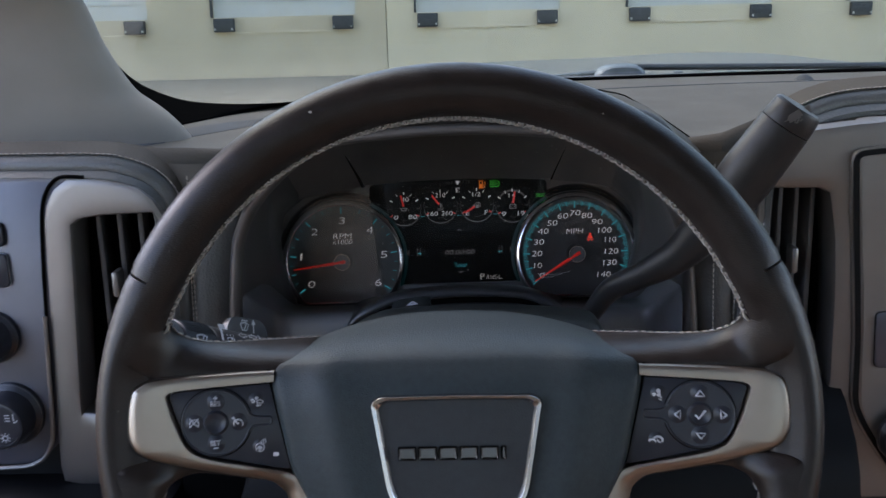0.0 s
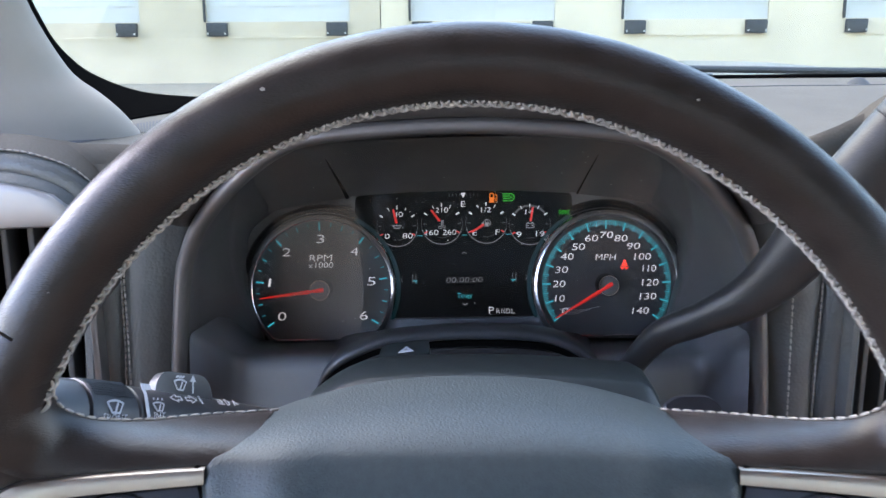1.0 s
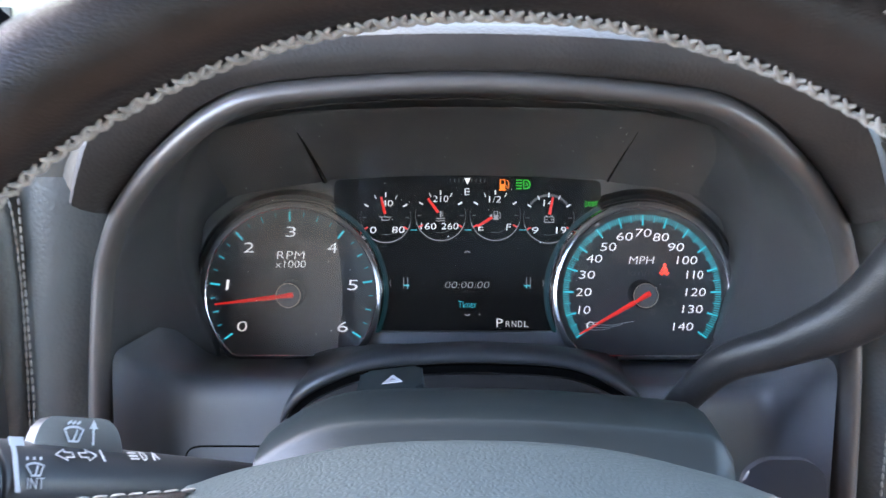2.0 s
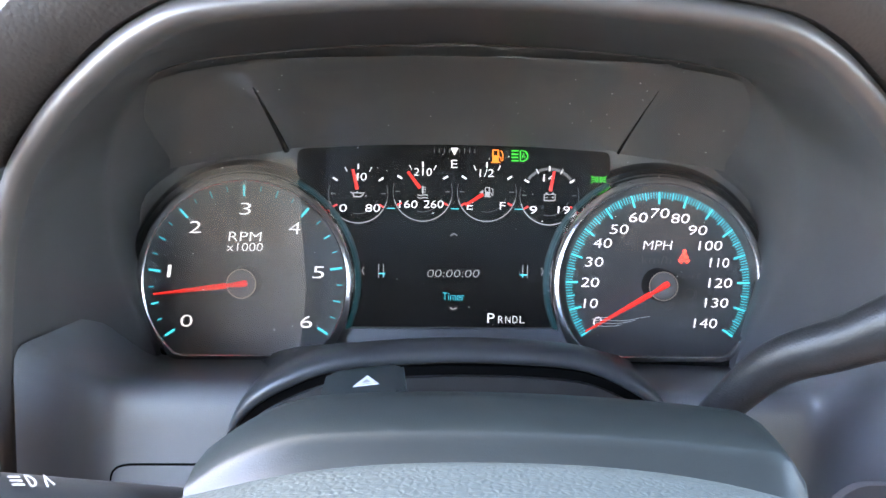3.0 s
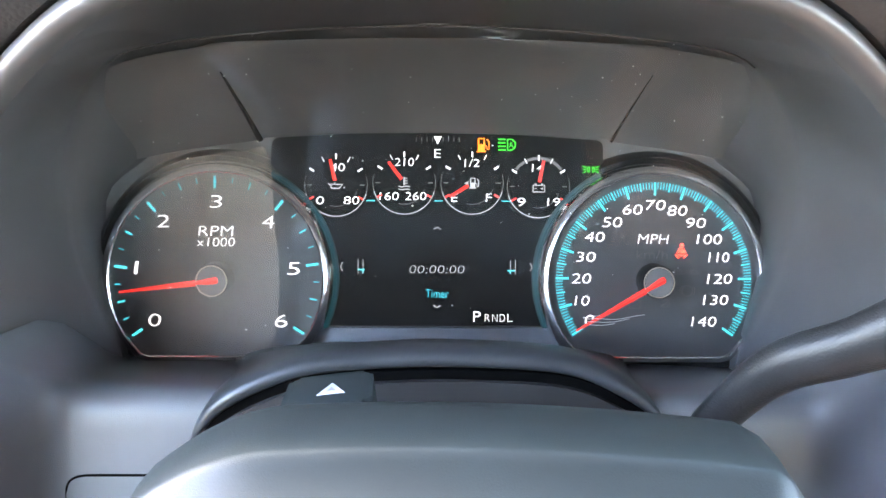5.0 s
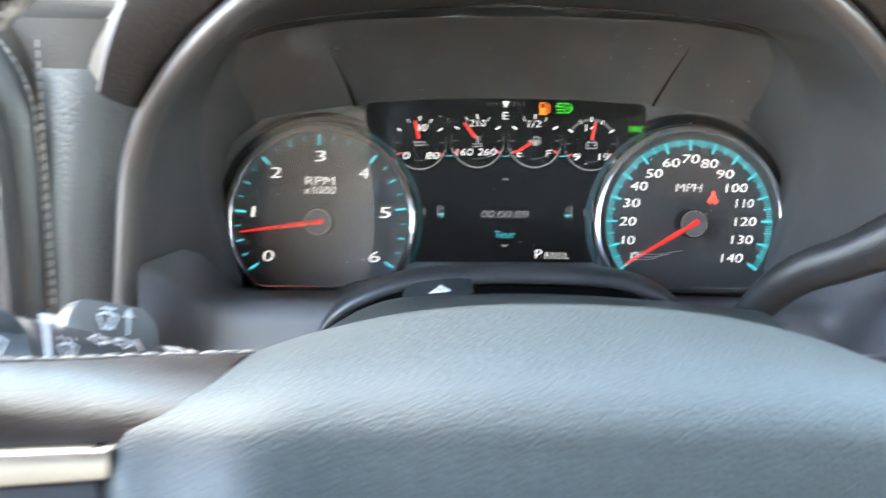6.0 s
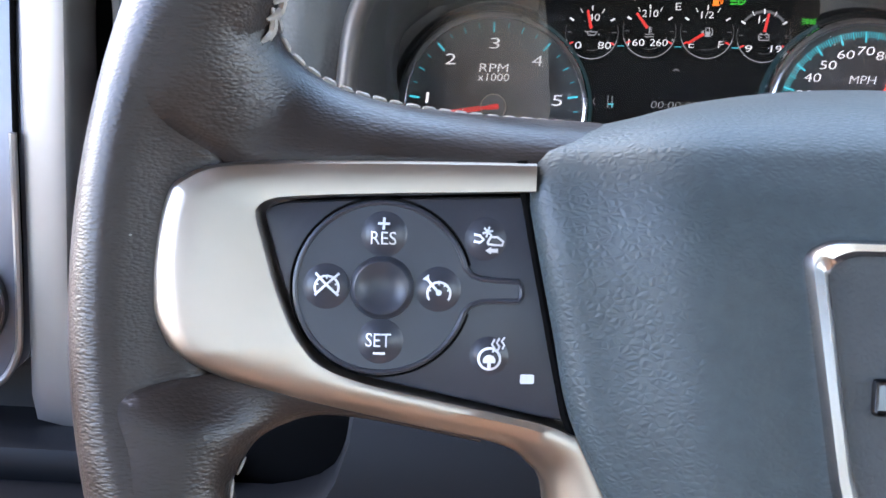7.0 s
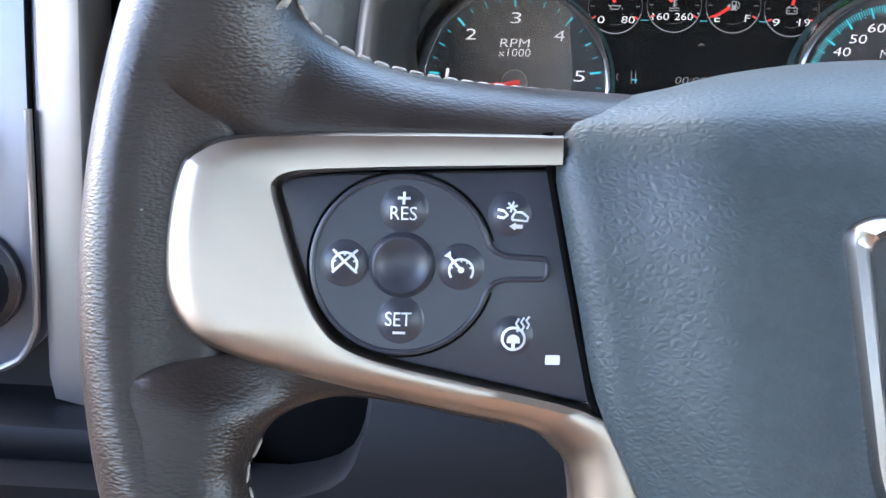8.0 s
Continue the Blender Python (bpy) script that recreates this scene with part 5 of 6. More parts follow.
for q in range(4):
    stroke(bm, [(hx - 0.0058, hy - 0.0025 + q * 0.0017), (hx - 0.0022, hy - 0.0025 + q * 0.0017)], 0.0006, ZD)
part("headlamp_light", bm, GREEN, disp, "green automatic headlamp light")
lettering("headlamp_letter", "A", hx + 0.0005, hy, ZD, GREEN, disp, (0.0021, 0.0026))
bm = bmesh.new()
lx, ly = 0.0753, 0.0452
for s in (-1, 1):
    stroke(bm, [(lx + s * 0.0007, ly + 0.0013), (lx + s * 0.0013, ly + 0.0012), (lx + s * 0.0018, ly), (lx + s * 0.0013, ly - 0.0012), (lx + s * 0.0007, ly - 0.0013), (lx + s * 0.0007, ly + 0.0013)], 0.0004, ZD)
    for q in (-1, 0, 1):
        stroke(bm, [(lx + s * 0.0024, ly + q * 0.0009), (lx + s * 0.0040, ly + q * 0.0017)], 0.0004, ZD)
part("side_light", bm, GREEN, disp, "green side-light symbol")

bm = bmesh.new()
prism([(-0.0012, 0.0608), (0.0026, 0.0608), (0.0007, 0.0570)], ZD, ZD + 0.00015, bm=bm)
part("compass_pointer", bm, NUMERAL, disp)
bm = bmesh.new()
for q in (-4, -3, -2, -1, 1, 2, 3, 4):
    stroke(bm, [(0.0007 + q * 0.0026, 0.0584), (0.0007 + q * 0.0026, 0.0604)], 0.00035, ZD)
part("compass_ticks", bm, FAINT_LINE, disp)
lettering("compass_letter", "E", 0.0006, 0.0526, ZD, NUMERAL, disp, (0.0031, 0.0040))
bm = bmesh.new()
for sy, vy in ((1, 0.0163), (-1, -0.0220)):
    stroke(bm, [(0.0007 - 0.0018, vy - sy * 0.0005), (0.0007, vy + sy * 0.0005), (0.0007 + 0.0018, vy - sy * 0.0005)], 0.0006, ZD)
for s in (-1, 1):
    stroke(bm, [(0.0003 + s * 0.0458, -0.0006), (0.0003 + s * 0.0468, -0.0026), (0.0003 + s * 0.0458, -0.0046)], 0.0004, ZD)
    for q in (0.0360, 0.0384):
        stroke(bm, [(0.0005 + s * q, 0.0010), (0.0005 + s * q, -0.0062)], 0.0003, ZD)
part("menu_arrows", bm, GREY_LINE, disp)
bm = bmesh.new()
stroke(bm, [(-0.0379, -0.0040), (-0.0346, -0.0040)], 0.0006, ZD + 0.0001)
stroke(bm, [(0.0350, -0.0043), (0.0388, -0.0043)], 0.0006, ZD + 0.0001)
for q in (-0.0355, 0.0365):
    stroke(bm, [(q, -0.0040), (q, -0.0056)], 0.0006, ZD)
for q in (-0.0318, 0.0012, 0.0340):
    stroke(bm, [(q - 0.0021, 0.0296), (q + 0.0021, 0.0296)], 0.0004, ZD)
part("menu_marks", bm, CYAN, disp)
part("sill_mark", stroke(bmesh.new(), [(-0.0006, -0.0372), (0.0006, -0.0392), (0.0018, -0.0372)], 0.0005, -0.0074), FAINT_LINE, clu)
lettering("timer_readout", "00:00:00", 0.0006, -0.0038, ZD, GREY_LINE, disp, (0.0268, 0.0038), lean=0.12, thin=0.02)
lettering("menu_title", "Timer", 0.0007, -0.0157, ZD, CYAN, disp, (0.0112, 0.0040), thin=0.018)
lettering("gear_letter", "P", 0.0203, -0.0269, ZD, NUMERAL, disp, (0.0036, 0.0050))
for q, c in enumerate("RNDL"):
    lettering("gear_letter", c, 0.0254 + q * 0.0037, -0.0276, ZD, NUMERAL, disp, (0.0025, 0.0036), thin=0.02)

# clear lens, leaning towards the driver at the top
rows = []
for i in range(len(LENS_RIM) // 2 - 5):
    a, b = LENS_RIM[6 + i], LENS_RIM[-7 - i]
    rows.append([a.lerp(b, k / 20) + Vector((0, 0, 0.006 * math.sin(math.pi * k / 20))) for k in range(21)])
bm = bmesh.new()
grid(bm, rows)
lens = part("lens", bm, LENS, clu, "clear dusty plastic lens")
lens.visible_shadow = False
# a film paints the warm reflection over the tachometer, with its hard edge
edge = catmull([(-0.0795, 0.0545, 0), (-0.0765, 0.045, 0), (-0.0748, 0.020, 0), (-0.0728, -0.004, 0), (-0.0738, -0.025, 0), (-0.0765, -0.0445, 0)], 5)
film = part("dust_film", prism([(p.x, p.y) for p in edge] + [(-0.140, -0.0445), (-0.158, -0.02), (-0.160, 0.02), (-0.145, 0.040), (-0.125, 0.0475)], 0.01395, 0.0140), GLARE, clu, "film painting the warm glare on the tachometer lens")
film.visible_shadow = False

rim_line = [p for p in LENS_RIM if p.y > 0.084]
part("lens_edge", sweep([p + Vector((0, -0.0005, 0.0005)) for p in rim_line], 0.0004, 6), STRIP, clu, "thin pale lens edge")
bm = bmesh.new()
dust = random.Random(7)
for k in range(150):
    v = dust.choice((dust.uniform(0.045, 0.098), dust.uniform(-0.035, 0.098)))
    u = dust.uniform(-0.13, 0.13)
    w = interp(v, ((-0.046, 0.004), (0.1, 0.060), (0.11, 0.064))) + 0.0065 * math.cos(u / 0.16 * 1.57)
    r = dust.choice((0.00010, 0.00013, 0.00018, 0.00030))
    a = dust.uniform(0, 3.1)
    prism([(u + r * math.cos(a + q) * (1.6 if q in (0, 3.1) else 0.7), v + r * math.sin(a + q) * 0.8) for q in (0, 1.2, 2.2, 3.1, 4.2, 5.2)], w, w + 0.0001, bm=bm)
tagged(part("dust", bm, DUST, clu, "pale dust specks on the lens"), kind="stuff")
bm = bmesh.new()
for k in range(4):
    stroke(bm, [(SX - 0.036 + 0.004 * q + 0.001 * k, SY - 0.0165 + 0.0006 * math.sin(q + k) - 0.0011 * k + 0.0003 * q, 0) for q in range(3 + (5 * k) % 7)], 0.00025, 0.0142)
part("scuff", bm, DUST, clu, "pale scuff on the lens by the zero")

# ---- steering column, stalks ----
col = thing("steering_column_cover", pose(0.0105, 0, 0), "dark plastic steering column cover", "column cover")
rows = []
for y, top, hl, hr in ((0.60, 1.296, 0.070, 0.082), (0.66, 1.308, 0.078, 0.090), (0.70, 1.319, 0.084, 0.097), (0.718, 1.3275, 0.087, 0.100), (0.7250, 1.3330, 0.088, 0.1005), (0.7285, 1.3368, 0.0885, 0.1005), (0.7302, 1.3386, 0.0885, 0.1005), (0.7320, 1.3396, 0.0885, 0.1005), (0.745, 1.3398, 0.0885, 0.1005), (0.758, 1.3396, 0.087, 0.100), (0.766, 1.3380, 0.086, 0.099), (0.775, 1.3340, 0.084, 0.097), (0.80, 1.316, 0.078, 0.09)):
    ring = []
    for k in range(41):
        f = -1 + 2 * k / 40
        hw = hl if f < 0 else hr
        x = hw * f
        drop = (0.006 if f < 0 else 0.0062) * f * f + (0.014 * max(0.0, (-f - 0.55) / 0.45) ** 2 if f < 0 else 0.009 * max(0.0, (f - 0.90) / 0.10) ** 2)
        ring.append(Vector((x, y, top - drop)))
    ring += [Vector((hr * 1.01, y, top - 0.05)), Vector((hr * 0.9, y, top - 0.10)), Vector((0, y, top - 0.12)), Vector((-hl * 0.9, y, top - 0.10)), Vector((-hl * 1.03, y, top - 0.05))]
    rows.append(ring)
part("upper_shroud", loft(rows), COLUMN, col, "dark teal-grey grained upper shroud")
tab = part("tilt_lever", prism(rounded([(-0.016, -0.030), (0.018, -0.030), (0.0165, 0.000), (0.010, 0.0055), (-0.006, 0.0055), (-0.0135, 0.000)], 0.004), -0.004, 0.0, 0.0015), SWITCH, col, "dark rounded lever tip")
tab.matrix_basis = pose(0.1085, 0.70, 1.3335, 80)
haz = part("hazard_switch", prism(rounded([(-0.0150, -0.012), (0.0150, -0.012), (0.0140, 0.012), (-0.0140, 0.012)], 0.0035), -0.018, 0.0, 0.0022, seg=3), COLUMN, col, "dark grey hazard switch")
haz.matrix_basis = pose(-0.0376, 0.7865, 1.3330, 3, -8, 0)
bm = bmesh.new()
prism([(-0.0036, -0.0040), (0.0056, -0.0040), (0.0010, 0.0042)], 0.0, 0.0003, bm=bm)
part("triangle", bm, LEGEND, haz, "white warning triangle")
bm = bmesh.new()
prism([(-0.0005, -0.0022), (0.0025, -0.0022), (0.0010, 0.0006)], 0.0003, 0.0005, bm=bm)
part("triangle_centre", bm, DIM_LEGEND, haz)

stalk_dir = Vector((-0.063, -0.088, 0.0445)).normalized()
sm = Matrix.Translation((-0.1542, 0.655, 1.3480)) @ stalk_dir.to_track_quat("X", "Z").to_matrix().to_4x4() @ Matrix.Translation((-0.036, 0, 0)) @ Matrix.Diagonal((1.25, 1.32, 1.32, 1)) @ Matrix.Translation((0.036, 0, 0))
stk = thing("turn_signal_stalk", sm, "black indicator and wiper stalk with white legends", "stalk")


def lathe(rows, n=24, flat=0.95):
    return loft([[Vector((x, r * math.cos(2 * math.pi * k / n), r * flat * math.sin(2 * math.pi * k / n))) for k in range(n)] for x, r in rows])


part("body", lathe([(-0.125, 0.006), (-0.10, 0.0075), (-0.06, 0.0098), (-0.03, 0.0115), (-0.0115, 0.0122), (-0.0110, 0.0118)]), ARCH_PLASTIC, stk)
collar = part("rotary_collar", lathe([(-0.0102, 0.0118), (-0.0098, 0.0126), (0.0098, 0.0130), (0.0102, 0.0122)]), ARCH_PLASTIC, stk, "black rotary wiper collar")
bm = bmesh.new()
for k in range(14):
    a = radians(50 + k * 5)
    sweep([(-0.0085, 0.0128 * math.cos(a), 0.0122 * math.sin(a)), (0.0085, 0.0131 * math.cos(a), 0.0125 * math.sin(a))], 0.00022, 4, bm)
part("ribs", bm, ARCH_PLASTIC, collar)
part("end_cap", lathe([(0.0110, 0.0120), (0.0116, 0.0129), (0.020, 0.0130), (0.025, 0.0118), (0.027, 0.007)]), ARCH_PLASTIC, stk)


def around(x, deg, r):
    """A flat patch on the stalk's skin: text runs towards the column."""
    n = Vector((0, math.cos(radians(deg)), math.sin(radians(deg))))
    xa = Vector((-1, 0, 0))
    m = Matrix((xa, n.cross(xa), n)).transposed().to_4x4()
    m.translation = Vector((x, 0, 0)) + n * r
    return m


tab = part("wash_tab", prism(rounded([(-0.0165, -0.006), (0.0165, -0.006), (0.0140, 0.0095), (0.010, 0.0132), (-0.010, 0.0132), (-0.0135, 0.0095)], 0.004), -0.002, 0.002, 0.001), ARCH_PLASTIC, stk, "washer push tab")
tab.matrix_basis = around(-0.036, 20, 0.003) @ Matrix.Translation((0.002, 0.004, 0))


def blade_icon(bm, s=1.0, x=0.0, y=0.0):
    stroke(bm, [(x - 0.0034 * s, y + 0.0016 * s), (x - 0.0016 * s, y - 0.0018 * s), (x + 0.0016 * s, y - 0.0018 * s), (x + 0.0034 * s, y + 0.0016 * s)] + [(x + q * s * 0.0034, y + (0.0016 + 0.0008 * (1 - q * q)) * s) for q in (0.5, 0, -0.5, -1)], 0.0007 * s)
    stroke(bm, [(x - 0.0002 * s, y - 0.0016 * s), (x + 0.0012 * s, y + 0.0016 * s)], 0.0007 * s)


bm = bmesh.new()
blade_icon(bm)
ob = part("wiper_symbol", bm, LEGEND, collar)
ob.matrix_basis = around(0.001, 27, 0.0131)
ob = lettering("legend", "FRONT", 0, 0, 0, LEGEND, collar, (0.0100, 0.0030))
ob.matrix_basis = around(0.001, 11, 0.0132)
bm = bmesh.new()
stroke(bm, [(0, 0.0065), (0.0005, 0.004), (0, -0.006)], 0.0014)
stroke(bm, [(-0.0008, 0.0068), (0.0035, 0.0068)], 0.0022)
ob = part("speed_mark", bm, LEGEND, stk)
ob.matrix_basis = around(-0.0135, 36, 0.0123)
bm = bmesh.new()
blade_icon(bm, 0.75)
for q in (-0.002, 0, 0.002):
    stroke(bm, [(q, 0.0026), (q, 0.0034)], 0.0005)
ob = part("wiper_symbol", bm, LEGEND, stk)
ob.matrix_basis = around(-0.0195, 34, 0.0121)
ob = lettering("legend", "INT", 0, 0, 0, LEGEND, stk, (0.0050, 0.0027))
ob.matrix_basis = around(-0.0195, 19, 0.0122)
bm = bmesh.new()
for q, d in ((-0.0035, -1), (0.0035, 1)):
    stroke(bm, [(q + d * 0.003, 0), (q, 0.0019), (q, 0.0008), (q - d * 0.0024, 0.0008), (q - d * 0.0024, -0.0008), (q, -0.0008), (q, -0.0019), (q + d * 0.003, 0)], 0.0005)
stroke(bm, [(0.0085, 0.002), (0.0085, -0.002)], 0.0006)
ob = part("arrow_symbol", bm, LEGEND, stk)
ob.matrix_basis = around(-0.034, 58, 0.0114)
bm = bmesh.new()
for q in range(3):
    stroke(bm, [(-0.0045, -0.0012 + q * 0.0012), (-0.0015, -0.0012 + q * 0.0012)], 0.0006)
stroke(bm, arc(0, 0, 0.0017, -90, 90, 8) + [(0, -0.0017)], 0.0005)
stroke(bm, [(0.004, -0.0018), (0.005, 0.0018), (0.0062, -0.0012)], 0.0006)
ob = part("beam_symbol", bm, LEGEND, stk)
ob.matrix_basis = around(-0.058, 66, 0.0101)
bm = bmesh.new()
blade_icon(bm, 0.9, -0.002, 0.001)
for q in (-0.0035, -0.002, -0.0005):
    stroke(bm, [(q - 0.0006, 0.0038), (q + 0.0006, 0.0046)], 0.0006)
stroke(bm, [(0.0045, -0.0015), (0.0045, 0.004)], 0.0007)
prism([(0.0030, 0.0028), (0.0060, 0.0028), (0.0045, 0.0052)], 0, 0.0002, bm=bm)
ob = part("washer_symbol", bm, LEGEND, tab)
ob.matrix_basis = pose(0.0, 0.0075, 0.0021)

# ---- gear lever ----
lev = thing("gear_lever", pose(0, 0, 0), "black column gear lever with a grained grip", "gear lever")
LEV = catmull([(0.098, 0.842, 1.270), (0.102, 0.838, 1.281), (0.1125, 0.820, 1.3115), (0.126, 0.803, 1.3365), (0.146, 0.786, 1.3520), (0.170, 0.770, 1.3725), (0.1905, 0.757, 1.4035), (0.2085, 0.7462, 1.4345), (0.2286, 0.7392, 1.4665)], 5)
part("stem", sweep(LEV, lambda t: interp(t, ((0, 0.0062), (0.125, 0.0066), (0.25, 0.0078), (0.375, 0.0092), (0.5, 0.0100), (0.625, 0.0134), (0.75, 0.0180), (0.875, 0.0196), (1, 0.0180))), 20, up=(0, 1, 0), flat=0.85), LEVER, lev)
rocker = part("range_rocker", prism(rounded([(-0.009, -0.012), (0.013, -0.012), (0.013, 0.013), (-0.009, 0.013)], 0.004), -0.006, 0.0006, 0.0008), SWITCH, lev, "small plus and minus rocker in the lever")
rocker.matrix_basis = Matrix.Translation((0.190, 0.7385, 1.419)) @ pose(0, 0, 0, 78, -32, 12)
bm = bmesh.new()
stroke(bm, [(-0.004, 0.006), (0.001, 0.006)], 0.0012, 0.0007)
stroke(bm, [(-0.0015, 0.0035), (-0.0015, 0.0085)], 0.0012, 0.0008)
part("plus_sign", bm, DIM_LEGEND, rocker)
part("minus_sign", stroke(bmesh.new(), [(-0.004, -0.005), (0.001, -0.005)], 0.0012, 0.0007), DIM_LEGEND, rocker)
tipd = Vector((0.0078, -0.0026, 0.0124))
p0 = Vector((0.2289, 0.7391, 1.4670))
cap = part("end_cap", sweep([p0, p0 + tipd * 0.05, p0 + tipd * 0.88, p0 + tipd], lambda t: interp(t, ((0, 0.0177), (0.34, 0.0179), (0.67, 0.0168), (1, 0.0150))), 20, up=(0, 1, 0), flat=0.85), LEVER, lev, "black end cap with a tow symbol")
bm = bmesh.new()
prism([(-0.0048, -0.0010), (0.0040, -0.0010), (0.0040, 0.0030), (-0.0034, 0.0030), (-0.0048, 0.0016)], 0, 0.0003, bm=bm)
for q in (-0.0012, 0.0014):
    stroke(bm, arc(q, -0.0020, 0.0009, 0, 356, 10), 0.0006, 0, 0.0003)
stroke(bm, [(-0.0070, 0.0012), (-0.0044, 0.0012)], 0.0007, 0.0, 0.0003)
prism([(0.0068, 0.0022), (0.0108, 0.0022), (0.0088, -0.0026)], 0, 0.0003, bm=bm)
ob = part("tow_symbol", bm, DIM, cap, "grey tow symbol")
ob.matrix_basis = Matrix.Translation(p0 + tipd * 0.50 + Vector((-0.0030, -0.0163, 0.0010))) @ pose(0, 0, 0, 80, -32, 0) @ Matrix.Diagonal((1.05, 1.2, 1, 1))

# ---- steering wheel ----
WHM = pose(0.0085, 0.552, 1.341, 90 - 14.7)
whl = thing("steering_wheel", WHM, "black leather steering wheel with satin silver spokes", "steering wheel")
R, TUBE = 0.1741, 0.0142


def rim_point(a, b, grow=0.0):
    c, s = math.cos(b), math.sin(b)
    k = max(0.0, 1 - abs((math.degrees(math.asin(math.sin(a))) - 2) / 24.0))
    k = k * k * (3 - 2 * k)
    if s > 0:
        flat = min(1.0, max(0.0, (0.55 - c) / 1.1))
        s *= 1 - 0.50 * min(1.0, k * 1.3) * flat * flat * (3 - 2 * flat)
    rad = R + (TUBE + grow) * c
    return Vector((rad * math.cos(a), rad * math.sin(a), (TUBE * 1.08 + grow) * s))


def rim_piece(name, a0, a1, n, label):
    rows = []
    for i in range(n + 1):
        a = radians(a0 + (a1 - a0) * i / n)
        edge = -0.0006 if i in (0, n) else 0.0
        rows.append([rim_point(a, 2 * math.pi * k / 28, edge) for k in range(28)])
    return part(name, loft(rows), RIM_LEATHER, whl, label)


rim_piece("rim_top", 26.5, 153.5, 90, "smooth worn leather rim")
rim_piece("rim_left", 153.9, 222, 46, "grained leather rim")
rim_piece("rim_right", -42, 26.1, 46, "grained leather rim")
rim_piece("rim_bottom", 222.3, 317.7, 50, "smooth leather rim")
bm = bmesh.new()
twist = random.Random(3)
for i in range(96):
    a = radians(20 + 140 * i / 95) + twist.uniform(-0.003, 0.003)
    rope = [rim_point(a - 0.022 + 0.044 * k / 5, radians(169 + 13 * k / 5), 0.0001 + 0.0011 * math.sin(math.pi * k / 5)) for k in range(6)]
    sweep(rope, lambda t: 0.00045 + 0.00045 * math.sin(math.pi * t), 6, bm)
    rope = [rim_point(a - 0.006 + 0.030 * k / 5, radians(181 - 14 * k / 5), 0.0003 + 0.0009 * math.sin(math.pi * k / 5)) for k in range(6)]
    sweep(rope, lambda t: 0.0004 + 0.0004 * math.sin(math.pi * t), 6, bm)
for i in range(20):
    for f in (0, 1):
        a = radians(197 + 25 * i / 19) + twist.uniform(-0.004, 0.004)
        a = math.pi - a if f else a
        loop = [rim_point(a - 0.012 + 0.024 * k / 4, radians(172 + (20 if (i + k) % 2 else 2)), 0.0002 + 0.0008 * math.sin(math.pi * k / 4)) for k in range(5)]
        sweep(loop, 0.0005, 5, bm)
tagged(part("rim_stitching", bm, THREAD, whl, "pale grey cross stitching"), kind="stuff")

for a, b, r in ((113.5, 78, 0.0009), (64, 84, 0.0006), (147, 100, 0.0004), (176, 92, 0.0003)):
    p = rim_point(radians(a), radians(b), 0.0002)
    bm = bmesh.new()
    bmesh.ops.create_icosphere(bm, subdivisions=1, radius=r, matrix=Matrix.Translation(p) @ Matrix.Diagonal((1.2, 0.8, 0.4, 1)))
    part("speck", bm, THREAD, whl, "small pale speck on the leather")
TRIM = [(-0.0958, 0.0297, -0.0958, 0.0237), (-0.110, 0.0294, -0.110, 0.0229), (-0.1285, 0.0288, -0.1265, 0.0220), (-0.1495, 0.0278, -0.1430, 0.0208), (-0.1596, 0.0265, -0.1480, 0.0199),
        (-0.1650, 0.0243, -0.1500, 0.0184), (-0.1685, 0.0205, -0.1504, 0.0165), (-0.1708, 0.0090, -0.1490, 0.0115), (-0.1708, -0.0015, -0.1468, 0.0040),
        (-0.1690, -0.0070, -0.1436, -0.0040), (-0.1655, -0.0112, -0.1410, -0.0085), (-0.1580, -0.0155, -0.1372, -0.0125), (-0.1420, -0.0203, -0.1290, -0.0158),
        (-0.1209, -0.0252, -0.1120, -0.0196), (-0.1020, -0.0295, -0.0935, -0.0235), (-0.0955, -0.0335, -0.0868, -0.0258), (-0.0915, -0.0400, -0.0805, -0.0300), (-0.0890, -0.0620, -0.0765, -0.0480)]
INNER = catmull([(a[2], a[3], 0) for a in TRIM[:15]], 4) + [Vector((-0.0800, -0.0250, 0)), Vector((-0.0820, -0.0150, 0)), Vector((-0.0850, 0.0013, 0)), Vector((-0.0880, 0.0230, 0))]


PANEL = inset(INNER, 0.0008)


def spoke_w(u):
    return interp(-abs(u), ((-0.176, 0.0076), (-0.165, 0.0066), (-0.156, 0.0047), (-0.148, 0.0023), (-0.094, -0.0071), (-0.08, -0.0085)))


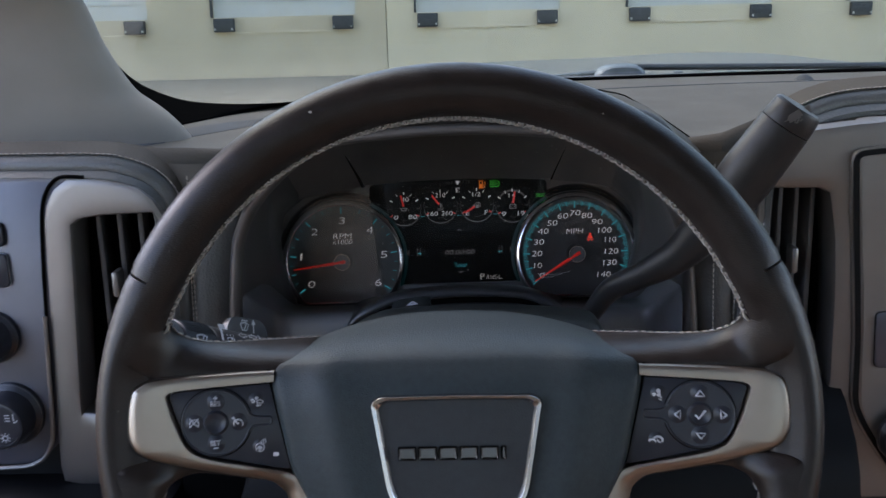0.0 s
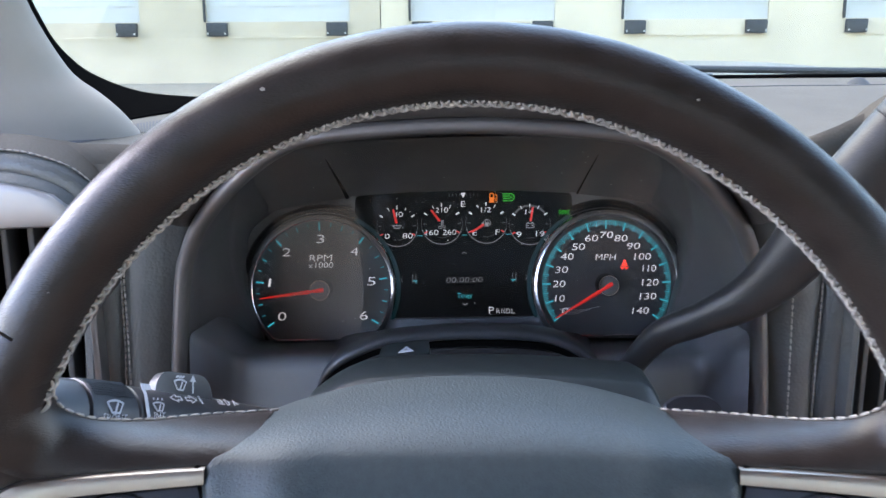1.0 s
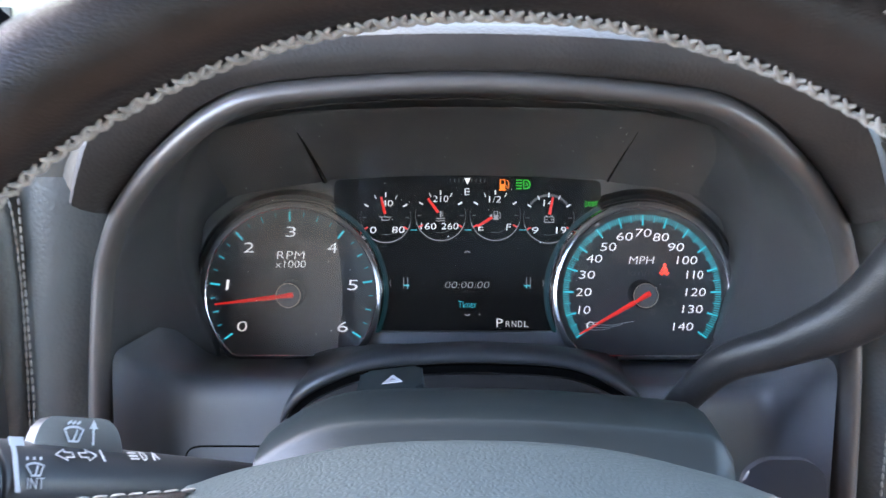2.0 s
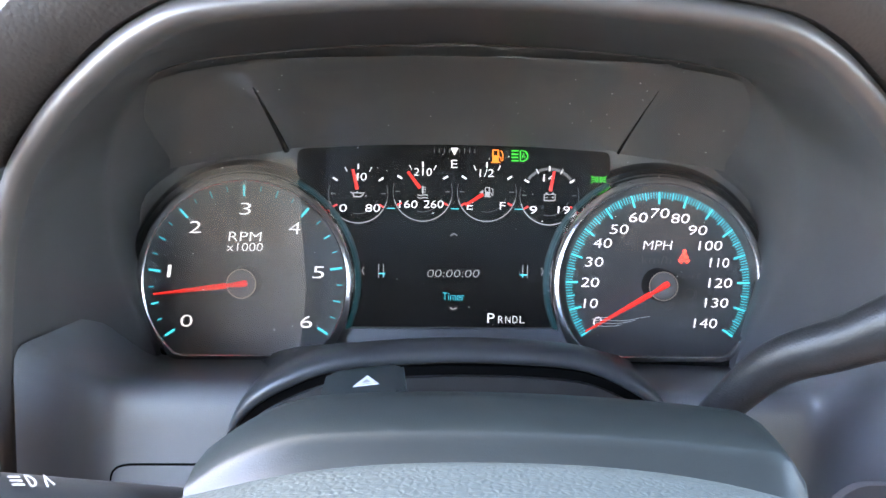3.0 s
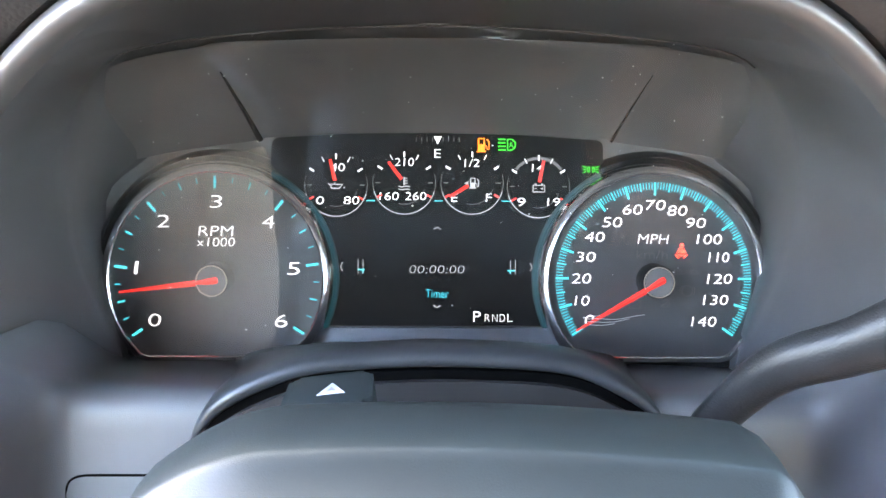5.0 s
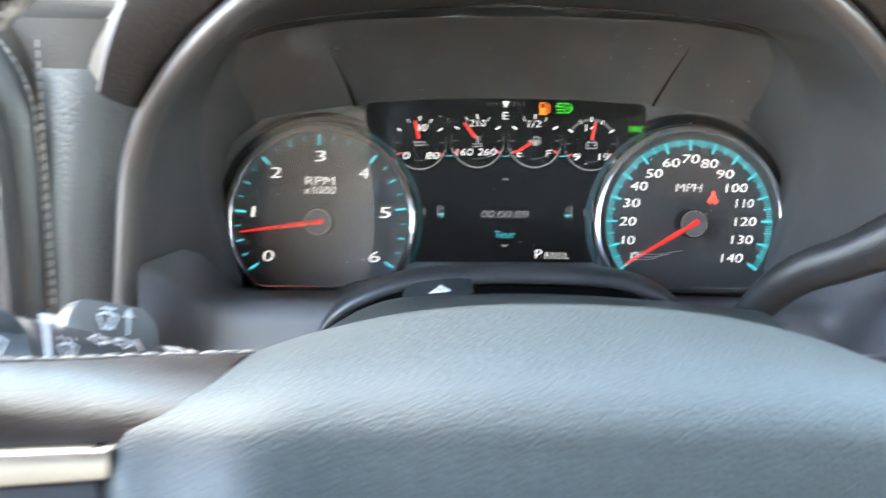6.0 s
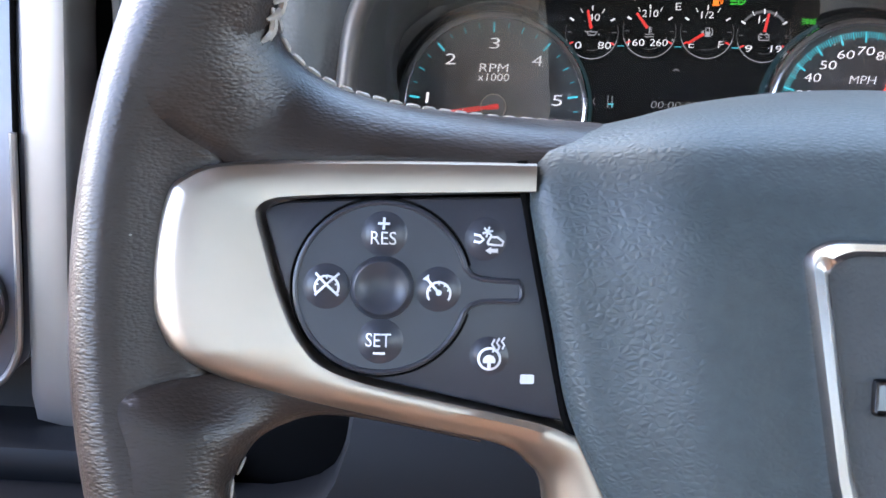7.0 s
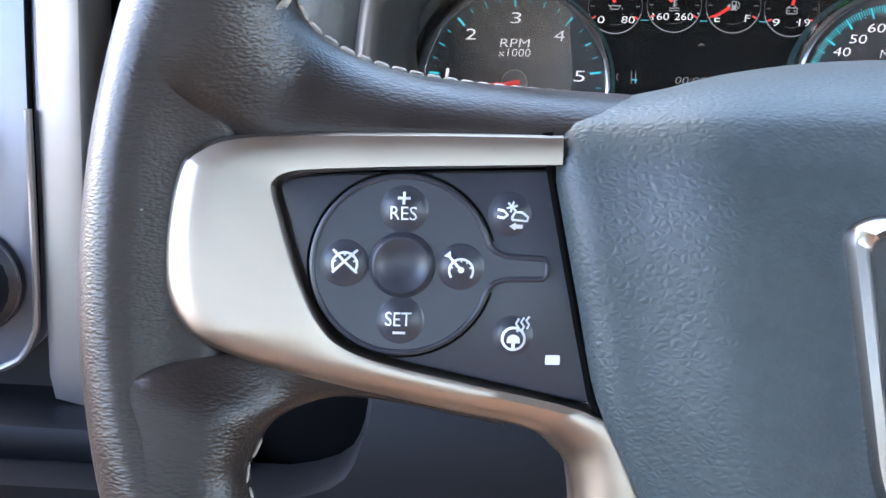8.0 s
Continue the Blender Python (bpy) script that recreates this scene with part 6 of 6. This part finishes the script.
def spoke(side):
    """One spoke: leather web, silver trim and switch panel. side -1 is the driver's left."""
    f = -side
    o, q = catmull([(a[0], a[1], 0) for a in TRIM], 5), catmull([(a[2], a[3], 0) for a in TRIM], 5)
    rows = []
    for t, dz in ((0.0, -0.014), (0.0, -0.0030), (0.02, -0.0008), (0.06, 0.0010), (0.13, 0.0020), (0.28, 0.0024), (0.5, 0.0025), (0.80, 0.0025), (0.985, 0.0024), (1.0, 0.0019), (1.0, -0.006)):
        row = []
        for i, (a, b) in enumerate(zip(o, q)):
            # the lower arm is rounder than the broad grip
            k = min(1.0, max(0.0, (i - 50) / 20))
            d = dz + k * (-0.0060 * (1 - t) ** 2.0 - 0.0010 * t ** 6 if dz > -0.005 else -0.004)
            row.append(Vector((f * (a.x + (b.x - a.x) * t), a.y + (b.y - a.y) * t, spoke_w(a.x + (b.x - a.x) * t) + d)))
        rows.append(row)
    bm = bmesh.new()
    grid(bm, rows)
    part("spoke_trim", bm, SATIN, whl, "brushed satin nickel spoke trim")
    # leather webs that grow out of the rim above and below the trim
    for name, front, back in (("spoke_web", WEB_FRONT, WEB_BACK), ("lower_web", LOW_FRONT, LOW_BACK)):
        cuts = []
        for i, (p, c) in enumerate(zip(front, back)):
            a = math.atan2(p.y, p.x)
            if i < 7:
                b = Vector((c.x * 0.94 + p.x * 0.06, c.y * 0.94 + p.y * 0.06, p.z * 0.94 + c.z * 0.06))
                cut = [p * (1 - t) ** 2 + b * (2 * t * (1 - t)) + c * t * t for t in (k / 12 for k in range(13))]
            else:
                cut = [rim_point(a, radians(90 + 85 * k / 12), 0.0002 + 0.0004 * math.sin(math.pi * k / 12)) for k in range(13)]
            low = -0.005 if name == "spoke_web" else 0.005
            tuck = p + Vector((0.002, low, -0.004)) if i < 4 else p.lerp(Vector((R * math.cos(a), R * math.sin(a), 0)), 0.5)
            cuts.append([tuck] + cut + [cut[-1] + Vector((-0.004, low, -0.010))])
        rows = [catmull(line, 6) for line in zip(*cuts)]
        bm = bmesh.new()
        grid(bm, [[Vector((f * p.x, p.y, p.z)) for p in r] for r in rows])
        part(name, bm, RIM_LEATHER, whl, "soft creased leather spoke", 80)
    bm = bmesh.new()
    prism([(f * p.x, p.y) for p in INNER][::int(f)], -0.020, -0.0125, bm=bm)
    part("panel_gap", bm, DARK_GAP, whl)
    # switch panel: flat face with a rounded edge, set in a narrow gap
    bm = bmesh.new()
    rows = []
    for d, h in ((0.0, -0.015), (0.0, -0.0018), (0.00012, -0.0012), (0.0004, -0.0007), (0.0009, -0.0005)):
        rows.append([Vector((f * p.x, p.y, spoke_w(p.x) + h)) for p in inset(PANEL, d)])
    vs = grid(bm, rows, close_v=True)
    bm.faces.new(vs[-1])
    bmesh.ops.triangulate(bm, faces=[fc for fc in bm.faces if len(fc.verts) > 4])
    return part("switch_panel", bm, SWITCH, whl, "matt black switch panel")


WEB_FRONT = [Vector((u, v, spoke_w(u) - 0.0010)) for u, v in ((-0.080, 0.0290), (-0.105, 0.0290), (-0.130, 0.0282), (-0.148, 0.0275), (-0.158, 0.0280))]
WEB_FRONT += [rim_point(math.atan2(v, u), radians(b)) for u, v, b in ((-0.1655, 0.036, 90), (-0.1668, 0.050, 90), (-0.1594, 0.070, 90), (-0.146, 0.095, 90), (-0.134, 0.111, 90))]
WEB_BACK = [Vector(p) for p in ((-0.080, 0.0425, -0.057), (-0.105, 0.0425, -0.0455), (-0.122, 0.0427, -0.033), (-0.134, 0.0440, -0.023), (-0.142, 0.0465, -0.015), (-0.1478, 0.0510, -0.008), (-0.1495, 0.0570, -0.003), (-0.1464, 0.0643, 0.0), (-0.1340, 0.0872, 0.0), (-0.1231, 0.1020, 0.0))]
LOW_FRONT = [Vector((u, v, spoke_w(u) - 0.0030)) for u, v in ((-0.105, -0.0280), (-0.118, -0.0248), (-0.130, -0.0220), (-0.142, -0.0192), (-0.154, -0.0150))]
LOW_FRONT += [rim_point(math.atan2(v, u), radians(b)) for u, v, b in ((-0.1660, -0.018, 90), (-0.1700, -0.030, 90), (-0.1688, -0.043, 90), (-0.1650, -0.0555, 90), (-0.1610, -0.0663, 90))]
LOW_BACK = [Vector(p) for p in ((-0.105, -0.0305, -0.030), (-0.120, -0.0275, -0.022), (-0.131, -0.0255, -0.016), (-0.1390, -0.0248, -0.010), (-0.1455, -0.0262, -0.006), (-0.1505, -0.0290, -0.003), (-0.1535, -0.0340, -0.001), (-0.1550, -0.0395, 0.0), (-0.1516, -0.0510, 0.0), (-0.1478, -0.0609, 0.0))]
left, right = spoke(-1), spoke(1)
for f in (-1, 1):
    bm = bmesh.new()
    stitches(bm, [Vector((f * p.x, p.y + 0.0003, p.z + 0.0006)) for p in catmull(WEB_BACK[:7], 8)], 0.0046, 0.0038, 0.0006, (0, 0, 0), 0.12, (0, 0, 1))
    stitches(bm, [Vector((f * (p.x + 0.0004), p.y, p.z + 0.0008)) for p in catmull(LOW_BACK[6:], 6)], 0.0050, 0.0040, 0.0004, (0, 0, 0), 0.35, (0, 0, 1))
    tagged(part("web_stitching", bm, THREAD, whl, "pale grey stitching"), kind="stuff")


def drape(bm, lift=-0.0005, raised=False):
    for v in bm.verts:
        v.co.z += spoke_w(v.co.x) + lift + (skin(abs(v.co.x), v.co.y) if raised else 0.0)
    return bm


def legend(text, size, x, y, parent):
    ob = lettering("legend", text, x, y, 0.0002, LEGEND, parent, size, thin=0.004)
    for v in ob.data.vertices:
        v.co.z += spoke_w(v.co.x) - 0.0005 + skin(abs(v.co.x), v.co.y)
    return ob


RC = (0.1260, 0.0032)
BUTTONS = ((RC[0], RC[1] + 0.0108), (RC[0] + 0.0110, RC[1]), (RC[0] - 0.0112, RC[1]), (RC[0], RC[1] - 0.0108), (0.1053, 0.0137), (0.1037, -0.0101))


def skin(x, y):
    """Height of the switch surface over its panel: rocker plate and soft button domes."""
    h = 0.0007 if math.hypot(x - RC[0], y - RC[1]) < 0.0171 else 0.0
    for bx, by in BUTTONS:
        d = math.hypot(x - bx, y - by) / 0.0048
        if d < 1:
            h += 0.0014 * (1 - d * d) ** 2
    return h


for pan, f in ((left, -1), (right, 1)):
    ring = [(f * p[0], p[1]) for p in arc(RC[0], RC[1], 0.0171, 160, -160, 60)]
    nb = [(f * x, RC[1] + y) for x, y in ((0.1095, 0.0044), (0.1080, 0.0030), (0.1060, 0.0023), (0.1030, 0.0021), (0.0985, 0.0020), (0.0978, 0.0010), (0.0978, -0.0010), (0.0985, -0.0020), (0.1030, -0.0021), (0.1060, -0.0023), (0.1080, -0.0030), (0.1095, -0.0044))]
    path = [(f * p[0], p[1]) for p in arc(RC[0], RC[1], 0.0171, 164, -164, 60)]
    loop = path + nb[::-1]
    bm = prism(loop if f > 0 else loop[::-1], -0.001, 0.0007)
    sweep([Vector((p[0], p[1], 0.0006)) for p in loop + loop[:1]], 0.00058, 8, bm)
    part("rocker", drape(bm), SWITCH, pan, "raised four-way rocker with a rounded edge")
    groove = bmesh.new()
    sweep([Vector((RC[0] * f + (p[0] - RC[0] * f) * 1.055, RC[1] + (p[1] - RC[1]) * 1.055, -0.0001)) for p in path], 0.0003, 6, groove)
    part("rocker_gap", drape(groove), DARK_GAP, pan)
    for x, y in BUTTONS:
        rows = []
        for r in (0.0050, 0.0046, 0.0040, 0.0033, 0.0025, 0.0014, 0.0001):
            rows.append([Vector((f * x + r * math.cos(2 * math.pi * k / 28), y + r * math.sin(2 * math.pi * k / 28), skin(x + f * r * math.cos(2 * math.pi * k / 28), y + r * math.sin(2 * math.pi * k / 28)) - (0.0004 if r > 0.0048 else 0.0))) for k in range(28)])
        bm = bmesh.new()
        grid(bm, rows, close_v=True)
        part("button", drape(bm), SWITCH, pan)
    bm = bmesh.new()
    rows = []
    for r, z in ((0.0066, 0.0004), (0.0062, 0.0011), (0.0058, 0.0019), (0.0053, 0.0023), (0.0047, 0.0022), (0.0038, 0.0017), (0.0022, 0.0012), (0.0002, 0.0011)):
        rows.append([Vector((f * RC[0] + r * math.cos(2 * math.pi * k / 36), RC[1] + r * math.sin(2 * math.pi * k / 36), z)) for k in range(36)])
    grid(bm, rows, close_v=True)
    part("centre_button", drape(bm), SWITCH, pan, "dished centre button")

ZL = 0.0001
legend("RES", (0.0050, 0.0026), -RC[0], RC[1] + 0.0100, left)
legend("SET", (0.0050, 0.0027), -RC[0] - 0.0003, RC[1] - 0.0105, left)
bm = bmesh.new()
stroke(bm, [(-RC[0] - 0.0012, RC[1] + 0.0129), (-RC[0] + 0.0012, RC[1] + 0.0129)], 0.0005, ZL)
stroke(bm, [(-RC[0], RC[1] + 0.0141), (-RC[0], RC[1] + 0.0117)], 0.0005, ZL + 0.00005)
part("plus_sign", drape(bm, raised=True), LEGEND, left)
bm = stroke(bmesh.new(), [(-RC[0] - 0.0013, RC[1] - 0.0132), (-RC[0] + 0.0011, RC[1] - 0.0132)], 0.0005, ZL)
part("minus_sign", drape(bm, raised=True), LEGEND, left)


def speedo_icon(cx, cy, cross):
    bm = bmesh.new()
    stroke(bm, arc(cx, cy - 0.0006, 0.0023, -35, 215, 24), 0.00045, ZL)
    for a in (20, 55, 90, 125, 160):
        stroke(bm, [(cx + 0.0017 * math.cos(radians(a)), cy - 0.0006 + 0.0017 * math.sin(radians(a))), (cx + 0.0022 * math.cos(radians(a)), cy - 0.0006 + 0.0022 * math.sin(radians(a)))], 0.0003, ZL)
    if cross:
        stroke(bm, [(cx - 0.0023 * q, cy + 0.0022 * q) for q in (1, 0.6, 0.2, -0.2, -0.6, -1)], 0.00045, ZL + 0.0001)
        stroke(bm, [(cx + 0.0023 * q, cy + 0.0022 * q) for q in (1, 0.6, 0.2, -0.2, -0.6, -1)], 0.00045, ZL + 0.0002)
    else:
        stroke(bm, [(cx - 0.0024 * q, cy - 0.0004 + 0.0026 * q) for q in (0, 0.25, 0.5, 0.75, 1)], 0.0005, ZL + 0.0001)
        disc(bm, cx, cy - 0.0004, 0.0006, ZL, ZL + 0.0003, 12)
        prism([(cx - 0.0034, cy + 0.0022), (cx - 0.0022, cy + 0.0032), (cx - 0.0020, cy + 0.0018)], ZL, ZL + 0.0002, bm=bm)
    return drape(bm, raised=True)


part("cancel_symbol", speedo_icon(-RC[0] - 0.0108, RC[1] + 0.0004, True), LEGEND, left)
part("cruise_symbol", speedo_icon(-RC[0] + 0.0114, RC[1] - 0.0002, False), LEGEND, left)
bm = bmesh.new()
cx, cy = -0.1050, 0.0134
for a in range(0, 360, 60):
    stroke(bm, [(cx - 0.0002, cy + 0.0018), (cx - 0.0002 + 0.0011 * math.cos(radians(a + 15)), cy + 0.0018 + 0.0011 * math.sin(radians(a + 15)))], 0.0004, ZL + a * 2e-7)
stroke(bm, [(cx - 0.0002, cy - 0.0004), (cx + 0.0004, cy + 0.0008), (cx + 0.0018, cy + 0.0008), (cx + 0.0030, cy - 0.0001), (cx + 0.0028, cy - 0.0009), (cx, cy - 0.0007), (cx - 0.0002, cy - 0.0004)], 0.0005, ZL)
stroke(bm, [(cx - 0.0030, cy + 0.0012), (cx - 0.0018, cy + 0.0010), (cx - 0.0010, cy + 0.0002), (cx - 0.0018, cy - 0.0004), (cx - 0.0030, cy - 0.0002)], 0.0005, ZL)
prism([(cx - 0.0006, cy - 0.0020), (cx + 0.0006, cy - 0.0012), (cx + 0.0006, cy - 0.0028)], ZL, ZL + 0.0002, bm=bm)
stroke(bm, [(cx + 0.0005, cy - 0.0020), (cx + 0.0020, cy - 0.0020)], 0.0008, ZL)
part("collision_symbol", drape(bm, raised=True), LEGEND, left)
bm = bmesh.new()
cx, cy = -0.1039, -0.0107
stroke(bm, arc(cx, cy, 0.0022, 0, 360, 28), 0.0005, ZL)
prism(arc(cx, cy - 0.0004, 0.0013, 200, -20, 10), ZL, ZL + 0.0002, bm=bm)
stroke(bm, [(cx, cy - 0.0006), (cx, cy - 0.0021)], 0.0007, ZL + 0.0001)
for q in range(3):
    stroke(bm, [(cx + 0.0006 + q * 0.0010, cy + 0.0014 + q * 0.0003), (cx + 0.0010 + q * 0.0010, cy + 0.0022 + q * 0.0003), (cx + 0.0004 + q * 0.0010, cy + 0.0030 + q * 0.0003), (cx + 0.0010 + q * 0.0010, cy + 0.0040 + q * 0.0002)], 0.0004, ZL)
part("heated_wheel_symbol", drape(bm, raised=True), LEGEND, left)
part("status_light", drape(prism(rounded([(-0.0974, -0.0158), (-0.0945, -0.0158), (-0.0945, -0.0139), (-0.0974, -0.0139)], 0.0004), 0.0001, 0.0004, bm=None)), LEGEND, left, "white status window")

bm = bmesh.new()
for a in (0, 90, 180, 270):
    c, q = math.cos(radians(a)), math.sin(radians(a))
    px, py = RC[0] + 0.0112 * c, RC[1] + 0.0108 * q
    tri = [(px + 0.0018 * c, py + 0.0018 * q), (px - 0.0012 * c - 0.0022 * q, py - 0.0012 * q + 0.0022 * c), (px - 0.0012 * c + 0.0022 * q, py - 0.0012 * q - 0.0022 * c)]
    mid = [((p[0] + q2[0]) / 2, (p[1] + q2[1]) / 2) for p, q2 in zip(tri, tri[1:] + tri[:1])]
    stroke(bm, [x for pair in zip(tri, mid) for x in pair] + tri[:1], 0.0006, ZL + 0.0001)
part("arrow_symbols", drape(bm, raised=True), LEGEND, right)
bm = stroke(bmesh.new(), [(RC[0] - 0.0026, RC[1] - 0.0002), (RC[0] - 0.0010, RC[1] - 0.0020), (RC[0] + 0.0024, RC[1] + 0.0022)], 0.0010, 0.0021, 0.0003)
part("check_mark", drape(bm), LEGEND, right, "white check mark")
bm = bmesh.new()
cx, cy = 0.1050, 0.0136
# a talking head in profile with sound lines
disc(bm, cx + 0.0004, cy + 0.0017, 0.0011, ZL, ZL + 0.0002, 14)
prism([(cx - 0.0008, cy - 0.0002), (cx + 0.0012, cy + 0.0010), (cx + 0.0016, cy - 0.0006), (cx + 0.0002, cy - 0.0014)], ZL, ZL + 0.0002, bm=bm)
stroke(bm, [(cx - 0.0010, cy + 0.0004), (cx - 0.0026, cy + 0.0001)], 0.0005, ZL)
stroke(bm, [(cx - 0.0010, cy - 0.0003), (cx - 0.0024, cy - 0.0010)], 0.0005, ZL)
stroke(bm, [(cx + 0.0008, cy - 0.0010), (cx + 0.0022, cy - 0.0018), (cx + 0.0008, cy - 0.0026), (cx + 0.0022, cy - 0.0032)], 0.0008, ZL)
part("voice_symbol", drape(bm, raised=True), LEGEND, right)
bm = bmesh.new()
cx, cy = 0.1037, -0.0101
# a handset beside a second, crossed one
stroke(bm, [(cx - 0.0034, cy - 0.0012), (cx - 0.0030, cy - 0.0002), (cx - 0.0016, cy + 0.0001), (cx - 0.0004, cy - 0.0004), (cx - 0.0002, cy - 0.0014)], 0.0009, ZL)
stroke(bm, [(cx - 0.0012, cy + 0.0006), (cx + 0.0004, cy + 0.0016), (cx + 0.0022, cy + 0.0014), (cx + 0.0034, cy + 0.0002), (cx + 0.0032, cy - 0.0012)], 0.0010, ZL)
stroke(bm, [(cx + 0.0004, cy + 0.0002), (cx + 0.0014, cy - 0.0012), (cx + 0.0024, cy - 0.0014)], 0.0008, ZL)
part("phone_symbol", drape(bm, raised=True), LEGEND, right)

# hub pad
PADROWS = [(-0.110, -0.010, 0.030), (-0.100, -0.004, 0.042), (-0.085, -0.001, 0.055), (-0.065, 0.002, 0.066), (-0.040, 0.0035, 0.0785), (-0.022, 0.004, 0.0872), (-0.005, 0.004, 0.0912), (0.010, 0.004, 0.0946), (0.0225, 0.0018, 0.0972), (0.030, -0.002, 0.0982), (0.0355, -0.006, 0.0980), (0.0415, -0.015, 0.0965), (0.0468, -0.029, 0.0935), (0.0510, -0.046, 0.0900), (0.0540, -0.060, 0.0870), (0.0550, -0.070, 0.0850), (0.048, -0.080, 0.083)]
vpts = catmull([Vector((v, w, h)) for v, w, h in PADROWS], 4)


def crown(t):
    return t * t * (3 - 2 * t)


rows = []
for p in vpts:
    v, w, h = p
    low = interp(v, ((0.030, 0.0005), (0.055, 0.03)))
    row = [Vector((-h * 0.985, v - low, w - 0.022))]
    for k in range(81):
        c = -1 + 2 * k / 80
        e = abs(c)
        edge = 0.0036 * max(0.0, (e - 0.94) / 0.06) ** 2.2
        row.append(Vector((h * c, v - interp(v, ((0.030, 0.0), (0.0355, 0.0025), (0.0415, 0.0055), (0.0468, 0.0090), (0.0510, 0.0125), (0.055, 0.016))) * e ** 2.4, w + 0.0026 * math.exp(-((e - 0.70) / 0.13) ** 2) - 0.0050 * crown(min(1.0, max(0.0, (e - 0.56) / 0.44))) - edge)))
    row.append(Vector((h * 0.985, v - low, w - 0.022)))
    rows.append(row)
bm = bmesh.new()
grid(bm, rows)
part("hub_pad", bm, PAD_LEATHER, whl, "pebbled charcoal airbag cover", 60)
for f in (-1, 1):
    bm = sweep([Vector((f * (h + 0.0006), v, spoke_w(h) - 0.0006)) for v, w, h in PADROWS[4:10]], 0.0011, 8)
    part("pad_gap", bm, DARK_GAP, whl)
part("hub_core", box(-0.08, 0.08, -0.09, 0.03, -0.06, -0.016, 0.01), DARK_GAP, whl)

# badge
badge = [(-0.0450, 0.0135), (-0.0400, 0.0165), (0.0, 0.0170), (0.0400, 0.0165), (0.0450, 0.0135), (0.0370, -0.034), (0.030, -0.048), (0.0, -0.053), (-0.030, -0.048), (-0.0370, -0.034)]
o = rounded(badge, 0.006, 5)
rows = []
for s, z in ((1.0, 0.000), (0.995, 0.0060), (0.975, 0.0074), (0.93, 0.0072), (0.895, 0.0056), (0.885, 0.001)):
    rows.append([Vector((p.x * s, -0.012 + (p.y + 0.012) * s, z)) for p in o])
bm = bmesh.new()
grid(bm, rows, close_v=True)
part("badge_frame", bm, CHROME, whl, "chrome shield frame")
part("badge_plate", prism([(p.x * 0.915, -0.012 + (p.y + 0.012) * 0.915) for p in o], -0.002, 0.0046), ENAMEL, whl, "smooth black badge field")
for i in range(6):
    x = -0.0306 + 0.0106 * i
    w = 0.0096 if i < 5 else 0.0030
    ro = rounded([(x, -0.0170), (x + w, -0.0170), (x + w, -0.0098), (x, -0.0098)], 0.0012)
    edge, ri, fill = (rounded([(x + d, -0.0170 + d), (x + w - d, -0.0170 + d), (x + w - d, -0.0098 - d), (x + d, -0.0098 - d)], max(0.0001, 0.0012 - d)) for d in (0.0004, 0.0010, 0.0012))
    bm = bmesh.new()
    grid(bm, [[Vector((p.x, p.y, z)) for p in q] for q, z in ((ro, 0.0040), (ro, 0.0056), (edge, 0.0062), (ri, 0.0054), (fill, 0.0053))], close_v=True)
    bm.faces.new([bm.verts.new((p.x, p.y, 0.0053)) for p in fill])
    part("badge_shape", bm, BADGE_METAL, whl, "small dark chrome badge block")
